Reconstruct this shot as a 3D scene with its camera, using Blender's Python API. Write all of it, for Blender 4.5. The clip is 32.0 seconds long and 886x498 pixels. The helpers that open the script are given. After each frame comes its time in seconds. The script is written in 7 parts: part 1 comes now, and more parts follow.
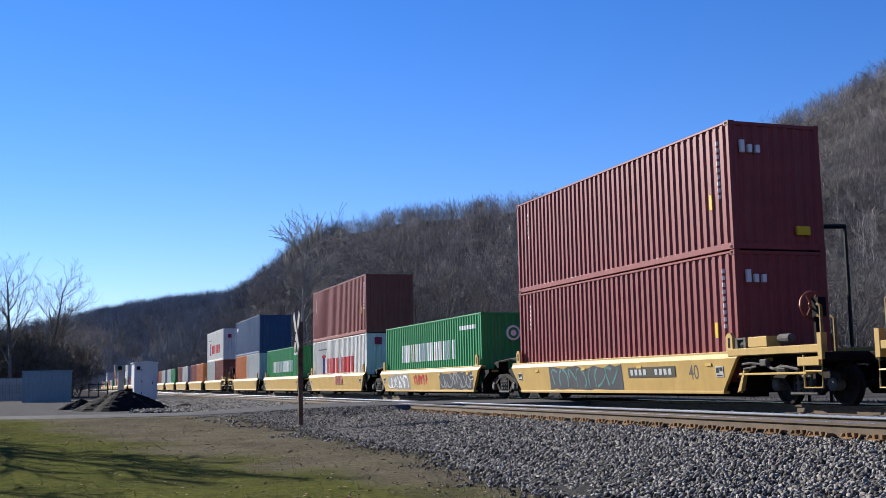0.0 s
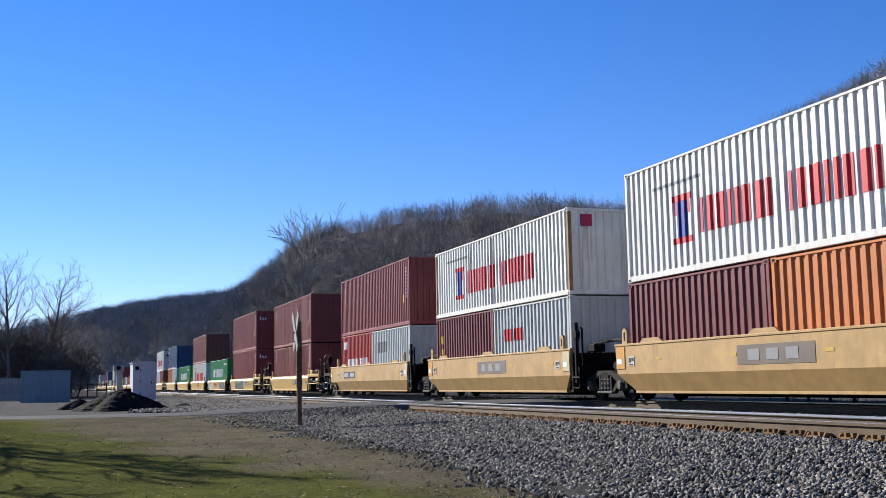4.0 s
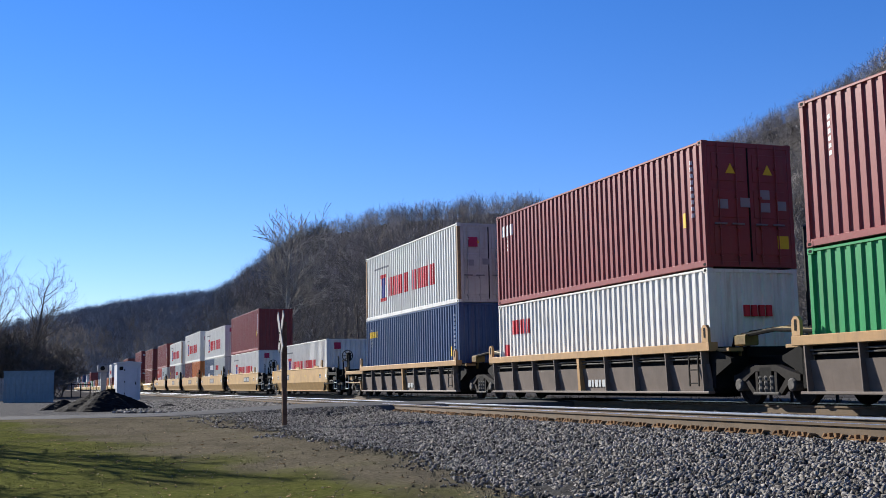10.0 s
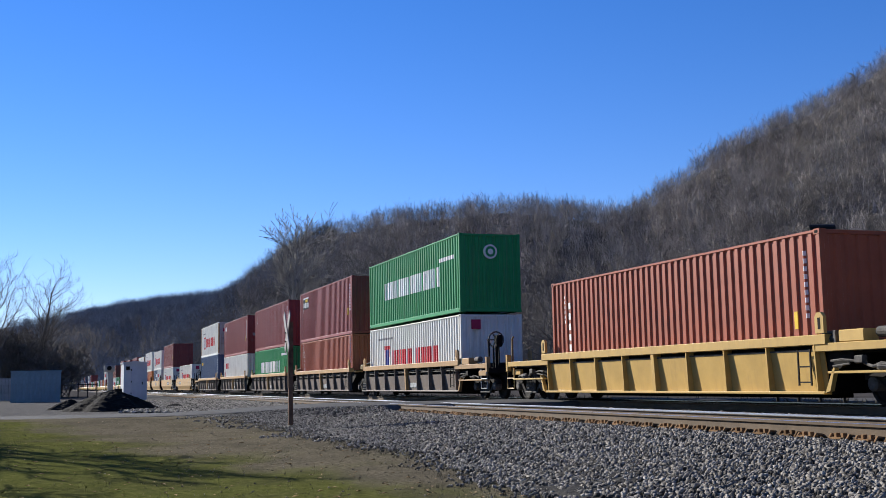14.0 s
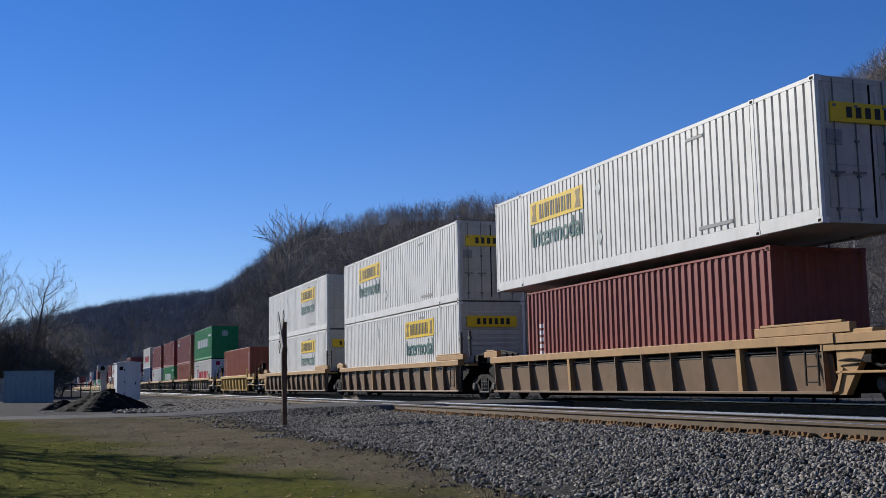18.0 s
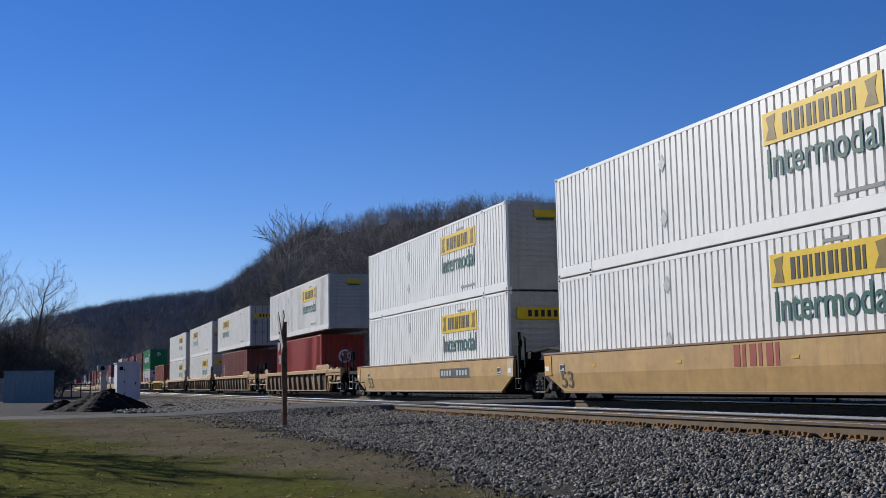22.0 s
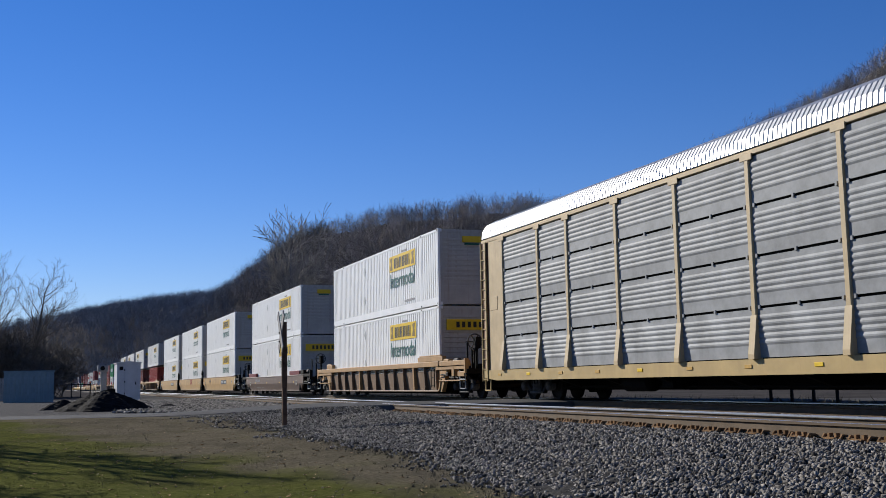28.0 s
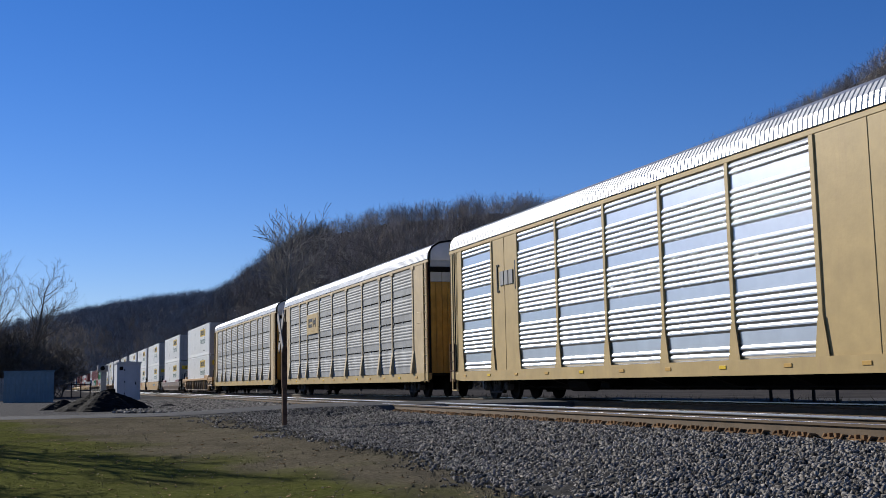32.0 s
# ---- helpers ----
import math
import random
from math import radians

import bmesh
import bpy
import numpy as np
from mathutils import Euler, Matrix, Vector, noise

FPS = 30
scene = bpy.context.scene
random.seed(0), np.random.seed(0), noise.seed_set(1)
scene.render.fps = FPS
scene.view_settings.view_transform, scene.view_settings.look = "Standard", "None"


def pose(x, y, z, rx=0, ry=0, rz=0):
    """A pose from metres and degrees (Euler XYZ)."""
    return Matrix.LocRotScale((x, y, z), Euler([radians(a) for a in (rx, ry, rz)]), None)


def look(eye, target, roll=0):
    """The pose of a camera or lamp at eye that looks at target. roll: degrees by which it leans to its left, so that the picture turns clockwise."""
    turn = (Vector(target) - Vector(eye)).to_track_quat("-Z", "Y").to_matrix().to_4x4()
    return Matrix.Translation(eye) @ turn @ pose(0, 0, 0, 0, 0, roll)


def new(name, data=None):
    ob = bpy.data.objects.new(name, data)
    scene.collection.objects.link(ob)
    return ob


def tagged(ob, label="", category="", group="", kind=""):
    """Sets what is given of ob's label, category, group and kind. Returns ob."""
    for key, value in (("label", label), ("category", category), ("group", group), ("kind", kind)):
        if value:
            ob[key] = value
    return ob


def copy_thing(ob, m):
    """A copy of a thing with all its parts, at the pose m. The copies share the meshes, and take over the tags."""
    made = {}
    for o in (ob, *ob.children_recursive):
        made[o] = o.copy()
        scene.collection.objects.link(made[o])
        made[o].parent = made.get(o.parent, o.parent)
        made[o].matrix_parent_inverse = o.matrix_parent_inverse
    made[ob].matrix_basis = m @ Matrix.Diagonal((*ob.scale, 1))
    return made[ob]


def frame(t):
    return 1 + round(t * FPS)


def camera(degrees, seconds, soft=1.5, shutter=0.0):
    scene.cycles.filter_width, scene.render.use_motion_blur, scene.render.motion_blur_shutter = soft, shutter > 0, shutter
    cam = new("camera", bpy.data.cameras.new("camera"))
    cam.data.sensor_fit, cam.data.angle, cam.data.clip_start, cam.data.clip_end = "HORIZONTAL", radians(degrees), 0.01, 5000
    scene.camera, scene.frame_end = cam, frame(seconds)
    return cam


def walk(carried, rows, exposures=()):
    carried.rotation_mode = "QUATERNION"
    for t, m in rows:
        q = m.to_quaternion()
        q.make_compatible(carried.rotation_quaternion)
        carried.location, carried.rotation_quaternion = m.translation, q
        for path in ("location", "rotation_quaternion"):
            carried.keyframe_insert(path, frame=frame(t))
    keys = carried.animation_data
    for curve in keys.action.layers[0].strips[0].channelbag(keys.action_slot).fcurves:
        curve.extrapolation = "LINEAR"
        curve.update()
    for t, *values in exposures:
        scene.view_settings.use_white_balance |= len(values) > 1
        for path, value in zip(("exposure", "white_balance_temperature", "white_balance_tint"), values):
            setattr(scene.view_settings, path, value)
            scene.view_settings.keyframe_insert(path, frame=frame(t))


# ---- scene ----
# World: x runs along the tracks (the train leaves towards -x), y away from the camera across the tracks,
# z = 0 is the top of the rails.
EYE = (0.0, 0.0, 0.60)


def aim(yaw, pitch=6.97, roll=-1.05):
    """Camera pose: yaw in degrees from -x towards +y."""
    w, p = radians(yaw), radians(pitch)
    to = (EYE[0] - math.cos(w) * math.cos(p), EYE[1] + math.sin(w) * math.cos(p), EYE[2] + math.sin(p))
    return look(EYE, to, roll)


cam = camera(44.33, 32.0, 0.75)
walk(cam, [(t, aim(20.0 - a)) for t, a in (
    (0, 0.83), (1.5, 0.81), (3.5, 0.775), (5.5, 0.735), (7.0, 0.70), (7.9, 0.685), (8.0, 0.67), (8.1, 0.54),
    (8.2, 0.40), (8.3, 0.27), (8.4, 0.15), (8.5, 0.08), (8.7, 0.01), (9.0, 0.0), (12.0, 0.0), (12.5, 0.05), (13.0, 0.135),
    (13.5, 0.23), (14.0, 0.32), (14.5, 0.37), (15.0, 0.355), (16.0, 0.09), (16.5, 0.0), (17.0, 0.0), (32.0, 0.0))],
     exposures=((0, 1.12), (2, 1.22), (3.5, 1.15), (6, 0.9), (7, 0.92), (9, 1.14), (11, 1.03), (13, 1.12), (17, 0.49), (18, 0.51), (19, 0.7), (20, 0.83), (22, 0.42), (23, 0.37), (24, 0.33), (25, 0.41), (28, 0.49), (29, 0.58), (31, 0.52), (32, 0.43)))

# ---- daylight ----
SUN_AZ, SUN_EL = 27.0, 26.0          # degrees: from -x towards -y, above the horizon
_a, _e = radians(SUN_AZ), radians(SUN_EL)
TO_SUN = Vector((-math.cos(_a) * math.cos(_e), -math.sin(_a) * math.cos(_e), math.sin(_e)))
world = bpy.data.worlds.new("sky")
scene.world = world
world.use_nodes = True
_n = world.node_tree.nodes
sky = _n.new("ShaderNodeTexSky")
sky.sky_type, sky.sun_disc = "NISHITA", False
sky.sun_elevation = _e
sky.sun_rotation = math.atan2(TO_SUN.x, TO_SUN.y)
sky.air_density, sky.dust_density, sky.ozone_density, sky.altitude = 1.0, 0.0, 1.0, 200
deep = _n.new("ShaderNodeHueSaturation")
deep.inputs["Saturation"].default_value = 1.2
tint = _n.new("ShaderNodeMix")
tint.data_type, tint.blend_type = "RGBA", "MULTIPLY"
tint.inputs[0].default_value = 1.0
tint.inputs[7].default_value = (0.87, 0.98, 1.46, 1.0)
world.node_tree.links.new(sky.outputs[0], tint.inputs[6])
world.node_tree.links.new(tint.outputs[2], deep.inputs["Color"])
world.node_tree.links.new(deep.outputs[0], _n["Background"].inputs[0])
_n["Background"].inputs[1].default_value = 0.05
sun = new("sun", bpy.data.lights.new("sun", "SUN"))
sun.data.energy, sun.data.angle, sun.data.color = 4.7, radians(0.53), (1.0, 0.955, 0.875)
sun.matrix_world = look((0, 0, 60), Vector((0, 0, 60)) - TO_SUN)

# ---- materials ----
MATS = {}


def links(m):
    return m.node_tree.nodes, m.node_tree.links


def mat(name, color, rough=0.6, metal=0.0, vary=0.12, scale=3.0, bump=0.0, bscale=40.0, dirt=0.0, dirt_color=(0.12, 0.08, 0.05), streak=False,
        island=0.0, random_ob=0.0, spec=0.25):
    """A painted or natural surface: base colour with broad and fine variation, optional dirt patches or vertical streaks and fine relief."""
    if name in MATS:
        return MATS[name]
    m = bpy.data.materials.new(name)
    m.use_nodes = True
    n, l = links(m)
    b = n["Principled BSDF"]
    b.inputs["Roughness"].default_value, b.inputs["Metallic"].default_value = rough, metal
    b.inputs["Specular IOR Level"].default_value = spec
    tc = n.new("ShaderNodeTexCoord")
    t1 = n.new("ShaderNodeTexNoise")
    t1.inputs["Scale"].default_value, t1.inputs["Detail"].default_value, t1.inputs["Roughness"].default_value = scale, 8, 0.65
    l.new(tc.outputs["Object"], t1.inputs["Vector"])
    r = n.new("ShaderNodeValToRGB")
    lo, hi = [max(0, c * (1 - vary * 1.6)) for c in color], [min(1, c * (1 + vary)) for c in color]
    r.color_ramp.elements[0].position, r.color_ramp.elements[1].position = 0.3, 0.7
    r.color_ramp.elements[0].color, r.color_ramp.elements[1].color = (*lo, 1), (*hi, 1)
    l.new(t1.outputs["Fac"], r.inputs["Fac"])
    out = r.outputs["Color"]
    if dirt:
        mp = n.new("ShaderNodeMapping")
        mp.inputs["Scale"].default_value = (5.0, 5.0, 0.35) if streak else (0.7, 0.7, 0.7)
        l.new(tc.outputs["Object"], mp.inputs["Vector"])
        t2 = n.new("ShaderNodeTexNoise")
        t2.inputs["Scale"].default_value, t2.inputs["Detail"].default_value, t2.inputs["Roughness"].default_value = 1.0, 10, 0.7
        l.new(mp.outputs[0], t2.inputs["Vector"])
        rr = n.new("ShaderNodeValToRGB")
        rr.color_ramp.elements[0].position, rr.color_ramp.elements[1].position = 0.52, 0.78
        rr.color_ramp.elements[0].color, rr.color_ramp.elements[1].color = (0, 0, 0, 1), (dirt, dirt, dirt, 1)
        l.new(t2.outputs["Fac"], rr.inputs["Fac"])
        mx = n.new("ShaderNodeMix")
        mx.data_type = "RGBA"
        l.new(rr.outputs["Color"], mx.inputs[0])
        l.new(out, mx.inputs[6])
        mx.inputs[7].default_value = (*dirt_color, 1)
        out = mx.outputs[2]
    if island or random_ob:
        src = n.new("ShaderNodeNewGeometry").outputs["Random Per Island"] if island else n.new("ShaderNodeObjectInfo").outputs["Random"]
        k = island or random_ob
        mr = n.new("ShaderNodeMapRange")
        mr.inputs["To Min"].default_value, mr.inputs["To Max"].default_value = 1 - k, 1 + k
        l.new(src, mr.inputs["Value"])
        mu = n.new("ShaderNodeVectorMath")
        mu.operation = "SCALE"
        l.new(out, mu.inputs[0])
        l.new(mr.outputs[0], mu.inputs["Scale"])
        out = mu.outputs[0]
    l.new(out, b.inputs["Base Color"])
    if bump:
        t3 = n.new("ShaderNodeTexNoise")
        t3.inputs["Scale"].default_value, t3.inputs["Detail"].default_value = bscale, 6
        l.new(tc.outputs["Object"], t3.inputs["Vector"])
        bp = n.new("ShaderNodeBump")
        bp.inputs["Strength"].default_value, bp.inputs["Distance"].default_value = bump, 0.02
        l.new(t3.outputs["Fac"], bp.inputs["Height"])
        l.new(bp.outputs[0], b.inputs["Normal"])
    MATS[name] = m
    return m


def paint(name, c, rough=0.45, dirt=0.35, vary=0.1, dc=(0.16, 0.10, 0.07)):
    return mat(name, c, rough, 0, vary, 1.4, 0.08, 14, dirt, dc, True)


RED = paint("maroon_paint", (0.212, 0.04, 0.037))
REDDARK = paint("dark_maroon_paint", (0.156, 0.0351, 0.0351))
BROWN = paint("red_brown_paint", (0.222, 0.058, 0.043))
ORANGE = paint("rust_orange_paint", (0.29, 0.074, 0.036))
BRIGHT = paint("bright_red_paint", (0.359, 0.039, 0.0273))
VIVID = paint("vivid_orange_paint", (0.484, 0.156, 0.039))
GREEN = paint("green_paint", (0.013, 0.225, 0.068))
BLUE = paint("navy_paint", (0.03, 0.066, 0.15))
GREYBLUE = paint("slate_blue_paint", (0.0702, 0.101, 0.156))
WHITE = paint("white_paint", (0.63, 0.615, 0.565), 0.4, 0.75, 0.08, (0.30, 0.21, 0.13))
WHITERUST = paint("rust_streaked_white_paint", (0.636, 0.628, 0.576), 0.5, 0.9, 0.08, (0.30, 0.17, 0.08))
GREYWHITE = paint("grey_white_paint", (0.43, 0.447, 0.43), 0.45, 0.4, 0.08, (0.25, 0.2, 0.15))
CLEAN = paint("clean_white_paint", (0.74, 0.737, 0.72), 0.38, 0.15, 0.04, (0.4, 0.36, 0.3))
TANPAINT = paint("faded_tan_yellow_paint", (0.4, 0.25, 0.096), 0.55, 0.7, 0.16, (0.21, 0.125, 0.07))
YELLOW = paint("yellow_paint", (0.44, 0.285, 0.085), 0.45, 0.4, 0.1, (0.2, 0.12, 0.06))
SILLTAN = paint("dusty_tan_paint", (0.359, 0.211, 0.0858), 0.55, 0.6, 0.15, (0.14, 0.09, 0.06))
GREYBROWN = paint("dusty_grey_brown_paint", (0.133, 0.105, 0.0858), 0.6, 0.5, 0.15, (0.1, 0.07, 0.05))
TANBROWN = paint("dusty_brown_paint", (0.165, 0.105, 0.062), 0.6, 0.5, 0.15, (0.13, 0.08, 0.05))
DULLBROWN = paint("dull_brown_paint", (0.115, 0.078, 0.06), 0.55, 0.4, 0.1)
# Black of running gear, also of sheets that stand for shade in gaps.
DARK = mat("black_gear_and_shade", (0.008, 0.0075, 0.007), 0.8, 0.0, 0.3, 5, 0.2, 30, spec=0.1)
STEEL = mat("worn_bogie_steel", (0.017, 0.014, 0.012), 0.7, 0.0, 0.4, 5, 0.2, 30, spec=0.1)
CASTING = mat("dusty_bogie_casting", (0.085, 0.078, 0.07), 0.8, 0.0, 0.4, 8, 0.3, 30)
# Ochre fittings; also yellow rails with their backlit shade in the colour.
ENDOLIVE = mat("ochre_and_shaded_yellow_paint", (0.16, 0.105, 0.03), 0.6, 0.0, 0.3, 4, 0.1, 20)
GALV = mat("galvanised_steel", (0.232, 0.241, 0.247), 0.66, 0.05, 0.24, 1.2, 0.05, 10, 0.5, (0.15, 0.15, 0.15), spec=0.25)
SHINY = mat("bright_galvanised_steel", (0.619, 0.628, 0.645), 0.3, 0.95, 0.06, 1.0, 0.03, 10)
ROOFG = mat("galvanised_roof", (0.473, 0.473, 0.473), 0.42, 0.6, 0.12, 1.2)
RACKYEL = paint("autorack_yellow_paint", (0.41, 0.295, 0.125), 0.5, 0.35, 0.1, (0.3, 0.19, 0.1))
RACKCREAM = paint("dusty_cream_paint", (0.44, 0.335, 0.19), 0.55, 0.4, 0.12, (0.2, 0.13, 0.08))
RUSTBROWN = mat("rusty_brown_steel", (0.1, 0.045, 0.022), 0.8, 0, 0.3, 6, 0.1, 20)
OCHRE = paint("sooty_ochre_paint", (0.42, 0.25, 0.055), 0.6, 0.6, 0.2, (0.08, 0.05, 0.03))
M_WHITE = mat("white_marking", (0.688, 0.688, 0.671), 0.5, 0, 0.05)
M_RED = mat("red_marking", (0.516, 0.0258, 0.0344), 0.5, 0, 0.1)
M_MAG = mat("crimson_marking", (0.328, 0.0156, 0.0624), 0.5, 0, 0.1)
M_BLUE = mat("blue_marking", (0.0234, 0.039, 0.234), 0.5, 0, 0.1)
M_YEL = mat("yellow_marking", (0.645, 0.43, 0.0172), 0.45, 0, 0.08)
M_BLACK = mat("black_marking", (0.02, 0.02, 0.02), 0.5, 0, 0.1)
M_GREEN = mat("dark_green_marking", (0.0156, 0.0936, 0.078), 0.5, 0, 0.1)
M_GREY = mat("grey_marking", (0.218, 0.218, 0.218), 0.6, 0, 0.1)
M_PALE = mat("dull_white_label", (0.42, 0.41, 0.38), 0.6, 0, 0.1)
M_FADED = mat("faded_dark_marking", (0.09, 0.075, 0.055), 0.6, 0, 0.2)
RODGREY = mat("grey_door_hardware", (0.16, 0.155, 0.15), 0.5, 0.3, 0.2, 4)
RUSTPOST = mat("rust_stained_post_paint", (0.27, 0.16, 0.075), 0.7, 0, 0.3, 3, 0.1, 20, 0.5, (0.5, 0.46, 0.38))
# Dirt plus the darkness of end walls that lie in shade.
DIRTYSHADEWHITE = paint("dirty_shaded_white_paint", (0.4, 0.385, 0.35), 0.55, 0.7, 0.12, (0.2, 0.14, 0.09))
DULLCLEAN = paint("dull_white_paint", (0.59, 0.585, 0.565), 0.45, 0.4, 0.08, (0.34, 0.29, 0.22))
REFLECTOR = mat("dusty_amber_reflector", (0.5, 0.33, 0.06), 0.5, 0, 0.15)
M_TEAL = mat("teal_spray_paint", (0.078, 0.203, 0.187), 0.5, 0, 0.2)

# ---- mesh helpers ----


class Geo:
    """Collects vertices and faces of one mesh."""

    def __init__(self):
        self.v, self.f = [], []

    def add(self, vs, fs):
        k = len(self.v)
        self.v += vs
        self.f += [tuple(i + k for i in f) for f in fs]
        return self

    def box(self, x0, x1, y0, y1, z0, z1, c=0.0):
        """A box; c chamfers its four edges along its longest side."""
        if c <= 0:
            p = [(x, y, z) for x in (x0, x1) for y in (y0, y1) for z in (z0, z1)]
            return self.add(p, [(0, 1, 3, 2), (4, 6, 7, 5), (0, 4, 5, 1), (2, 3, 7, 6), (0, 2, 6, 4), (1, 5, 7, 3)])
        d = (x1 - x0, y1 - y0, z1 - z0)
        k = d.index(max(d))
        (p0, p1), (q0, q1) = [r for i, r in enumerate(((x0, x1), (y0, y1), (z0, z1))) if i != k]
        e0, e1 = ((x0, x1), (y0, y1), (z0, z1))[k]
        return self.prism([(p0 + c, q0), (p1 - c, q0), (p1, q0 + c), (p1, q1 - c), (p1 - c, q1), (p0 + c, q1), (p0, q1 - c), (p0, q0 + c)], k, e0, e1)

    def prism(self, poly, axis, lo, hi):
        """Extrudes a polygon along an axis; the polygon's coordinates are the other two axes in order."""
        o = [i for i in range(3) if i != axis]
        vs = []
        for e in (lo, hi):
            for p in poly:
                q = [0, 0, 0]
                q[axis], q[o[0]], q[o[1]] = e, p[0], p[1]
                vs.append(tuple(q))
        n = len(poly)
        return self.add(vs, [tuple(range(n)), tuple(range(2 * n - 1, n - 1, -1))] + [(i, (i + 1) % n, n + (i + 1) % n, n + i) for i in range(n)])

    def tube(self, path, r, n=6):
        """A round bar along a path; r is one radius or one for each point."""
        rs = r if isinstance(r, (list, tuple)) else [r] * len(path)
        path = [Vector(p) for p in path]
        vs, k = [], len(path)
        for i, p in enumerate(path):
            d = (path[min(i + 1, k - 1)] - path[max(i - 1, 0)]).normalized()
            u = d.cross(Vector((0.31, 0.17, 1.0))).normalized()
            w = d.cross(u)
            for j in range(n):
                an = 2 * math.pi * j / n
                vs.append(tuple(p + (u * math.cos(an) + w * math.sin(an)) * rs[i]))
        fs = [(i * n + j, i * n + (j + 1) % n, (i + 1) * n + (j + 1) % n, (i + 1) * n + j) for i in range(k - 1) for j in range(n)]
        fs += [tuple(range(n))[::-1], tuple(range((k - 1) * n, k * n))]
        return self.add(vs, fs)

    def lathe(self, prof, center, axis, n=20):
        """Turns a profile (radius, distance along the axis) round an axis through center."""
        o = [i for i in range(3) if i != axis]
        vs = []
        for r, h in prof:
            for j in range(n):
                an = 2 * math.pi * j / n
                q = list(center)
                q[axis] += h
                q[o[0]] += r * math.cos(an)
                q[o[1]] += r * math.sin(an)
                vs.append(tuple(q))
        m = len(prof)
        fs = [(i * n + j, i * n + (j + 1) % n, (i + 1) * n + (j + 1) % n, (i + 1) * n + j) for i in range(m - 1) for j in range(n)]
        fs += [tuple(range(n))[::-1], tuple(range((m - 1) * n, m * n))]
        return self.add(vs, fs)

    def mesh(self, name, material=None, smooth=False):
        me = bpy.data.meshes.new(name)
        me.from_pydata(self.v, [], self.f)
        bm = bmesh.new()
        bm.from_mesh(me)
        bmesh.ops.recalc_face_normals(bm, faces=bm.faces)
        bm.to_mesh(me)
        bm.free()
        if smooth:
            me.polygons.foreach_set("use_smooth", [True] * len(me.polygons))
        if material:
            me.materials.append(material)
        return me


SHARED = {}


def shared(key, build, material, smooth=False):
    """One mesh for all parts of the same key and material."""
    k = (key, material.name)
    if k not in SHARED:
        g = Geo()
        build(g)
        SHARED[k] = g.mesh(str(key[0]) if isinstance(key, tuple) else key, material, smooth)
    return SHARED[k]


def put(name, me, parent=None, m=None, label=""):
    ob = new(name, me)
    if parent:
        ob.parent = parent
    if m is not None:
        ob.matrix_basis = m
    if label:
        ob["label"] = label
    return ob


def part(name, g, material, parent, label="", smooth=False):
    """Links a Geo as one mesh object under a thing or a part."""
    return put(name, g.mesh(name, material, smooth), parent, None, label)


def at(x=0.0, y=0.0, z=0.0):
    return Matrix.Translation((x, y, z))


FLIP = Matrix.Rotation(math.pi, 4, "Z")

# ---- land ----


def smooth01(a, b, v):
    t = np.clip((v - a) / (b - a), 0, 1)
    return t * t * (3 - 2 * t)


def polar(az, r):
    """A place at az degrees from -x towards +y, r metres off."""
    return -math.cos(radians(az)) * r, math.sin(radians(az)) * r


# Ridge lines of the valley's wooded hills: direction, distance, height of the ground at the crest, half width.
RIDGES = [
    [(*polar(a, r), h, w) for a, r, h, w in ((-40, 1500, 55, 420), (-12, 1500, 60, 420), (-2.2, 1400, 70, 420), (0.2, 1300, 74, 420), (3.5, 1150, 73, 400),
                                             (5.8, 1000, 72, 330), (7.8, 860, 66, 260), (9.2, 720, 54, 130), (11.0, 640, 64, 95), (14.5, 560, 79.5, 115),
                                             (17.5, 520, 77.5, 150), (22, 480, 73.5, 205), (26.5, 440, 66, 190), (31.2, 420, 55, 180), (36, 420, 46, 180))],
    [(*polar(a, r), h, w) for a, r, h, w in ((29.8, 570, 22, 200), (30.5, 560, 36, 210), (31.3, 550, 52, 215), (35.4, 520, 79, 230), (38.8, 500, 95.5, 235), (42.8, 480, 118, 240),
                                             # Ridge from 130 degrees on is unseen, added behind the camera to dim
                                             # skylight.
                                             (50, 460, 140, 250), (65, 430, 125, 260), (95, 400, 110, 250), (130, 400, 90, 220), (180, 420, 80, 200), (230, 420, 70, 220), (280, 600, 80, 260))],
]


def hill_z(x, y):
    z = np.zeros_like(x)
    for line in RIDGES:
        for (x0, y0, h0, w0), (x1, y1, h1, w1) in zip(line, line[1:]):
            dx, dy = x1 - x0, y1 - y0
            t = np.clip(((x - x0) * dx + (y - y0) * dy) / (dx * dx + dy * dy), 0, 1)
            d = np.hypot(x - x0 - t * dx, y - y0 - t * dy)
            w, h = w0 + t * (w1 - w0), h0 + t * (h1 - h0)
            k = np.clip(1 - d / w, 0, 1)
            z = np.maximum(z, h * (0.35 * k + 0.65 * k * k * (3 - 2 * k)))
    return z


def lumps(x, y, s, seed=0.0):
    """Cheap smooth unevenness, about -1 to 1."""
    return (np.sin(x / s + 1.7 + seed) * np.cos(y / s * 1.13 + 0.4 + seed * 2) + 0.5 * np.sin(x / s * 2.3 + y / s * 1.9 + seed * 3)
            + 0.3 * np.cos(x / s * 4.1 - y / s * 3.7 + seed)) / 1.8


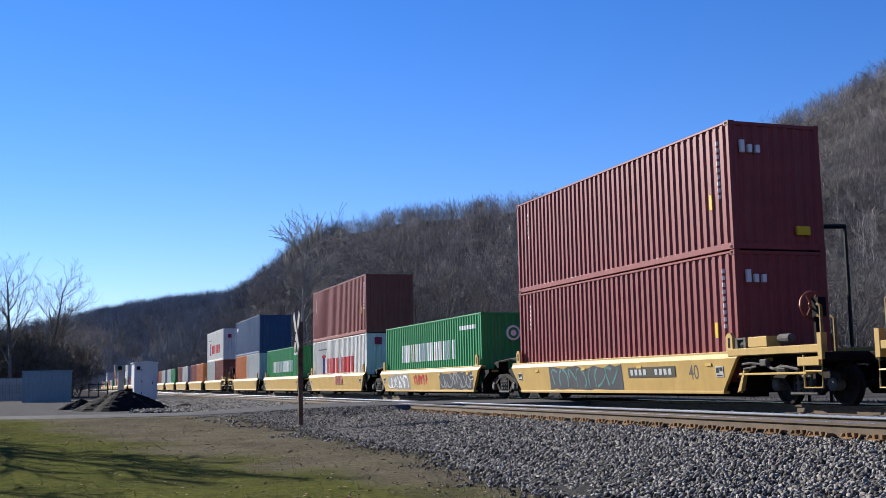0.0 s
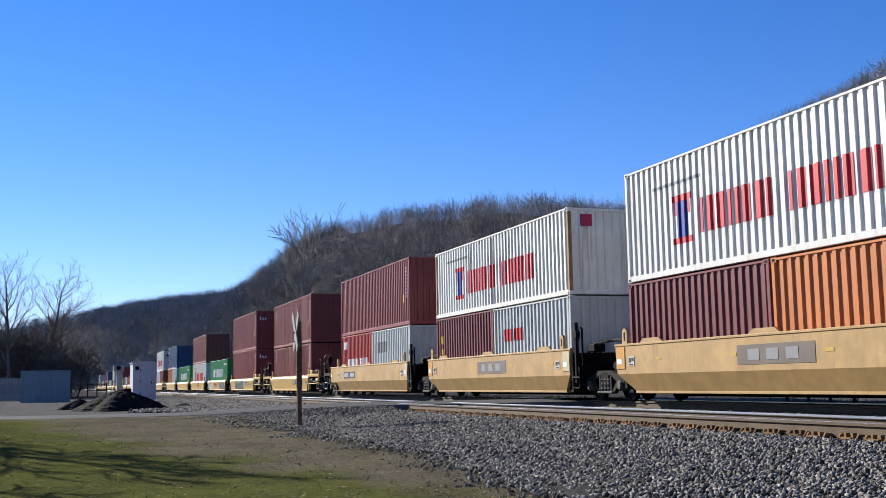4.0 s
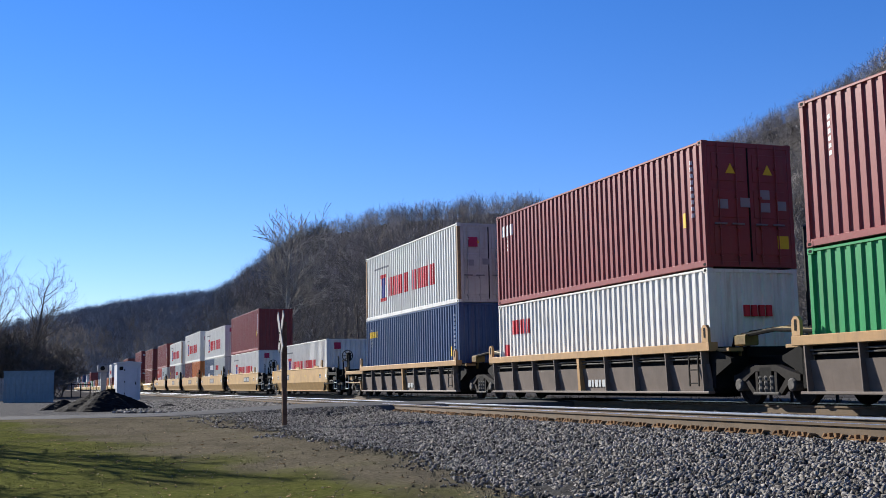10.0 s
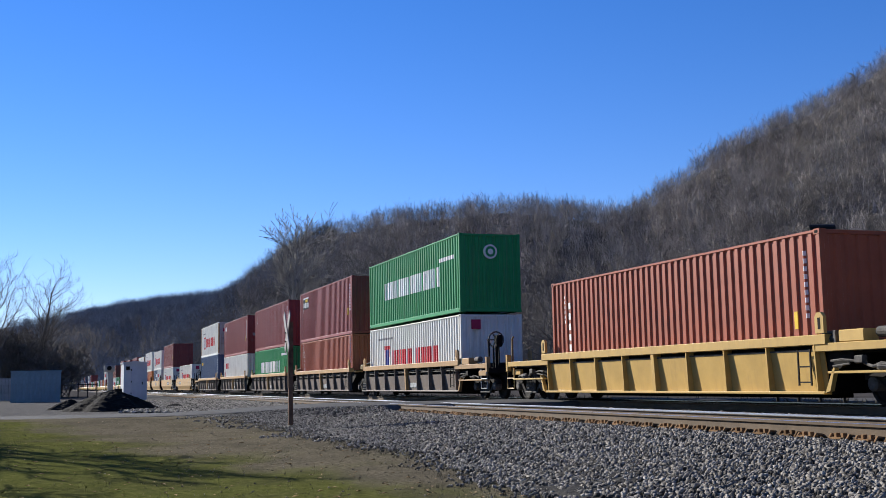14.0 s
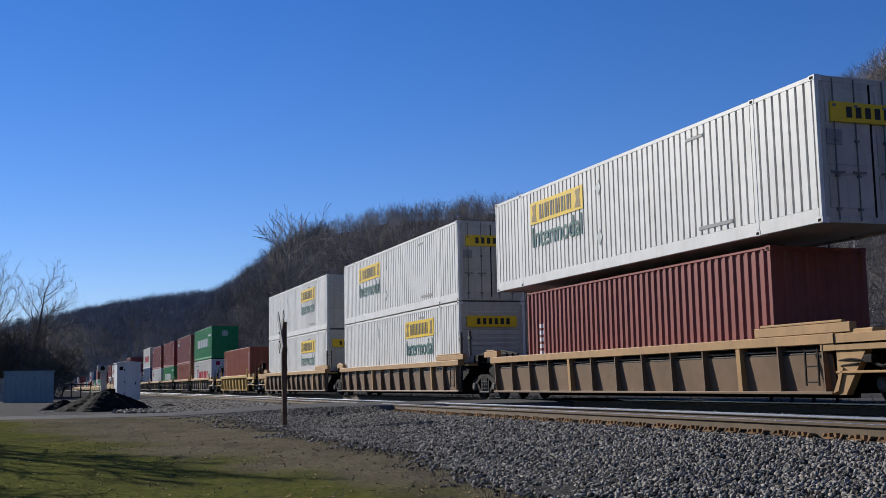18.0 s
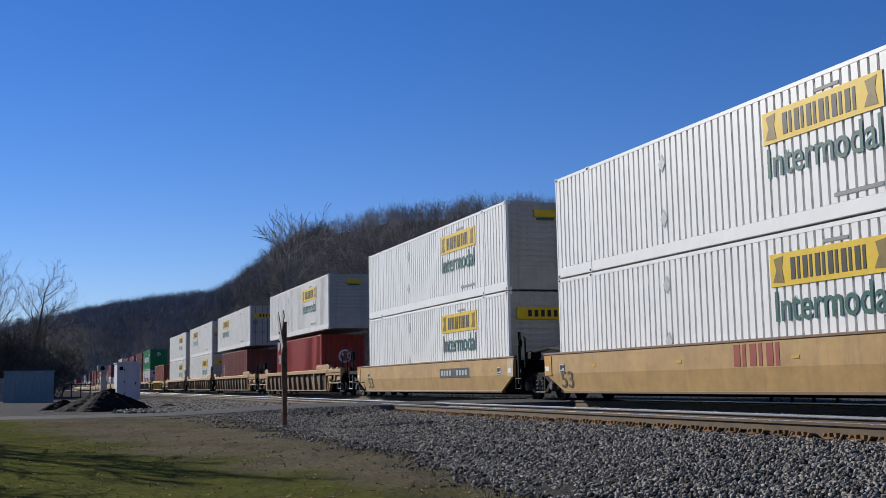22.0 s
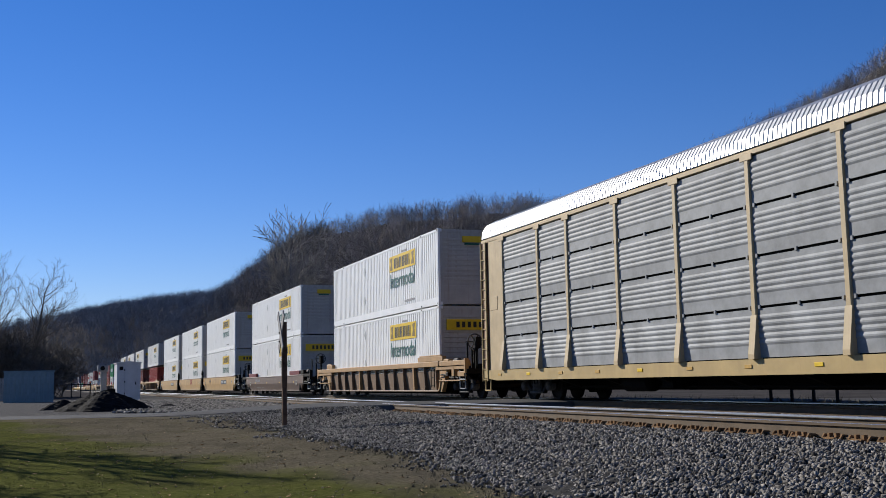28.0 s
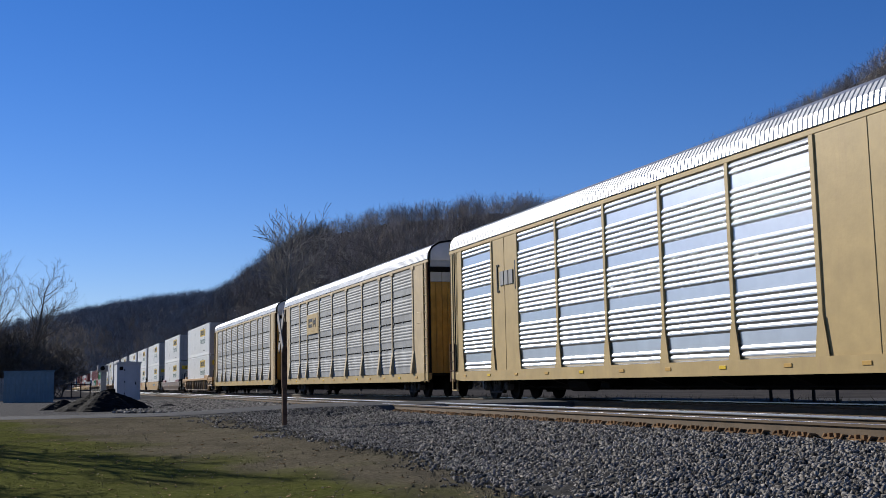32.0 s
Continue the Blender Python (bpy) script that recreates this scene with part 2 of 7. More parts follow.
def ground_z(x, y):
    x, y = np.asarray(x, float), np.asarray(y, float)
    z = -0.82 + 0.3 * smooth01(8, 26, -x) + 0.235 * smooth01(25, 31.5, -x)
    z = z + 0.12 * smooth01(1, 5.5, y) * smooth01(-30, -20, x)
    z = z + 0.012 * lumps(x, y, 0.6) * smooth01(60, 20, np.hypot(x, y))
    hz = hill_z(x, y)
    far = smooth01(40, 120, np.hypot(x, y))
    z = z + hz * smooth01(22, 70, y + 0.25 * np.maximum(-x - 640, 0)) + far * hz * 0.035 * lumps(x, y, 35)
    return z


def build_ground():
    rad = np.concatenate([np.linspace(0.0, 60, 121)[1:], np.geomspace(61, 4200, 130)])
    azs = np.concatenate([np.arange(-10, 56, 0.5), np.arange(56, 350, 4.0)])
    R, A = np.meshgrid(rad, np.radians(azs), indexing="ij")
    X, Y = -np.cos(A) * R, np.sin(A) * R
    Z = ground_z(X, Y)
    n, m = R.shape
    vs = [(0.0, 0.0, float(ground_z(0.0, 0.0)))] + list(zip(X.ravel().tolist(), Y.ravel().tolist(), Z.ravel().tolist()))
    fs = [(0, 1 + j, 1 + (j + 1) % m) for j in range(m)]
    for i in range(n - 1):
        for j in range(m):
            k = (j + 1) % m
            fs.append((1 + i * m + j, 1 + (i + 1) * m + j, 1 + (i + 1) * m + k, 1 + i * m + k))
    me = bpy.data.meshes.new("ground")
    me.from_pydata(vs, [], fs)
    me.polygons.foreach_set("use_smooth", [True] * len(me.polygons))
    me.materials.append(ground_material())
    me.update()
    return tagged(new("ground", me), "patchy grass and bare earth rising into leaf-littered wooded hills", "ground", kind="structure")


def ground_material():
    m = bpy.data.materials.new("grass_earth_and_leaf_litter")
    m.use_nodes = True
    n, l = links(m)
    b = n["Principled BSDF"]
    b.inputs["Roughness"].default_value = 0.95
    b.inputs["Specular IOR Level"].default_value = 0.0
    geo = n.new("ShaderNodeNewGeometry")
    pos = geo.outputs["Position"]

    def noise_of(scale, detail=8, rough=0.6):
        t = n.new("ShaderNodeTexNoise")
        t.inputs["Scale"].default_value, t.inputs["Detail"].default_value, t.inputs["Roughness"].default_value = scale, detail, rough
        l.new(pos, t.inputs["Vector"])
        return t.outputs["Fac"]

    def ramp(src, *stops):
        r = n.new("ShaderNodeValToRGB")
        e = r.color_ramp.elements
        while len(e) < len(stops):
            e.new(0.5)
        for q, (p, c) in zip(e, stops):
            q.position, q.color = p, (*c, 1) if isinstance(c, tuple) else (c, c, c, 1)
        l.new(src, r.inputs["Fac"])
        return r.outputs["Color"]

    def mix(f, a, c):
        x = n.new("ShaderNodeMix")
        x.data_type = "RGBA"
        for s, i in ((f, 0), (a, 6), (c, 7)):
            if isinstance(s, (tuple, float)):
                x.inputs[i].default_value = (*s, 1) if isinstance(s, tuple) else s
            else:
                l.new(s, x.inputs[i])
        return x.outputs[2]

    def arith(op, a, c):
        x = n.new("ShaderNodeMath")
        x.operation, x.use_clamp = op, True
        for s, i in ((a, 0), (c, 1)):
            if isinstance(s, (int, float)):
                x.inputs[i].default_value = s
            else:
                l.new(s, x.inputs[i])
        return x.outputs[0]

    def rng(src, a, c):
        x = n.new("ShaderNodeMapRange")
        x.interpolation_type = "SMOOTHSTEP"
        x.inputs["From Min"].default_value, x.inputs["From Max"].default_value = a, c
        l.new(src, x.inputs["Value"])
        return x.outputs[0]

    sep = n.new("ShaderNodeSeparateXYZ")
    l.new(pos, sep.inputs[0])
    grass = ramp(noise_of(9, 10, 0.75), (0.3, (0.045, 0.052, 0.014)), (0.55, (0.096, 0.1, 0.03)), (0.75, (0.16, 0.15, 0.062)))
    earth = ramp(noise_of(14, 10, 0.75), (0.3, (0.05, 0.044, 0.03)), (0.5, (0.125, 0.108, 0.076)), (0.75, (0.2, 0.172, 0.122)))
    # grass thins out towards the ballast and the road
    w = arith("ADD", arith("MULTIPLY", noise_of(0.55, 5, 0.6), 1.6), -0.3)
    slant = n.new("ShaderNodeMath")
    slant.operation = "MULTIPLY_ADD"
    l.new(sep.outputs["X"], slant.inputs[0])
    slant.inputs[1].default_value = -0.25
    l.new(sep.outputs["Y"], slant.inputs[2])
    lean = rng(slant.outputs[0], 8.5, 5.4)
    g = rng(arith("MULTIPLY", arith("ADD", arith("MULTIPLY", w, 0.55), arith("MULTIPLY", lean, 0.45)), 1.0), 0.3, 0.62)
    near = mix(g, earth, grass)
    damp = ramp(noise_of(0.8, 7, 0.7), (0.44, 0.0), (0.66, 0.5))
    near = mix(damp, near, (0.034, 0.031, 0.023))
    # dark leaf debris and soil along the foot of the ballast
    foot = n.new("ShaderNodeMath")
    foot.operation = "MULTIPLY_ADD"
    l.new(noise_of(0.7, 6, 0.7), foot.inputs[0])
    foot.inputs[1].default_value = 2.6
    l.new(sep.outputs["Y"], foot.inputs[2])
    debris = arith("MULTIPLY", rng(foot.outputs[0], 5.9, 6.5), ramp(noise_of(2.2, 8, 0.75), (0.4, 0.08), (0.6, 0.55)))
    near = mix(debris, near, ramp(noise_of(18, 8, 0.8), (0.35, (0.035, 0.031, 0.025)), (0.7, (0.11, 0.098, 0.077))))
    gravel = ramp(noise_of(22, 8, 0.8), (0.3, (0.04, 0.039, 0.037)), (0.7, (0.19, 0.182, 0.17)))
    near = mix(rng(sep.outputs["X"], -35.0, -37.5), near, gravel)
    litter = ramp(noise_of(0.35, 12, 0.75), (0.3, (0.036, 0.034, 0.034)), (0.7, (0.085, 0.079, 0.075)))
    near = mix(rng(sep.outputs["Y"], 18.0, 21.0), near, litter)
    near = mix(rng(sep.outputs["X"], -84.0, -98.0), near, litter)
    near = mix(rng(sep.outputs["Z"], 0.5, 3.0), near, litter)
    l.new(near, b.inputs["Base Color"])
    bp = n.new("ShaderNodeBump")
    bp.inputs["Strength"].default_value, bp.inputs["Distance"].default_value = 0.7, 0.05
    l.new(noise_of(16, 12, 0.8), bp.inputs["Height"])
    l.new(bp.outputs[0], b.inputs["Normal"])
    return m


build_ground()

# ---- railway: ballast, road crossing, rails ----
NEAR_Y, TRAIN_Y = 10.15, 15.2        # centre lines of the two tracks
# Bed darker than its stones: shade of the gaps put into the colour.
BALLAST = mat("gap_shaded_ballast", (0.042, 0.04, 0.037), 0.9, 0, 0.4, 16, 1.0, 22, 0.3, (0.09, 0.08, 0.07), island=0.0, spec=0.05)
STONE = mat("ballast_stones", (0.165, 0.152, 0.135), 0.8, 0, 0.3, 9, 0.3, 60, island=0.8, spec=0.05)
RUSTRAIL = mat("rusty_rail_side", (0.105, 0.0735, 0.0455), 0.75, 0.2, 0.2, 3, 0.1, 30)
RAILTOP = mat("polished_rail_head", (0.645, 0.645, 0.654), 0.3, 1.0, 0.05, 5)
TIE = mat("weathered_tie_wood", (0.07, 0.0525, 0.0385), 0.9, 0, 0.4, 3, 0.4, 20, random_ob=0.25, spec=0.05)
ASPHALT = mat("worn_asphalt", (0.077, 0.0756, 0.0742), 0.85, 0, 0.2, 2.0, 0.3, 60, 0.3, (0.1, 0.1, 0.1), spec=0.05)


def ballast_profile():
    return [(5.0, -0.95), (5.45, -0.64), (6.4, -0.49), (8.35, -0.23), (8.8, -0.2), (9.35, -0.21), (10.95, -0.21), (11.6, -0.2), (12.4, -0.24), (13.3, -0.22),
            (13.9, -0.2), (16.5, -0.2), (17.0, -0.22), (19.0, -0.75), (19.3, -1.0)]


def build_ballast():
    pr = ballast_profile()
    ys = np.concatenate([np.linspace(a[0], b[0], max(2, int((b[0] - a[0]) / 0.12)), endpoint=False) for a, b in zip(pr, pr[1:])] + [np.array([pr[-1][0]])])
    zs = np.interp(ys, [p[0] for p in pr], [p[1] for p in pr])
    xs = np.concatenate([np.arange(30, -2, -2.0), np.arange(-2, -45, -0.15), np.arange(-45, -95, -0.3), np.arange(-95, -600, -5.0)])
    X, Y = np.meshgrid(xs, ys, indexing="ij")
    rnd = np.random.RandomState(4)
    Z = zs[None, :] + 0.022 * lumps(X, Y, 0.11) + rnd.uniform(-0.015, 0.015, X.shape)
    Y = Y + np.where(np.arange(len(ys)) < 12, 1, 0)[None, :] * 0.25 * lumps(X, Y * 0, 1.3)
    n, m = X.shape
    vs = list(zip(X.ravel().tolist(), Y.ravel().tolist(), Z.ravel().tolist()))
    fs = [(i * m + j, i * m + j + 1, (i + 1) * m + j + 1, (i + 1) * m + j) for i in range(n - 1) for j in range(m - 1)]
    me = bpy.data.meshes.new("ballast")
    me.from_pydata(vs, [], fs)
    me.materials.append(BALLAST)
    return tagged(new("ballast_bed", me), "grey crushed-stone ballast bed under two railway tracks", "ballast", kind="structure")


build_ballast()


def rail_geo(g, x0, x1):
    """A flat-bottomed rail: foot, web and head, top at z = 0."""
    poly = [(-0.075, -0.185), (0.075, -0.185), (0.075, -0.172), (0.012, -0.155), (0.009, -0.05), (0.036, -0.04), (0.036, -0.004),
            (-0.036, -0.004), (-0.036, -0.04), (-0.009, -0.05), (-0.012, -0.155), (-0.075, -0.172)]
    g.prism(poly, 0, x0, x1)


def head_geo(g, x0, x1):
    """Running surface, worn bright on the top and on the gauge side (-y)."""
    g.prism([(-0.039, -0.03), (-0.034, -0.03), (-0.03, -0.004), (0.03, -0.004), (0.024, 0.0), (-0.03, 0.0), (-0.039, -0.008)], 0, x0, x1)


def build_tracks():
    for yc in (NEAR_Y, TRAIN_Y):
        for s in (-1, 1):
            ob = put("rail", shared("rail", lambda g: rail_geo(g, -600, 40), RUSTRAIL), None, at(0, yc + s * 0.755, 0))
            tagged(ob, "rust-brown steel rail with a polished top", "rail", "rails of the two tracks", "structure")
            put("rail_head", shared("rail_head", lambda g: head_geo(g, -600, 40), RAILTOP), ob, at() if s > 0 else at(-560) @ FLIP, "bright polished running surface")


build_tracks()


def build_road():
    prof = [(-60, -0.33), (-8, -0.285), (0, -0.27), (3.5, -0.25), (4.8, -0.2), (7.2, -0.06), (8.6, -0.012), (17.0, -0.012), (19.5, -0.1), (40, -0.5)]
    ys = np.concatenate([np.arange(-60, -4, 4.0), np.arange(-4, 20, 0.4), np.arange(20, 41, 4.0)])
    zs = np.interp(ys, [p[0] for p in prof], [p[1] for p in prof])
    g = Geo()
    rows = []
    for y, z in zip(ys, zs):
        near, far = np.interp(y, [-60, -1.3, 5.4, 9.2, 40], [-62, -35.6, -33.2, -30.2, -22]), np.interp(y, [-60, -1.3, 5.4, 9.2, 40], [-66, -39.4, -37.0, -35.2, -28])
        rows.append([(near + 0.25, y, z - 0.35), (near, y, z - 0.02), (near - 0.25, y, z), (0.5 * (near + far), y, z + 0.03), (far + 0.2, y, z), (far - 0.3, y, z - 0.35)])
    m = len(rows[0])
    g.add([p for r in rows for p in r], [(i * m + j, i * m + j + 1, (i + 1) * m + j + 1, (i + 1) * m + j) for i in range(len(rows) - 1) for j in range(m - 1)])
    return tagged(new("road", g.mesh("road", ASPHALT)), "worn grey asphalt lane crossing the tracks", "road", kind="structure")


build_road()


def lane_foot(y):
    """Place and height of the lane's near edge at y."""
    return np.interp(y, [-1.3, 5.4, 9.2], [-35.6, -33.2, -30.2]), np.interp(y, [0, 3.5, 4.8, 7.2, 8.6], [-0.27, -0.25, -0.2, -0.06, -0.012])


def build_shoulder():
    ys = np.arange(3.0, 8.7, 0.15)
    g, rnd = Geo(), random.Random(17)
    pr = ballast_profile()
    rows = []
    for y in ys:
        x, z = lane_foot(y)
        low = max(float(ground_z(x + 1.9, y)), float(np.interp(y, [p[0] for p in pr], [p[1] for p in pr])))
        rows.append([(x + k * 1.9 + rnd.uniform(-0.04, 0.04) * (k > 0), y, z - 0.03 + (low - 0.03 - z) * k + rnd.uniform(-0.02, 0.02) * (0 < k < 1)) for k in (0, 0.15, 0.3, 0.45, 0.6, 0.75, 0.9, 1.0)])
    m = len(rows[0])
    g.add([p for r in rows for p in r], [(i * m + j, i * m + j + 1, (i + 1) * m + j + 1, (i + 1) * m + j) for i in range(len(rows) - 1) for j in range(m - 1)])
    tagged(new("lane_shoulder", g.mesh("lane_shoulder", BALLAST)), "gravel bank beside the asphalt lane", "ballast", kind="structure")


build_shoulder()

# ---- train ----
SPEED, SLOW = 15.773, -0.01004
SIDE, WIDE = 1.22, 1.295             # half widths of a sea and of a domestic container


def train_rows(s):
    """Rows of a thing of the train whose origin lies s metres along it."""
    return [(t, at(s - SPEED * t - 0.5 * SLOW * (t - 16) ** 2, TRAIN_Y, 0)) for t in (0, 4, 8, 12, 16, 20, 24, 28, 32)]


MOVING = []                          # (thing, s, z)


def corr_y(x, pitch=0.275, depth=0.039):
    """Depth of a trapezoid corrugation below the outer face at x."""
    u = (x / pitch) % 1.0
    if u < 0.38:
        return 0.0
    if u < 0.5:
        return depth * (u - 0.38) / 0.12
    if u < 0.88:
        return depth
    return depth * (1 - (u - 0.88) / 0.12)


def corr_breaks(x0, x1, pitch=0.275):
    xs = {x0, x1}
    k = math.floor(x0 / pitch)
    while k * pitch < x1:
        for u in (0.0, 0.38, 0.5, 0.88):
            if x0 < (k + u) * pitch < x1:
                xs.add((k + u) * pitch)
        k += 1
    return sorted(xs)


def groove_y(x):
    """Sheet-and-post wall of a long domestic container: narrow grooves between flat panels."""
    u = x % 0.25
    return 0.1 if 0.02 < u < 0.092 else 0.0


def groove_breaks(x0, x1):
    xs = {x0, x1}
    k = math.floor(x0 / 0.25)
    while k * 0.25 < x1:
        for u in (0.019, 0.021, 0.091, 0.093):
            if x0 < k * 0.25 + u < x1:
                xs.add(k * 0.25 + u)
        k += 1
    return sorted(xs)


def wall_sheet(g, x0, x1, z0, z1, fn, brk, y, deep=0.06):
    """A pressed sheet wall facing -y, with a flat back 5 cm behind."""
    xs = brk(x0, x1)
    vs = [(x, y + fn(x), z) for x in xs for z in (z0, z1)] + [(x, y + deep, z) for x in (x0, x1) for z in (z0, z1)]
    n = len(xs)
    fs = [(2 * i, 2 * i + 2, 2 * i + 3, 2 * i + 1) for i in range(n - 1)]
    b = 2 * n
    fs += [(b, b + 1, b + 3, b + 2), (0, 1, b + 1, b), (2 * n - 2, b + 2, b + 3, 2 * n - 1)]
    g.add(vs, fs)


def casting_mesh(paint_mat):
    """A corner casting with its dark twist-lock hole on either side face."""
    k = ("casting", paint_mat.name)
    if k not in SHARED:
        g = Geo().box(0, 0.18, 0, 0.164, 0, 0.12, 0.012)
        n = len(g.f)
        for y in (-0.002, 0.166):
            g.add([(0.05, y, 0.03), (0.13, y, 0.03), (0.145, y, 0.06), (0.13, y, 0.09), (0.05, y, 0.09), (0.035, y, 0.06)], [(0, 1, 2, 3, 4, 5)])
        me = g.mesh("corner_casting", paint_mat)
        me.materials.append(DARK)
        for i in range(n, len(me.polygons)):
            me.polygons[i].material_index = 1
        SHARED[k] = me
    return SHARED[k]


def container(name, L, H, paint_mat, label, end="front", style="iso", marks=(), end_mat=None, post_mat=None):
    """A freight container, origin at the middle of its base at x = 0 (leading end); length runs to +x. marks: functions that add parts."""
    th = new(name)
    tagged(th, label, "container")
    th.empty_display_size = 0.3
    S = SIDE if style == "iso" else WIDE
    fn, brk = (corr_y, corr_breaks) if style == "iso" else (groove_y, groove_breaks)
    post = 0.12 if style == "iso" else 0.09
    zb, zt = (0.16, H - 0.07) if style == "iso" else (0.30, H - 0.11)
    key = (style, L, H)

    def sheet(g):
        wall_sheet(g, post, L - post, zb, zt, fn, brk, -S + (0.015 if style == "iso" else 0.006), 0.06 if style == "iso" else 0.11)
    for m in (at(), at(L) @ FLIP):
        put("side_wall", shared(("side_wall", *key), sheet, paint_mat), th, m)
    for s, m in ((1, at()), (-1, at(L) @ FLIP)):
        put("top_rail", shared(("top_rail", *key), lambda g: g.box(post, L - post, -S, -S + 0.07, zt, H - 0.015, 0.008), paint_mat), th, m)
        put("bottom_rail", shared(("bottom_rail", *key), lambda g: g.box(post, L - post, -S + 0.003, -S + 0.1, 0.012, zb, 0.01), paint_mat), th, m)
    put("roof", shared(("roof", *key), lambda g: [g.box(post, L - post, -S + 0.07, S - 0.07, H - 0.08, H - 0.03)] +
                       [g.box(0.3 + i * 0.6, 0.55 + i * 0.6, -S + 0.1, S - 0.1, H - 0.03, H - 0.012) for i in range(int((L - 0.6) / 0.6))], paint_mat), th)
    put("floor", shared(("floor", *key), lambda g: g.box(post, L - post, -S + 0.1, S - 0.1, 0.05, 0.16), paint_mat), th)
    for x in (0.0, L - post):
        for y in (-S, S - post):
            put("corner_post", shared(("corner_post", post, H), lambda g: g.box(0, post, 0, post, 0.12, H - 0.12, 0.012), post_mat or paint_mat), th, at(x, y))
    cx = [0.0, L - 0.18]
    if style != "iso":
        cx += [1.95, L - 2.13]
    for x in cx:
        for y in (-S - 0.004, S - 0.16) if NEAR_CARS["on"] else (-S - 0.004,):
            for z in (0.0, H - 0.12):
                put("corner_casting", casting_mesh(paint_mat), th, at(x, y, z))
    if style != "iso":
        for x in (1.98, L - 2.10):
            for m in (at(x, -S - 0.002, 0), at(x + 0.12, S + 0.002, 0) @ FLIP):
                put("lift_post", shared(("lift_post", H), lambda g: g.box(0, 0.12, 0, 0.05, 0.12, H - 0.12, 0.006), paint_mat), th, m)
    em = end_mat or paint_mat
    # leading end: plain pressed wall; trailing end: as the frames show
    for far in (True, False):
        kind = "front" if far else end
        base = at(0) @ Matrix.Rotation(math.pi / 2, 4, "Z") @ at(0) if far else at(L)
        h = Geo()
        if kind in ("front", "plain"):
            w = 2 * S - 2 * post

            def endsheet(g):
                if style == "iso" and kind == "front":
                    wall_sheet(g, 0, w, zb, zt, corr_y, corr_breaks, 0)
                else:
                    g.box(0, w, 0, 0.05, zb, zt)
                g.box(0, w, -0.01, 0.08, H - 0.10, H - 0.015, 0.008)
                g.box(0, w, -0.01, 0.08, 0.012, zb, 0.01)
            me = shared(("end_wall", kind, *key), endsheet, em)
            m = Matrix.Translation((L - 0.02, -w / 2, 0)) @ Matrix.Rotation(math.pi / 2, 4, "Z") if not far else \
                Matrix.Translation((0.02, w / 2, 0)) @ Matrix.Rotation(-math.pi / 2, 4, "Z")
            put("end_wall", me, th, m)
        elif kind == "ribbed":
            w = 2 * S - 2 * post

            m = Matrix.Translation((L - 0.02, -w / 2, 0)) @ Matrix.Rotation(math.pi / 2, 4, "Z")
            e = put("end_wall", shared(("ribbed_end", *key), lambda g: g.box(0, w, 0.02, 0.07, 0.03, H - 0.015), em), th, m, "horizontally ribbed front wall")
            put("kick_plate", shared(("kick_plate", *key), lambda g: g.box(0, w, 0.0, 0.02, 0.03, 0.75, 0.006), em), e)
            put("end_header", shared(("rib_header", *key), lambda g: g.box(0, w, 0.0, 0.02, H - 0.14, H - 0.02, 0.006), em), e)
            for i in range(9):
                put("rib", shared(("rib", *key), lambda g: g.box(0.1, w - 0.1, -0.004, 0.02, 0, 0.1, 0.008), em), e, at(0, 0, 0.95 + i * 0.19))
        else:
            doors(th, L, H, post, em, style, S)
    for add in marks:
        add(th, L, H, fn, brk)
    return th


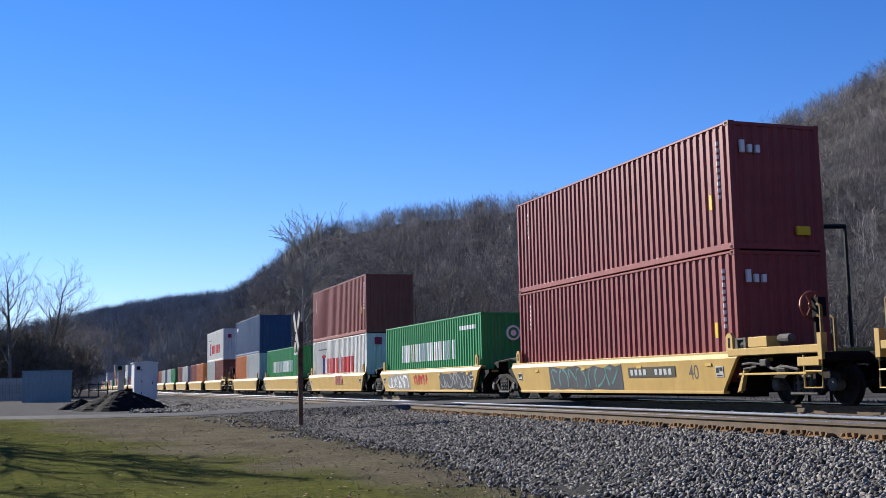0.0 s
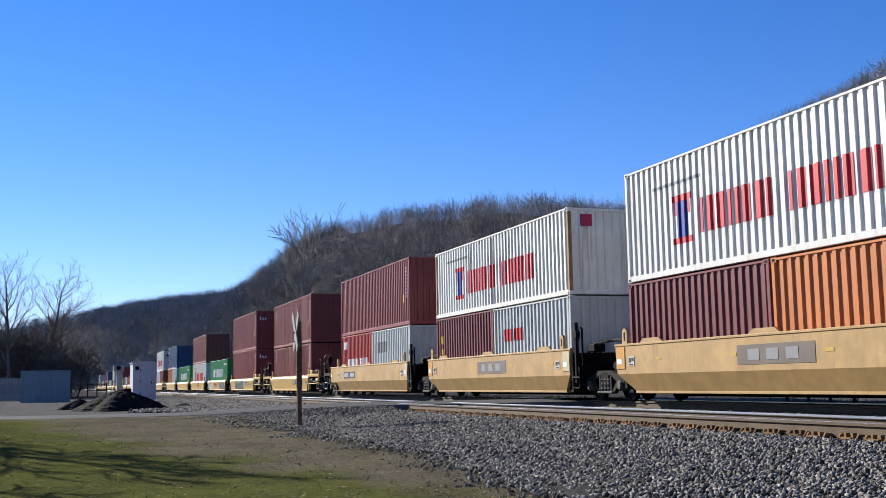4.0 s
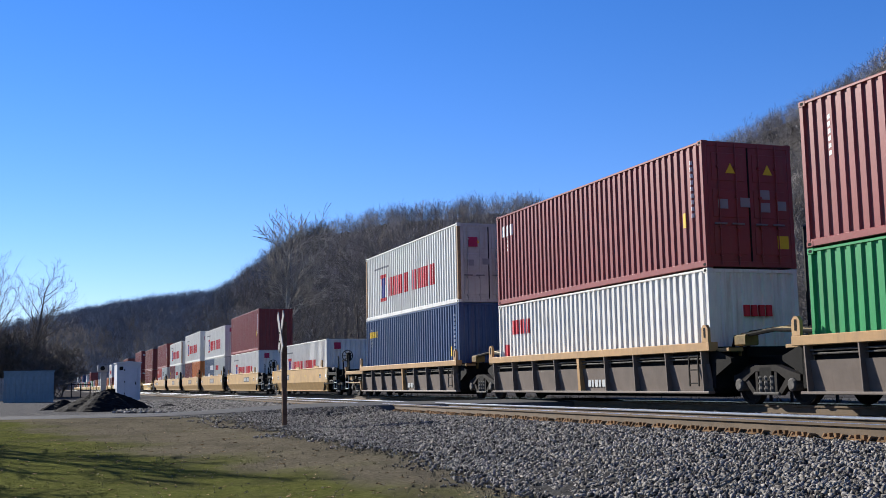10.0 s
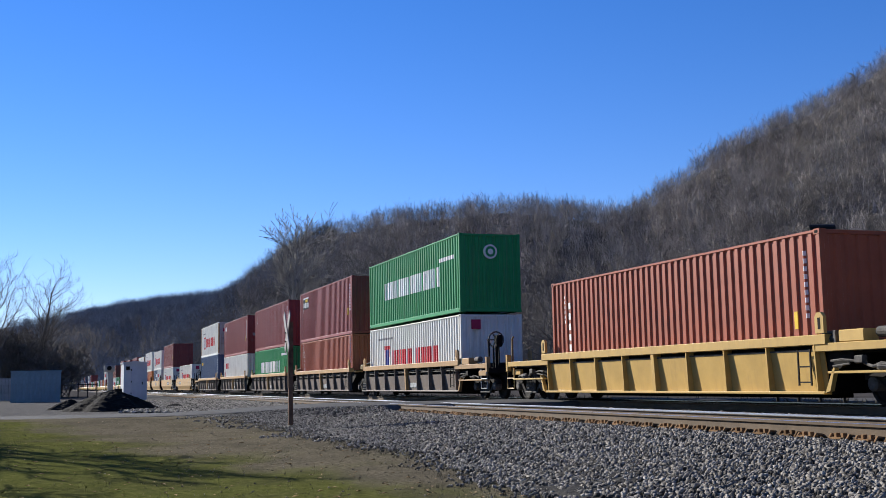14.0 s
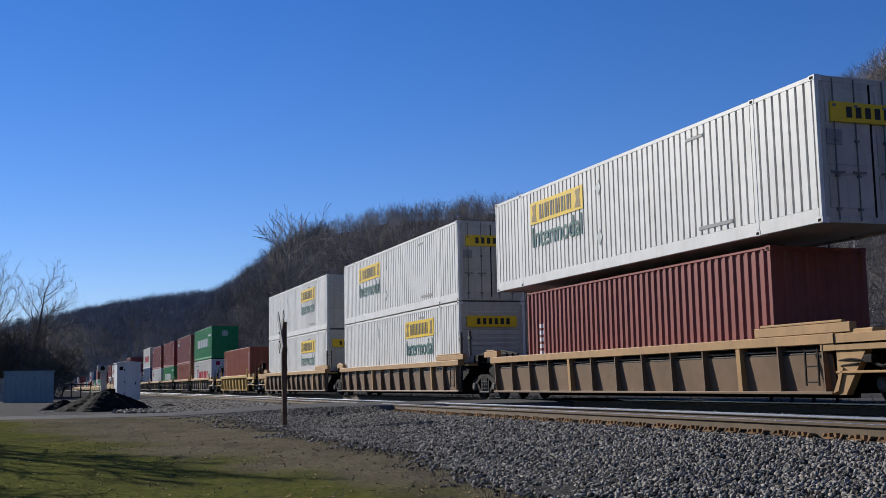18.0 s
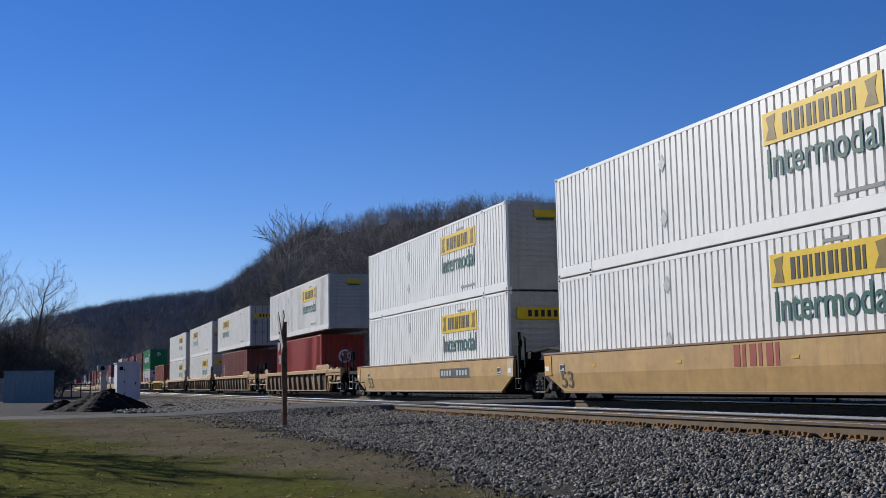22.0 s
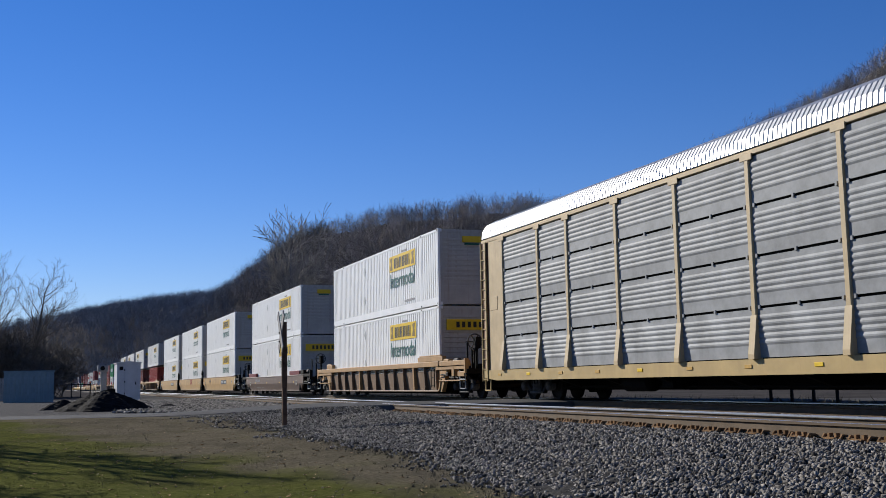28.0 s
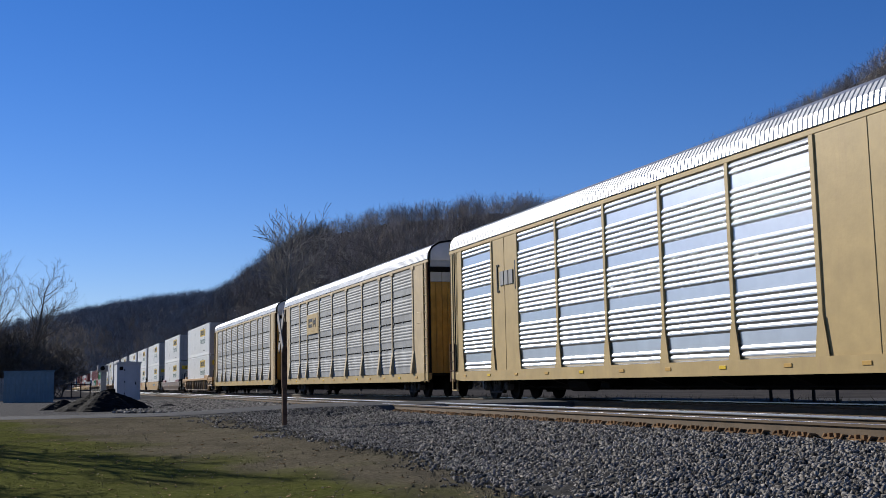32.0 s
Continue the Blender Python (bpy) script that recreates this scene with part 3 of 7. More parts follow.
def doors(th, L, H, post, em, style, S):
    w = S - post - 0.006
    for s in (-1, 1):
        def leaf(g):
            g.box(0.0, 0.05, 0.0, w, 0.14, H - 0.13, 0.008)
            for i in range(3):
                g.box(0.05, 0.066, 0.12, w - 0.12, 0.3 + i * 0.85, 0.95 + i * 0.85, 0.008)
        y = 0.006 if s > 0 else -w - 0.006
        d = put("door", shared(("door", H, post), leaf, em), th, at(L - 0.06, y, 0))
        for k in (0.25, 0.68):
            yy = w * k

            def rod(g):
                g.tube([(0.085, 0, 0.06), (0.085, 0, H - 0.06)], 0.015, 6)
                for z in (0.25, 0.9, 1.6, 2.3):
                    g.box(0.05, 0.12, -0.04, 0.04, z, z + 0.05)
            r = put("lock_rod", shared(("lock_rod", H), rod, em if style == "iso" else RODGREY), d, at(0, yy, 0))
            put("door_handle", shared(("door_handle",), lambda g: g.box(0.1, 0.125, -0.02, 0.3, 0.98, 1.02, 0.004), RODGREY), d, at(0, yy - 0.14, 0))
    put("end_header", shared(("end_header", post, H), lambda g: g.box(-0.08, 0.0, -S + post, S - post, H - 0.13, H - 0.01, 0.01), em), th, at(L))
    put("end_sill", shared(("end_sill", post), lambda g: g.box(-0.08, 0.0, -S + post, S - post, 0.01, 0.14, 0.01), em), th, at(L))
    put("door_gasket", shared(("door_gasket", H), lambda g: g.box(-0.02, 0.004, -0.02, 0.02, 0.14, H - 0.13), DARK), th, at(L))
    if style == "iso":
        for y in (-0.62, 0.4):
            put("warning_label", shared(("warning_triangle",), lambda g: g.prism([(0, 2.18), (0.26, 2.18), (0.13, 2.42)], 0, 0.008, 0.02), M_YEL), th, at(L, y))
        put("warning_label", shared(("warning_square",), lambda g: g.box(0.008, 0.02, 0, 0.3, 0.45, 0.75), M_YEL), th, at(L, 0.72))
        for y, z in ((-0.85, 1.35), (-0.25, 1.4), (0.3, 1.3), (0.3, 1.6), (0.75, 1.35)):
            put("data_plate", shared(("data_plate",), lambda g: g.box(0.008, 0.016, 0, 0.26, 0, 0.22), M_GREY), th, at(L, y, z))
    else:
        put("warning_label", shared(("door_label",), lambda g: g.box(0.01, 0.03, 0, 0.3, 0.95, 1.3), M_YEL), th, at(L, 0.8))
        put("data_plate", shared(("door_plate",), lambda g: g.box(0.01, 0.03, 0, 0.36, 1.55, 1.85), M_GREY), th, at(L, -1.1))


def strip(g, x0, x1, z0, z1, fn, brk, y=-SIDE + 0.015, out=0.004):
    """A painted shape that follows the pressed wall."""
    xs = brk(x0, x1)
    vs = [(x, y + fn(x) - out, z) for x in xs for z in (z0, z1)]
    g.add(vs, [(2 * i, 2 * i + 2, 2 * i + 3, 2 * i + 1) for i in range(len(xs) - 1)])


def bars(n, x0, z0, hgt, pitch, material, name="letter_bar", ink=0.8, gap_at=()):
    """A row of plain upright blocks, a broad and a narrow one to a letter, standing for a painted company name."""
    def add(th, L, H, fn, brk):
        x = x0
        for i in range(n):
            if i in gap_at:
                x += pitch * 0.6
            w = pitch * ink
            wide, thin = (0.52, 0.26) if i % 2 else (0.26, 0.52)
            g = Geo()
            strip(g, x, x + w * wide, z0, z0 + hgt, fn, brk, out=0.011)
            strip(g, x + w * (1 - thin), x + w, z0, z0 + hgt, fn, brk, out=0.011)
            part(name, g, material, th)
            x += pitch
    return add


def patch(x0, x1, z0, z1, material, name="marking"):
    def add(th, L, H, fn, brk):
        g = Geo()
        strip(g, x0 if x0 >= 0 else L + x0, x1 if x1 > 0 else L + x1, z0, z1, fn, brk, out=0.004 if material is M_RED else 0.007)
        part(name, g, material or th.children[0].data.materials[0], th)
    return add


def column(x0, z0, z1, n, material, w=0.09, name="letter_bar"):
    """Vertical lettering as a column of small bars."""
    def add(th, L, H, fn, brk):
        xx = x0 if x0 >= 0 else L + x0
        st = (z1 - z0) / n
        for i in range(n):
            g = Geo()
            strip(g, xx, xx + w, z0 + i * st, z0 + i * st + st * 0.62, fn, brk)
            part(name, g, material, th)
    return add


def end_patch(y0, y1, z0, z1, material, name="marking", out=0.05):
    """A painted patch on the trailing end, y from the camera side."""
    def add(th, L, H, fn, brk):
        part(name, Geo().box(L - 0.02, L + out, y0, y1, z0, z1), material, th)
    return add


DUSTTAN = paint("dusty_end_tan_paint", (0.33, 0.2, 0.085), 0.55, 0.6, 0.15, (0.11, 0.07, 0.05))
PLATE = mat("dark_olive_plate", (0.0624, 0.0546, 0.039), 0.5)
WHEELRED = mat("rust_red_brake_wheel", (0.234, 0.0702, 0.039), 0.45, 0.2)


NEAR_CARS = {"on": True}             # off for the far leading cars, which stay too small for fine parts


def truck(parent, x, name="truck"):
    """A two-axle freight bogie: two cast side frames, bolster and two wheelsets."""
    t = put(name, shared(("bolster",), lambda g: g.box(-0.2, 0.2, -1.1, 1.1, 0.5, 0.78, 0.03), DARK), parent, at(x))

    def frame_geo(g):
        # cast frame as an open truss: top chord, tension legs and two columns round the spring nest
        g.prism([(-1.12, 0.62), (-1.12, 0.5), (-0.72, 0.5), (-0.35, 0.7), (0.35, 0.7), (0.72, 0.5), (1.12, 0.5), (1.12, 0.62), (0.8, 0.7), (0.35, 0.83), (-0.35, 0.83), (-0.8, 0.7)], 1, -0.08, 0.08)
        for sx in (-1, 1):
            g.prism([(sx * 0.78, 0.5), (sx * 0.64, 0.55), (sx * 0.3, 0.2), (sx * 0.45, 0.2)], 1, -0.06, 0.06)
            g.box(sx * 0.32 - 0.05, sx * 0.32 + 0.05, -0.07, 0.07, 0.26, 0.72, 0.01)

    def nest(g):
        g.box(-0.42, 0.42, -0.1, 0.1, 0.2, 0.27, 0.02)
        for k in (-0.19, 0.0, 0.19):
            g.lathe([(0.06, 0), (0.08, 0.06), (0.06, 0.12), (0.08, 0.18), (0.06, 0.24), (0.08, 0.3), (0.06, 0.34)], (k, -0.03, 0.27), 2, 8)
    for s in (-1, 1):
        f = put("side_frame", shared(("side_frame",), frame_geo, STEEL), t, at(0, s * 1.02))
        if not NEAR_CARS["on"]:
            continue
        put("spring_nest", shared(("spring_nest",), nest, CASTING), f, at(0, 0, 0), "dusty coil springs on a cast seat")
        for sx in (-1, 1):
            put("bearing_cap", shared(("bearing_cap",), lambda g: g.lathe([(0.1, -0.14), (0.14, -0.11), (0.14, 0.1), (0.12, 0.12)], (0, 0, 0.42), 1, 10), CASTING), f, at(sx * 0.89))
    for sx in (-1, 1):
        def wheels(g):
            g.tube([(0, -0.9, 0), (0, 0.9, 0)], 0.08, 8)
            for s in (-1, 1):
                g.lathe([(0.44, s * 0.70), (0.455, s * 0.715), (0.422, s * 0.735), (0.418, s * 0.825), (0.36, s * 0.83), (0.33, s * 0.79), (0.16, s * 0.77), (0.12, s * 0.84)], (0, 0, 0), 1, 24)
        put("wheelset", shared(("wheelset",), wheels, STEEL, False), t, at(sx * 0.89, 0, 0.42))
    return t


def smooth_well(car, L, top, kink, side_mat, sill_mat, slope=0.2, inset=0.0, cut=0.45, ends=(0.3, 0.3)):
    """Plate-sided well: upright upper plate, lower plate drawn in, sill lip and guide flaps on both sides."""
    W = 1.465
    for m, (e0, e1) in ((at(), ends), (at(L) @ FLIP, ends[::-1])):
        c0, c1 = cut - (e0 - 0.3), cut - (e1 - 0.3)

        def side(g):
            g.add([(-e0, -W + inset, top), (L + e1, -W + inset, top), (L + e1 - 0.08, -W, kink), (0.08 - e0, -W, kink), (c0, -W + slope, 0.26), (L - c1, -W + slope, 0.26),
                   (-e0, -W + inset + 0.08, top), (L + e1, -W + inset + 0.08, top), (L + e1 - 0.08, -W + 0.08, kink), (0.08 - e0, -W + 0.08, kink), (c0, -W + slope + 0.08, 0.26), (L - c1, -W + slope + 0.08, 0.26)],
                  [(0, 1, 2, 3), (3, 2, 5, 4), (7, 6, 9, 8), (8, 9, 10, 11), (0, 6, 7, 1), (1, 7, 8, 2), (2, 8, 11, 5), (5, 11, 10, 4), (4, 10, 9, 3), (3, 9, 6, 0)])
        put("side_plate", shared(("side_plate", L, top, kink, slope, inset, cut, e0, e1), side, side_mat), car, m)
        put("top_sill", shared(("top_sill", L, e0, e1), lambda g: g.box(-e0 - 0.02, L + e1 + 0.02, -W - 0.02, -W + 0.16, -0.035, 0.025, 0.01), sill_mat), car, m @ at(0, inset, top))
        put("bottom_sill", shared(("bottom_sill", L, slope, c0, c1), lambda g: g.box(c0 - 0.05, L - c1 + 0.05, -W + slope - 0.015, -W + slope + 0.14, 0.22, 0.29, 0.01), sill_mat), car, m)
        # Thin black strip drawn as the shadow gap above the bottom sill.
        put("bottom_seam", shared(("bottom_seam", L, slope, c0, c1), lambda g: g.box(c0 - 0.03, L - c1 + 0.03, -W + slope - 0.004, -W + slope + 0.02, 0.315, 0.335), DARK), car, m)
        for x in (0.02, L - 0.27) if L < 14 and NEAR_CARS["on"] else ():
            lug = put("corner_lug", shared(("corner_lug",), lambda g: g.prism([(0, 0.02), (0.25, 0.02), (0.25, 0.34), (0.18, 0.42), (0.07, 0.42), (0, 0.34)], 1, -W - 0.015, -W + 0.06), sill_mat), car, m @ at(x, inset, top))
            put("lug_slot", shared(("lug_slot",), lambda g: g.box(0.09, 0.16, -W - 0.02, -W - 0.014, 0.1, 0.32), DARK), lug)
        for k in (0.12, 0.5, 0.88) if slope > 0.1 and L < 14 else ():
            put("guide_flap", shared(("guide_flap",), lambda g: g.prism([(-0.55, 0.02), (0.55, 0.02), (0.38, 0.13), (-0.38, 0.13)], 1, -W - 0.01, -W + 0.05), sill_mat), car, m @ at(L * k, inset, top))


def post_well(car, L, top, plate_mat, sill_mat, pitch=1.5, wide=(0.5,), gap=0.48):
    """Well with outside posts: box top sill, leaning side plate, gusset posts, pipes under the sill and a bottom sill on both sides."""
    W = 1.465
    n = max(6, round(L / pitch))
    big = [round(k * n) for k in wide]
    for m in (at(), at(L) @ FLIP):
        put("top_sill", shared(("box_sill", L), lambda g: g.box(-0.3, L + 0.3, -W - 0.02, -W + 0.22, -0.2, 0.0, 0.015), sill_mat), car, m @ at(0, 0, top))
        put("side_plate", shared(("lean_plate", L, top, gap), lambda g: g.prism([(-W + 0.1, top - gap), (-W + 0.13, top - gap), (-W + 0.215, 0.27), (-W + 0.185, 0.27)], 0, -0.1, L + 0.1), plate_mat), car, m)
        # Black sheet put behind the pipes as the shade under the top sill.
        put("back_plate", shared(("back_plate", L, top), lambda g: g.box(-0.1, L + 0.1, -W + 0.216, -W + 0.235, 0.3, top - 0.05), DARK), car, m)
        put("bottom_sill", shared(("lower_sill", L), lambda g: g.box(-0.15, L + 0.15, -W + 0.02, -W + 0.2, 0.23, 0.29, 0.012), plate_mat), car, m)
        for x in (-0.28, L + 0.03) if L < 14 else ():
            lug = put("corner_lug", shared(("corner_lug",), lambda g: g.prism([(0, 0.0), (0.25, 0.0), (0.25, 0.3), (0.18, 0.38), (0.07, 0.38), (0, 0.3)], 1, -W - 0.015, -W + 0.06), sill_mat), car, m @ at(x, 0, top))
            put("lug_slot", shared(("lug_slot",), lambda g: g.box(0.09, 0.16, -W - 0.02, -W - 0.014, 0.1, 0.28), DARK), lug)
        put("side_ladder", shared(("side_ladder",), lambda g: [g.box(-0.2, -0.17, -W - 0.02, -W + 0.01, 0.4, 1.1), g.box(0.17, 0.2, -W - 0.02, -W + 0.01, 0.4, 1.1)] + [g.box(-0.2, 0.2, -W - 0.015, -W + 0.005, z, z + 0.03) for z in (0.45, 0.75, 1.05)], STEEL), car, m @ at(L - 0.35))
        for dz, yy in ((0.29, 0.1), (0.36, 0.13)):
            put("pipe", shared(("pipe", L), lambda g: g.tube([(0.1, -W, 0), (L - 0.1, -W, 0)], 0.02, 6), CASTING), car, m @ at(0, yy, top - dz))
        for i in range(n + 1):
            t = 0.07 if i in big else 0.018
            put("post", shared(("post", top, t), lambda g: g.prism([(-W - 0.005, top - 0.2), (-W + 0.2, top - 0.2), (-W + 0.2, 0.28), (-W + 0.03, 0.28)], 0, -t, t), sill_mat if i in big else plate_mat), car, m @ at(0.05 + i * (L - 0.1) / n))


def well_floor(car, L):
    # The low middle beam is added to black out the light strip underneath.
    put("floor", shared(("well_floor", L), lambda g: [g.box(-0.2, L + 0.2, -1.2, 1.2, 0.30, 0.36), g.box(1.0, L - 1.0, -0.2, 0.2, 0.13, 0.3)] + [g.box(i * L / 8 - 0.1, i * L / 8 + 0.1, -1.25, 1.25, 0.24, 0.32) for i in range(9)], DARK), car)


def well_end(car, x, sgn, top, m_end, outer, length):
    """The end over the bogie: bulkhead, deck beam, steps; at a pack's outer end also coupler, ladder, hand rails and brake wheel."""
    M = at(x) if sgn > 0 else at(x) @ FLIP
    put("bulkhead", shared(("bulkhead", top), lambda g: [g.box(0.12, 0.24, -1.3, 1.3, 0.35, top - 0.1), g.prism([(0.2, top - 0.15), (0.85, 1.0), (0.85, 0.9), (0.2, 0.6)], 1, -1.3, -1.2),
                                                       g.prism([(0.2, top - 0.15), (0.85, 1.0), (0.85, 0.9), (0.2, 0.6)], 1, 1.2, 1.3)], DARK), car, M)
    put("end_beam", shared(("end_beam", length), lambda g: [g.box(0.2, length, -0.4, 0.4, 0.82, 1.05, 0.03)], DARK), car, M)
    for y in (-1.28, 0.9):
        put("stabiliser", shared(("stabiliser",), lambda g: g.box(0.2, 0.75, 0, 0.38, 1.08, 1.16, 0.01), m_end), car, M @ at(0, y, top - 1.3))
    if not outer and sgn > 0 and NEAR_CARS["on"]:
        for k in range(3):
            put("hose", shared(("hose", length, top, k), lambda g: g.tube([(0.25, -0.85 + k * 0.2, top - 0.3), (0.4, -0.85 + k * 0.2, top + 0.1 + 0.05 * k), (length, -0.8 + k * 0.2, top + 0.2 + 0.03 * k), (2 * length - 0.4, -0.85 + k * 0.2, top + 0.1), (2 * length - 0.25, -0.85 + k * 0.2, top - 0.3)], 0.045, 6), ENDOLIVE if m_end is DUSTTAN and k == 1 else DARK), car, M)
        put("junction_box", shared(("junction_box", top), lambda g: g.box(0.5, 0.9, -0.95, -0.6, top - 0.1, top + 0.14, 0.03), ENDOLIVE if m_end is DUSTTAN else DARK), car, M)
    if outer:
        long_sill = m_end is SILLTAN
        put("end_deck", shared(("end_deck", length), lambda g: [g.box(0.3, length - 0.6, -1.2, 1.2, 1.0, 1.05, 0.01), g.box(length - 0.75, length - 0.55, -1.4, 1.4, 0.86, 1.04, 0.02)], DARK), car, M)
        be = length - 0.62
        for y in (-1.46, 1.34):
            put("end_side_beam", shared(("end_side_beam", length), lambda g: [g.box(-0.1, be, 0, 0.12, 1.04, 1.2, 0.012), g.box(be - 0.14, be, -0.01, 0.13, 0.9, 1.42, 0.01)], m_end), car, M @ at(0, y))
            put("end_shelf", shared(("end_shelf",), lambda g: [g.box(0.3, 2.55, 0, 0.25, 0.62, 0.67, 0.01), g.box(2.3, 2.95, 0, 0.1, 0.78, 0.96, 0.015)], m_end), car, M @ at(0, y + (0.0 if y < 0 else -0.13)))
            put("end_brace", shared(("end_brace",), lambda g: g.prism([(0.2, 0.26), (0.34, 0.3), (0.5, 0.72), (0.46, 0.74)], 1, 0, 0.1), m_end), car, M @ at(0, y))
            put("brake_pipe", shared(("brake_pipe",), lambda g: [g.tube([(0.35, 0.06, 0.86), (0.7, 0.02, 0.88), (1.1, 0.05, 0.84)], 0.025, 6), g.tube([(1.2, 0.1, 0.8), (1.5, 0.02, 0.74), (1.9, 0.05, 0.78), (2.3, 0.03, 0.72)], 0.03, 6),
                                                                 g.tube([(0.4, 0.05, 0.76), (0.9, 0.02, 0.8)], 0.02, 6), g.box(1.05, 1.25, 0.0, 0.12, 0.8, 0.95, 0.02), g.lathe([(0.06, 0), (0.09, 0.1), (0.06, 0.3)], (1.55, 0.08, 0.74), 0, 8)], CASTING if m_end is YELLOW else STEEL), car, M @ at(0, y))
        put("tool_box", shared(("tool_box",), lambda g: g.box(0.65, 1.3, -1.44, -1.1, 1.2, 1.43, 0.02), m_end), car, M)
        put("air_valve", shared(("air_valve",), lambda g: [g.box(0.12, 0.2, -1.4, -1.2, 1.2, 1.4), g.box(0.42, 0.5, -1.4, -1.2, 1.2, 1.4), g.box(0.12, 0.5, -1.4, -1.2, 1.38, 1.43, 0.01), g.lathe([(0.05, 0), (0.08, 0.1), (0.05, 0.2)], (0.2, -1.3, 1.28), 0, 8)], CASTING), car, M)
        put("air_tank", shared(("air_tank",), lambda g: g.lathe([(0.04, 0), (0.1, 0.04), (0.1, 0.4), (0.04, 0.44)], (1.42, -1.2, 1.36), 0, 12), CASTING), car, M)
        put("coupler", shared(("coupler",), lambda g: [g.box(-0.4, 0.55, -0.09, 0.09, 0.74, 0.92, 0.03), g.box(0.42, 0.6, -0.16, 0.16, 0.68, 0.98, 0.04)], DARK), car, M @ at(length - 0.3))
        for dx, y, h in ((-1.25, -0.95, 1.75), (-0.8, -1.3, 1.95), (-0.66, -1.1, 1.7), (-0.8, 1.3, 1.95)):
            # On yellow cars the rails' backlit shade is put into a darker ochre.
            put("hand_rail", shared(("hand_rail", h), lambda g: [g.tube([(0, 0, 0.95), (0, 0, h), (-0.1, 0, h + 0.04)], 0.035, 6)], ENDOLIVE if m_end is YELLOW else DARK), car, M @ at(length + dx, y))
        for y in (-1.44, 1.44):
            put("ladder", shared(("ladder",), lambda g: [g.tube([(-0.27, 0, 1.0), (-0.27, 0, 0.36), (0.27, 0, 0.36), (0.27, 0, 1.0)], 0.022, 6), g.tube([(-0.27, 0, 0.68), (0.27, 0, 0.68)], 0.018, 6)], m_end if m_end is YELLOW else GREYWHITE), car, M @ at(length - 0.95, y))

        def wheel_geo(g):
            g.tube([(0.0, 0.28 * math.cos(a * math.pi / 8), 0.28 * math.sin(a * math.pi / 8)) for a in range(17)], 0.03, 6)
            g.lathe([(0.08, -0.02), (0.09, 0.02), (0.04, 0.06)], (0, 0, 0), 0, 12)
            for a in range(3):
                c, s = math.cos(a * math.pi / 3) * 0.28, math.sin(a * math.pi / 3) * 0.28
                g.tube([(0, -c, -s), (0, c, s)], 0.025, 5)
        b = put("brake_stand", shared(("brake_stand",), lambda g: [g.box(-0.06, 0.04, -0.05, 0.05, 1.05, 2.1, 0.015), g.box(-0.04, 0.22, -0.1, 0.1, 1.8, 2.2, 0.03), g.tube([(0.1, 0, 1.8), (0.15, -0.02, 1.4), (0.05, 0, 1.1)], 0.025, 6)], DARK), car, M @ at(1.75, -0.5))
        put("brake_wheel", shared(("brake_wheel",), wheel_geo, WHEELRED if m_end is YELLOW else CASTING), b, at(-0.14, 0, 2.05))
        if long_sill:
            for y in (-1.47, 1.22):
                put("sill_cap", shared(("sill_cap",), lambda g: [g.box(0.3, 3.0, 0.01, 0.24, 1.14, 1.36, 0.012), g.box(1.7, 1.95, 0.0, 0.2, 0.8, 1.14, 0.01),
                                                                g.prism([(0.3, 0.23), (0.5, 0.23), (1.15, 1.14), (0.3, 1.14)], 1, 0.05, 0.2)], m_end), car, M @ at(0, y))


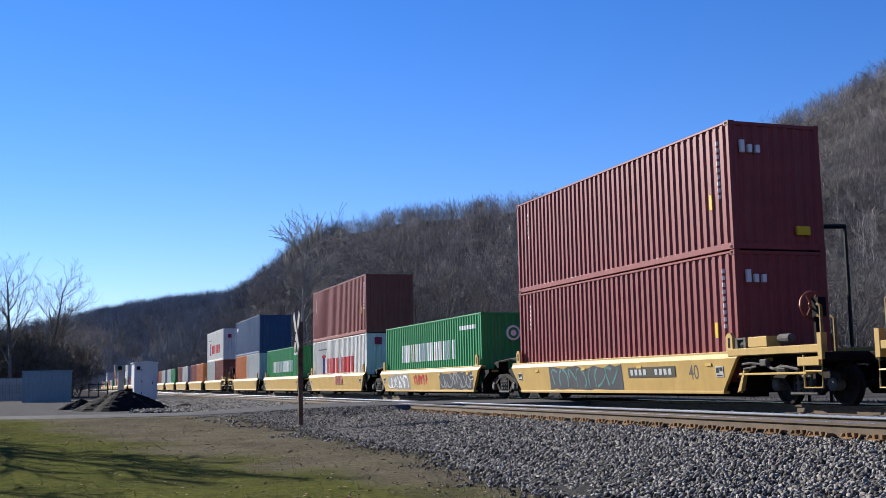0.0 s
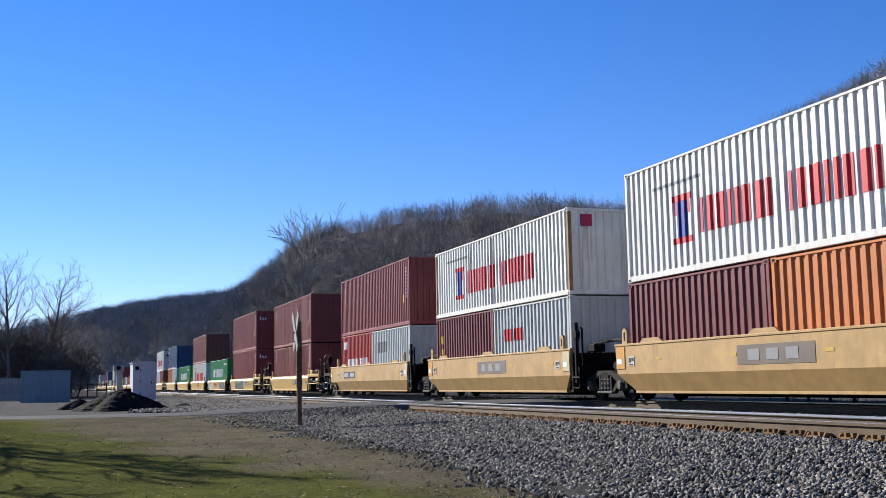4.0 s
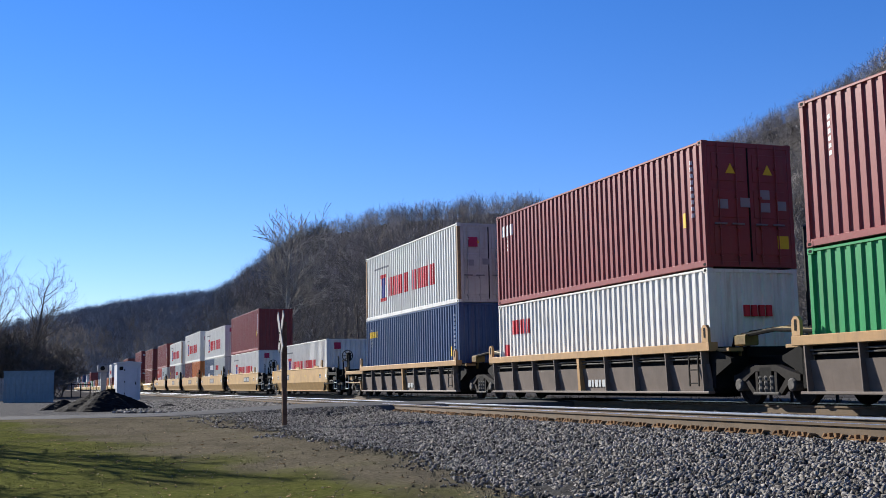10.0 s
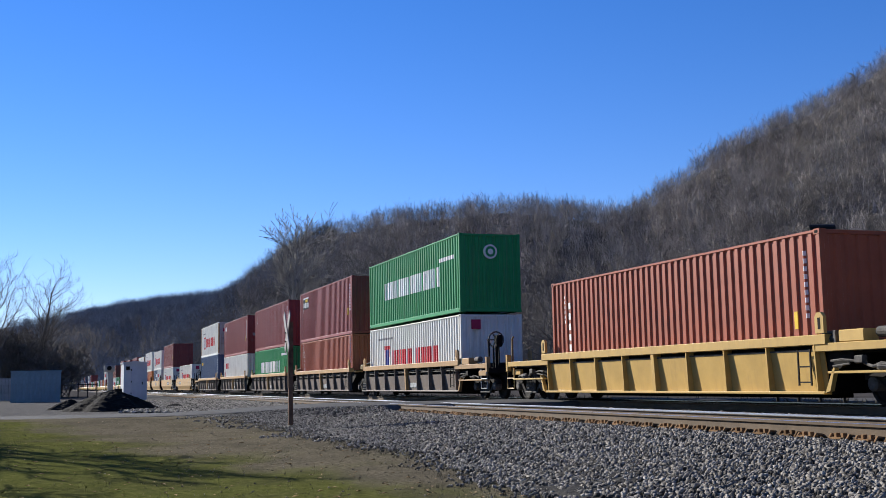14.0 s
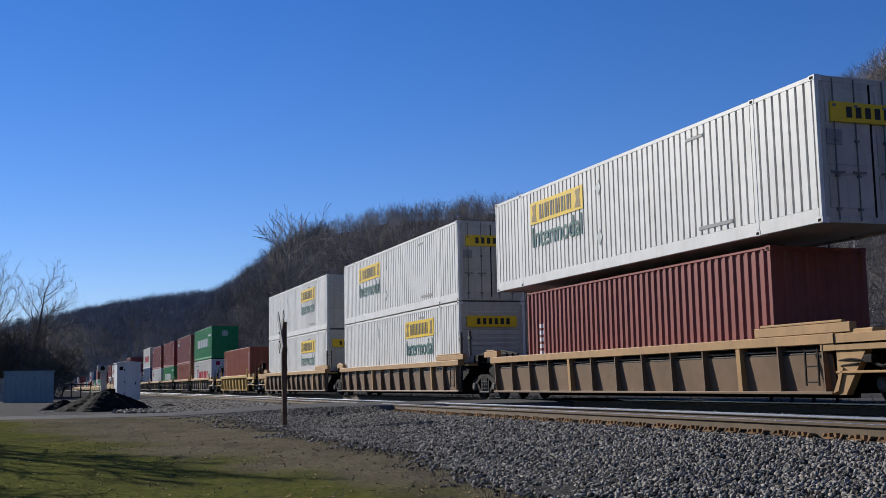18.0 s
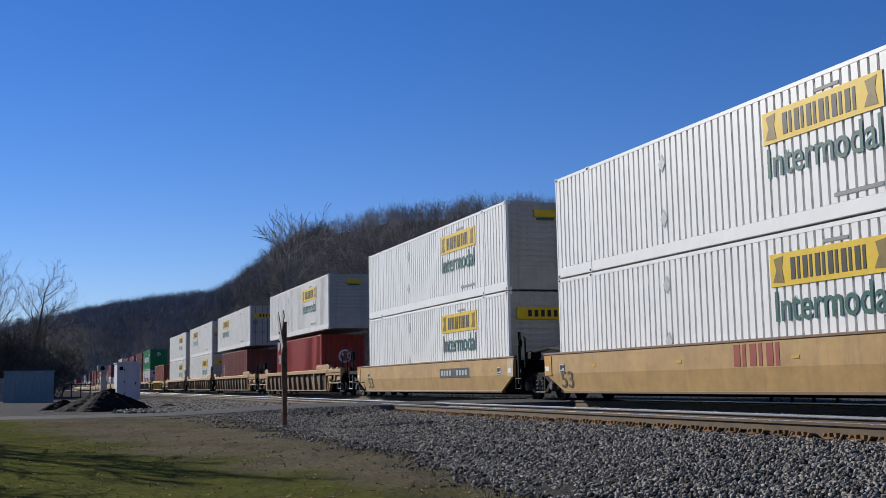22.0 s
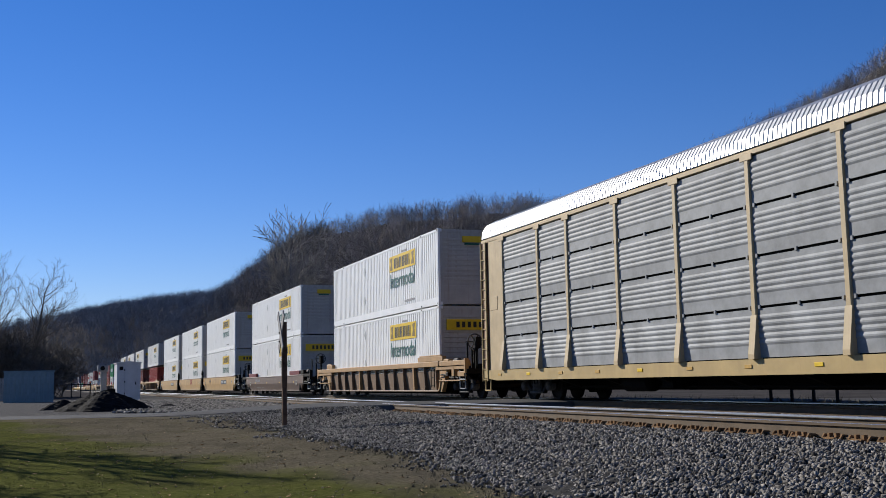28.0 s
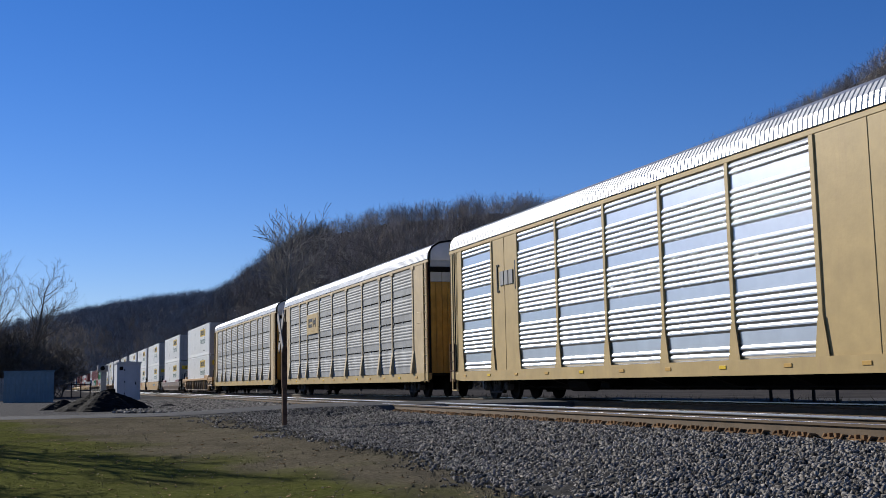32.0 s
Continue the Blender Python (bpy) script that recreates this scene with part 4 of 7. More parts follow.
def well_car(name, s, L, kind, label, lead=False, trail=False, pitch=None, number=None):
    """One unit of a container well car; s is the leading container end in the train."""
    car = new(name)
    tagged(car, label, "well car", "well cars of the train")
    car.empty_display_size = 0.5
    gap = (pitch or (15.7 if L < 14 else 19.8)) - L
    if kind == "yellow":
        smooth_well(car, L, 1.13, 1.0, YELLOW, YELLOW, 0.07, 0.1)
        top, em = 1.13, YELLOW
    elif kind == "tan":
        smooth_well(car, L, 1.47, 0.72, TANPAINT, TANPAINT, ends=(1.5 if lead else 0.4, 1.2 if trail else 0.4))
        top, em = 1.47, DARK
    elif kind == "tan_long":
        smooth_well(car, L, 1.35, 0.78, TANPAINT, TANBROWN, 0.06, 0.0, 0.9, (1.5 if lead else 0.75, 1.4 if trail else 0.75))
        top, em = 1.35, DARK
    elif kind == "brown_long":
        smooth_well(car, L, 1.14, 0.7, DULLBROWN, DULLBROWN, 0.12, 0.0, 0.8, (1.4 if lead else 0.6, 1.4 if trail else 0.6))
        for m in (at(), at(L) @ FLIP):
            put("raised_sill", shared(("raised_sill",), lambda g: g.box(-0.3, 2.4, -1.46, -1.3, 1.17, 1.42, 0.012), REDDARK), car, m)
            put("raised_sill", shared(("raised_sill_back",), lambda g: g.box(-0.3, 2.4, 1.3, 1.46, 1.17, 1.42, 0.012), REDDARK), car, m)
        top, em = 1.14, DARK
    elif kind == "posts":
        post_well(car, L, 1.37, GREYBROWN, SILLTAN)
        top, em = 1.37, DUSTTAN
    elif kind == "posts_yellow":
        post_well(car, L, 1.37, YELLOW, YELLOW, gap=0.3)
        top, em = 1.37, YELLOW
    else:
        post_well(car, L, 1.37, TANBROWN, SILLTAN, 1.35, (0.36, 0.82), 0.38)
        for x0, x1 in ((L - 2.1, L + 0.75), (-0.85, 0.25)):
            put("sill_box", shared(("sill_box", x1 - x0), lambda g: [g.box(0, x1 - x0, -1.47, -1.31, 0.0, 0.19, 0.012), g.box(0.2, x1 - x0 - 0.2, -1.475, -1.4, 0.19, 0.24, 0.01)], SILLTAN), car, at(x0, 0, 1.375))
        for x in () if trail else (L + 0.45, L + 1.3):
            put("stake", shared(("stake",), lambda g: [g.box(-0.04, 0.04, -1.44, -1.36, 1.5, 2.35, 0.01), g.box(-0.09, 0.09, -1.45, -1.35, 2.05, 2.15, 0.01)], CASTING), car, at(x))
        top, em = 1.37, SILLTAN
    if kind in ("tan", "tan_long") and not trail and NEAR_CARS["on"]:
        st = put("end_stand", shared(("end_stand", top), lambda g: [g.box(-0.05, 0.05, -1.42, -1.32, 0.5, top + 0.75, 0.012), g.box(-0.1, 0.1, -1.43, -1.3, top + 0.3, top + 0.5, 0.02), g.tube([(0, -1.37, top + 0.72), (0.12, -1.37, top + 0.6), (0.14, -1.37, top + 0.2)], 0.022, 6)], DARK), car, at(L + (0.62 if kind == "tan" else 0.95)))
        put("step", shared(("joint_step",), lambda g: [g.tube([(-0.2, -1.44, 0.95), (-0.2, -1.44, 0.36), (0.2, -1.44, 0.36), (0.2, -1.44, 0.95)], 0.02, 6), g.tube([(-0.2, -1.44, 0.66), (0.2, -1.44, 0.66)], 0.018, 6)], CASTING), st, at(0.05))
        put("hand_rail", shared(("joint_rail", top), lambda g: g.tube([(0, -1.3, 1.0), (0, -1.3, top + 0.55), (-0.08, -1.3, top + 0.6)], 0.03, 6), DARK), car, at(L + (0.85 if kind == "tan" else 1.25)))
    well_marks(car, L, kind, top, number, lead, trail)
    well_floor(car, L)
    well_end(car, 0, -1, top, em, lead, 3.7 if lead else gap / 2)
    well_end(car, L, 1, top, em, trail, 3.7 if trail else gap / 2)
    truck(car, L + (2.0 if trail else gap / 2))
    if lead:
        truck(car, -2.0)
    MOVING.append((car, s, 0.0))
    return car


def well_marks(car, L, kind, top, number, lead, trail):
    """Number plates, size marks, reflectors and sprayed lettering; number picks the unit's own set."""
    W = 1.467
    if not NEAR_CARS["on"]:
        return
    if kind in ("tan", "tan_long", "brown_long", "yellow"):
        for i in range(4):
            put("reflector", shared(("reflector",), lambda g: g.box(0, 0.24, -0.006, 0, 0, 0.07), REFLECTOR), car, at(L * (0.138 + 0.26 * i), -W, top - (0.28 if kind == "yellow" else 0.42)))
    if kind in ("yellow", "tan", "tan_long", "brown_long"):
        zl = 0.6 if kind == "yellow" else top - 0.55
        for x in (0.3, L - 0.62):
            lb = put("data_label", shared(("data_label",), lambda g: g.box(0, 0.3, -0.006, 0, 0, 0.24), M_PALE), car, at(x, -W - 0.004, zl) if kind != "yellow" else at(x, -W + 0.034, zl) @ Matrix.Rotation(0.0943, 4, "X"), "white and black data label")
            for u, v, w, h in ((0.03, 0.09, 0.11, 0.12), (0.17, 0.13, 0.1, 0.08), (0.04, 0.02, 0.21, 0.03)):
                put("label_block", shared(("label_block", w, h), lambda g: g.box(0, w, -0.012, -0.006, 0, h), M_BLACK), lb, at(u, 0, v))
        if kind in ("tan", "tan_long"):
            e0, e1 = {"tan": (1.5, 1.2), "tan_long": (1.5, 1.4)}[kind]
            e0, e1 = e0 if lead else (0.4 if kind == "tan" else 0.75), e1 if trail else (0.4 if kind == "tan" else 0.75)
            for x0, mt in ((0.06 - e0, M_ORANGE), (L + e1 - 0.52, M_PALETAN)):
                pn = put("end_panel", shared(("end_panel", top), lambda g: g.box(0, 0.46, -W - 0.014, -W, top - 0.62, top - 0.06, 0.006), mt), car, at(x0))
                put("panel_label", shared(("panel_label", top), lambda g: g.box(0.06, 0.3, -W - 0.02, -W - 0.014, top - 0.5, top - 0.36), M_WHITE), pn)
    if number is None:
        return
    for what in number.split():
        if what in ("plate", "front_plate"):
            x, w = 1.45 if what == "front_plate" else 0.62 * L, 3.0 if kind == "tan_long" else 2.3
            number_plate(car, x, w, (top - 0.6 if kind != "yellow" else 0.62), 0.33 if kind != "yellow" else 0.26, 8, W if kind != "yellow" else W - 0.032, M_SLATE if kind != "yellow" else PLATE, None, 0.0 if kind != "yellow" else 0.0943)
        elif what == "mid_plate":
            number_plate(car, 0.42 * L, 2.6, top - 0.62, 0.42, 3, W, GREYBROWN, M_GREY)
        elif what in ("40", "53"):
            k = {"tan": 0.72}.get(kind)
            tilt = -math.atan(0.2 / (k - 0.26)) if k else -0.1
            z = 0.45 if k else 0.55
            y = W + 0.006 - (0.2 * (k - z) / (k - 0.26) if k else 0.05)
            if kind == "tan_long":
                put("size_mark", shared_word(what, 0.46, 0.74, M_FADED), car, at(0.35, -W + 0.036, 0.38) @ Matrix.Rotation(0.115, 4, "X"))
                continue
            put("size_mark", shared_word(what, 0.34, 0.42, M_FADED), car, at(L - 1.75 if kind == "yellow" else -0.3, -y, z) @ Matrix.Rotation(-tilt, 4, "X"))
        elif what == "red":
            for i in range(3):
                put("letter_bar", shared(("sprayed_bar", kind), lambda g: [g.box(0.0, 0.22, -0.004, 0.004, 0, 0.46), g.box(0.3, 0.42, -0.004, 0.004, 0, 0.46)], M_BRICK), car, at(0.54 * L + i * 0.56, -W, top - 0.54))
        elif what == "teal":
            graffiti(car, 2.7, 7.2, 0.3, 1.0, W + 0.004, M_SLATE, M_TEAL, 4)
        elif what == "grey_spray":
            graffiti(car, 1.0, 4.2, 0.3, 1.0, W + 0.004, M_GREY, M_WHITE, 5)
            graffiti(car, 8.1, 11.8, 0.3, 1.0, W + 0.004, M_SLATE, M_GREY, 6)
            spray(car, 4.9, 6.6, 0.5, 0.95, W - 0.04, M_RED, 7, -0.05)
        elif what == "chalk":
            graffiti(car, 2.3, 5.9, 0.36, 0.8, W - 0.02, None, M_GREY, 8)
            for i in range(8):
                put("number_bar", shared(("small_bar",), lambda g: g.box(0, 0.13, -0.006, 0, 0, 0.17), M_GREY), car, at(2.4 + i * 0.2 + 0.2 * (i > 2), -W, top - 0.3))
        elif what == "scrawl":
            spray(car, 2.9, 4.3, top - 0.5, top - 0.12, W + 0.004, M_BLACK, 10)
        elif what == "white_letters":
            for i in range(3):
                put("letter_bar", shared(("post_bar",), lambda g: [g.box(0, 0.17, -0.006, 0, 0, 0.38), g.box(0.22, 0.32, -0.006, 0, 0, 0.38)], GREYWHITE), car, at(0.52 * L + 0.06 + i * 0.4, -W + 0.15, 0.4))


def load(th, s, z):
    MOVING.append((th, s, z))
    return th


# ---- autoracks ----


def autorack(name, s, L, label, posts, shiny=False, plain_bays=()):
    """A closed car carrier: sill, posts, ribbed side panels, arched ribbed roof, end doors, ladders and bogies. posts: their places along the car."""
    car = new(name)
    tagged(car, label, "autorack", "autoracks of the train")
    W, z0, z1 = 1.47, 0.95, 5.19
    pm = SHINY if shiny else GALV
    for m in (at(), at(L) @ FLIP):
        put("side_sill", shared(("rack_sill", L), lambda g: g.prism([(0.1, z0), (L - 0.1, z0), (L - 0.1, 0.72), (L - 1.2, 0.62), (1.2, 0.62), (0.1, 0.72)], 1, -W - 0.06, -W + 0.1), RACKYEL), car, m)
        for i in range(12):
            put("sill_bracket", shared(("sill_bracket",), lambda g: g.box(-0.12, 0.12, -W - 0.075, -W - 0.06, 0.76, 0.84, 0.005), M_YEL if i % 3 == 1 else OCHRE), car, m @ at(1.5 + i * (L - 3) / 11))
        put("eave_rail", shared(("eave_rail", L), lambda g: g.box(0.05, L - 0.05, -W - 0.03, -W + 0.12, z1, z1 + 0.12, 0.015), RACKYEL if shiny else RACKCREAM), car, m)
        ps = posts if m == at() else [L - p for p in posts][::-1]
        for p in ps:
            put("post", shared(("rack_post", shiny, 1 < p < L - 1), lambda g: [g.box(-0.08, 0.08, -W - 0.05, -W + 0.08, z0, z1, 0.02)] if not 1 < p < L - 1 else [g.box(-0.08, 0.08, -W - 0.05, -W + 0.08, z0, z1, 0.02), g.box(-0.2, 0.2, -W - 0.06, -W - 0.03, z1 - 0.1, z1 + 0.04, 0.01), g.prism([(-W - 0.05, z0 + 0.9), (-W, z0 + 0.9), (-W, z0), (-W - 0.16, z0), (-W - 0.16, z0 + 0.1)], 0, -0.1, 0.1)] if not shiny else
                                                               [g.box(-0.08, 0.08, -W - 0.05, -W + 0.08, z0, z1, 0.02), g.prism([(-0.2, z0), (0.2, z0), (0.08, z0 + 0.75), (-0.08, z0 + 0.75)], 1, -W - 0.06, -W - 0.045)], RACKYEL if shiny else RACKCREAM), car, m @ at(p))
        pb = plain_bays if m == at() else [len(ps) - 2 - i for i in plain_bays]
        for i, (a, b) in enumerate(zip(ps, ps[1:])):
            w = round(b - a - 0.16, 3)
            if i in pb:
                put("panel", shared(("plain_panel", w, shiny), lambda g: [g.box(0, w, -W - 0.02, -W + 0.02, z0, z1)] + ([g.box(w * 0.5 - 0.02, w * 0.5 + 0.02, -W - 0.03, -W, z0, z1)] if shiny else [g.box(w * 0.3, w * 0.7, -W - 0.03, -W, 2.9, 3.35, 0.01)]), RACKYEL if shiny else RACKCREAM), car, m @ at(a + 0.08), "plain yellow panel")
                continue

            def panel(g):
                tiers = 4 if not shiny else 1
                hh = (z1 - z0) / tiers
                for t in range(tiers):
                    zz, k = z0 + t * hh + 0.025, 8 if not shiny else 30
                    st = (hh - 0.05) / k
                    prof = [(-W + 0.04, zz)]
                    for j in range(k):
                        flat = (j in (0, 1, 7)) if not shiny else (j % 8 in (2, 3))
                        d = 0.0 if flat else (0.03 if shiny else 0.0155)
                        prof += [(-W + 0.0, zz + j * st), (-W - d, zz + (j + 0.35) * st), (-W - d, zz + (j + 0.6) * st), (-W + 0.0, zz + (j + 0.95) * st)]
                    prof += [(-W + 0.04, zz + hh - 0.05)]
                    g.prism(prof, 0, 0.0, w)
                if shiny:
                    g.box(0, w, -W + 0.04, -W + 0.06, z0, z1)
                if not shiny:
                    for t in range(1, 4):
                        for q in (0.03, 0.5, 0.97):
                            g.box(w * q - 0.03, w * q + 0.03, -W - 0.03, -W, z0 + t * hh - 0.04, z0 + t * hh + 0.04)
            pn = put("panel", shared(("rack_panel", w, shiny), panel, pm), car, m @ at(a + 0.08))
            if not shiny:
                # Added black sheet that keeps the open slots between tiers dark.
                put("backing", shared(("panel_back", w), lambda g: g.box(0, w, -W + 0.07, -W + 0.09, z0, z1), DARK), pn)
    def roof(g):
        arc = [(-W - 0.02, z1 + 0.12), (-W + 0.02, z1 + 0.38), (-W + 0.16, z1 + 0.6), (-W + 0.45, z1 + 0.76), (-0.6, z1 + 0.85), (0, z1 + 0.88), (0.6, z1 + 0.85), (W - 0.45, z1 + 0.76), (W - 0.16, z1 + 0.6), (W - 0.02, z1 + 0.38), (W + 0.02, z1 + 0.12)]
        n = int((L - 0.2) / 0.15)
        st = (L - 0.2) / n
        xs = []
        for i in range(n):
            rd = 0.03
            xs += [(0.1 + i * st, 0.0), (0.1 + (i + 0.16) * st, rd), (0.1 + (i + 0.84) * st, rd)]
        xs.append((L - 0.1, 0.0))
        vs = [(x, y * (1 + d * 0.4), z + d) for x, d in xs for y, z in arc]
        k = len(arc)
        g.add(vs, [(i * k + j, (i + 1) * k + j, (i + 1) * k + j + 1, i * k + j + 1) for i in range(len(xs) - 1) for j in range(k - 1)])
        for e in (0, len(xs) - 1):
            g.add(vs[e * k:(e + 1) * k], [tuple(range(k))])
    put("roof", shared(("rack_roof", L, shiny), roof, ROOFG), car)
    # Assumed underframe parts, added to darken the bright gap below the sill.
    for i in range(7):
        put("cross_bearer", shared(("cross_bearer",), lambda g: g.prism([(-W, 0.86), (W, 0.86), (W, 0.62), (0.5, 0.3), (-0.5, 0.3), (-W, 0.62)], 0, -0.07, 0.07), DARK), car, at(5.6 + i * (L - 11.2) / 6))
    put("centre_sill", shared(("centre_sill", L), lambda g: g.box(1.0, L - 1.0, -0.35, 0.35, 0.3, 0.86, 0.03), DARK), car)
    put("air_reservoir", shared(("air_reservoir",), lambda g: [g.lathe([(0.1, 0), (0.26, 0.08), (0.26, 1.3), (0.1, 1.38)], (8.5, -0.85, 0.52), 0, 14)], DARK), car)
    put("brake_valve", shared(("brake_valve",), lambda g: g.box(10.6, 11.1, -1.1, -0.7, 0.35, 0.8, 0.03), DARK), car)
    put("brake_rod", shared(("brake_rod", L), lambda g: g.tube([(4.5, -0.7, 0.4), (L - 4.5, -0.75, 0.36)], 0.03, 6), DARK), car)
    put("deck", shared(("rack_deck", L), lambda g: [g.box(0.1, L - 0.1, -1.4, 1.4, 0.86, 0.94), g.box(0.1, L - 0.1, -0.25, 0.25, 0.6, 0.86)], DARK), car)
    for m in (at(), at(L) @ FLIP):
        for k in range(6):
            dr = put("end_door", shared(("rack_end",), lambda g: [g.box(0.04, 0.1, 0.006, 0.464, z0, z1 - 0.75, 0.008), g.box(-0.01, 0.04, 0.2, 0.26, z0 + 0.1, z1 - 0.8)], OCHRE), car, m @ at(0, -1.41 + k * 0.47), "sooty ochre door leaf")
            put("upper_leaf", shared(("rack_leaf", abs(k - 2.5)), lambda g: g.box(0.04, 0.1, 0.006, 0.464, z1 - 0.74, z1 - 0.36, 0.01), GREYWHITE), dr)
        put("end_frame", shared(("rack_end_frame",), lambda g: [g.box(0.11, 0.16, -1.42, 1.42, z0, z1 + 0.2), g.box(0.02, 0.3, -W, -1.41, z0, z1 + 0.1, 0.02), g.box(0.02, 0.3, 1.41, W, z0, z1 + 0.1, 0.02)], DARK), car, m)
        # Black bar drawn in place of the dark gap below the roof arch.
        put("end_header", shared(("rack_gap_bar",), lambda g: g.box(0.0, 0.12, -1.42, 1.42, z1 - 0.36, z1 - 0.16, 0.02), DARK), car, m)
        put("end_fascia", shared(("rack_fascia",), lambda g: g.box(0.05, 0.11, -1.41, 1.41, z1 - 0.16, z1 + 0.12, 0.01), GREYWHITE), car, m)
        put("arch_rim", shared(("rack_rim",), lambda g: g.tube([(0.04, -W, z1 + 0.1), (0.04, -W + 0.03, z1 + 0.4), (0.04, -W + 0.17, z1 + 0.62), (0.04, -1.0, z1 + 0.79), (0.04, -0.5, z1 + 0.87), (0.04, 0, z1 + 0.9), (0.04, 0.5, z1 + 0.87), (0.04, 1.0, z1 + 0.79),
                                                                (0.04, W - 0.17, z1 + 0.62), (0.04, W - 0.03, z1 + 0.4), (0.04, W, z1 + 0.1)], 0.04, 6), DARK), car, m)
        put("end_arch", shared(("rack_arch",), lambda g: g.prism([(-1.4, z1 + 0.1), (1.4, z1 + 0.1), (1.36, z1 + 0.5), (1.1, z1 + 0.72), (0.55, z1 + 0.84), (-0.55, z1 + 0.84), (-1.1, z1 + 0.72), (-1.36, z1 + 0.5)], 0, 0.03, 0.09), ROOFG), car, m)
        for y in (-W - 0.06, W + 0.06):
            def lad(g):
                up = 1.95 if shiny else 5.2
                g.box(0.1, 0.14, -0.03, 0.03, 0.6, up)
                g.box(0.5, 0.54, -0.03, 0.03, 0.6, up)
                for i in range(4 if shiny else 14):
                    g.box(0.1, 0.54, -0.02, 0.02, 0.65 + i * 0.33, 0.68 + i * 0.33)
            put("ladder", shared(("rack_ladder", shiny), lad, RUSTBROWN if shiny else RACKYEL), car, m @ at(-0.02, y))
            if not shiny:
                # Flat brown sheet behind the ladder paints in its shadowed recess.
                put("ladder_recess", shared(("ladder_recess",), lambda g: g.box(0.06, 0.6, -0.02, 0.02, z0, z1), RUSTBROWN), car, m @ at(0, y * 0.98))
            else:
                put("corner_seam", shared(("corner_seam",), lambda g: g.box(0.62, 0.65, -0.02, 0.02, z0, z1), DARK), car, m @ at(0, y))
        put("coupler", shared(("rack_coupler",), lambda g: [g.box(-0.65, 0.3, -0.09, 0.09, 0.74, 0.92, 0.03), g.box(-0.7, -0.5, -0.16, 0.16, 0.68, 0.98, 0.04)], DARK), car, m)
        put("end_step", shared(("rack_step",), lambda g: [g.box(0.05, 0.08, -W, -W + 0.05, 0.3, 0.9), g.box(0.5, 0.53, -W, -W + 0.05, 0.3, 0.9), g.box(0.05, 0.53, -W, -W + 0.08, 0.28, 0.32)], RACKYEL), car, m)
    for x in (3.3, L - 3.3):
        truck(car, x)
    MOVING.append((car, s, 0.0))
    return car

# ---- track details ----


def build_ties():
    def tie(g):
        g.box(-0.115, 0.115, -1.3, 1.3, -0.38, -0.196, 0.012)

    def fastening(g):
        # tie plate, spikes and rail anchors on the outer side of the rail
        g.box(-0.11, 0.11, -0.21, 0.2, -0.198, -0.176, 0.004)
        for sx in (-0.06, 0.07):
            g.box(sx - 0.02, sx + 0.02, -0.15, -0.09, -0.185, -0.125)
        for sx in (-0.17, 0.17):
            g.tube([(sx, -0.17, -0.215), (sx, -0.12, -0.15), (sx, -0.04, -0.16), (sx, 0.06, -0.2)], 0.02, 5)
    n = 190
    rnd = random.Random(3)
    top = tagged(new("sleeper_row"), "weathered timber sleepers of the empty track", "sleepers", kind="structure")
    top.empty_display_size = 0.2
    for i in range(n):
        x = -2.0 - i * 0.52
        if -36.0 < x < -29.6:
            continue
        ob = put("sleeper", shared(("sleeper",), tie, TIE), top, at(x, NEAR_Y + rnd.uniform(-0.06, 0.06), 0) @ Matrix.Rotation(rnd.uniform(-0.02, 0.02), 4, "Z"))
        put("rail_fastening", shared(("rail_fastening",), fastening, ANCHOR), ob, at(0, -0.755, 0.0))
    g = Geo()
    for i in range(420):
        x = -1.0 - i * 0.52
        if not -36.0 < x < -29.6:
            g.box(x - 0.11, x + 0.11, TRAIN_Y - 1.3, TRAIN_Y + 1.3, -0.38, -0.19)
    tagged(new("sleepers", g.mesh("sleepers", TIE)), "dark timber sleepers under the train", "sleepers", kind="stuff")


ANCHOR = mat("rusty_fastenings", (0.2, 0.12, 0.06), 0.8, 0.2, 0.3, 8, 0.2, 40, random_ob=0.3, spec=0.05)
build_ties()


def scatter_mesh(name, base_v, base_f, pos, scale, rot, material, label, category):
    """Many copies of one small shape in one mesh. pos (n,3), scale (n,3), rot (n) turns about a tilted axis."""
    n, k = len(pos), len(base_v)
    rnd = np.random.RandomState(11)
    q = rnd.normal(size=(n, 4)) if rot is None else np.stack([np.cos(rot / 2), np.zeros(n), np.zeros(n), np.sin(rot / 2)], 1)
    q /= np.linalg.norm(q, axis=1)[:, None]
    w, x, y, z = q.T
    R = np.stack([1 - 2 * (y * y + z * z), 2 * (x * y - z * w), 2 * (x * z + y * w), 2 * (x * y + z * w), 1 - 2 * (x * x + z * z), 2 * (y * z - x * w),
                  2 * (x * z - y * w), 2 * (y * z + x * w), 1 - 2 * (x * x + y * y)], 1).reshape(n, 3, 3)
    V = np.einsum("nij,nkj->nki", R, base_v[None] * scale[:, None, :]) + pos[:, None, :]
    return raw_mesh(name, V.reshape(-1, 3), (base_f[None] + (np.arange(n) * k)[:, None, None]).reshape(-1, base_f.shape[1]), material, label, category)


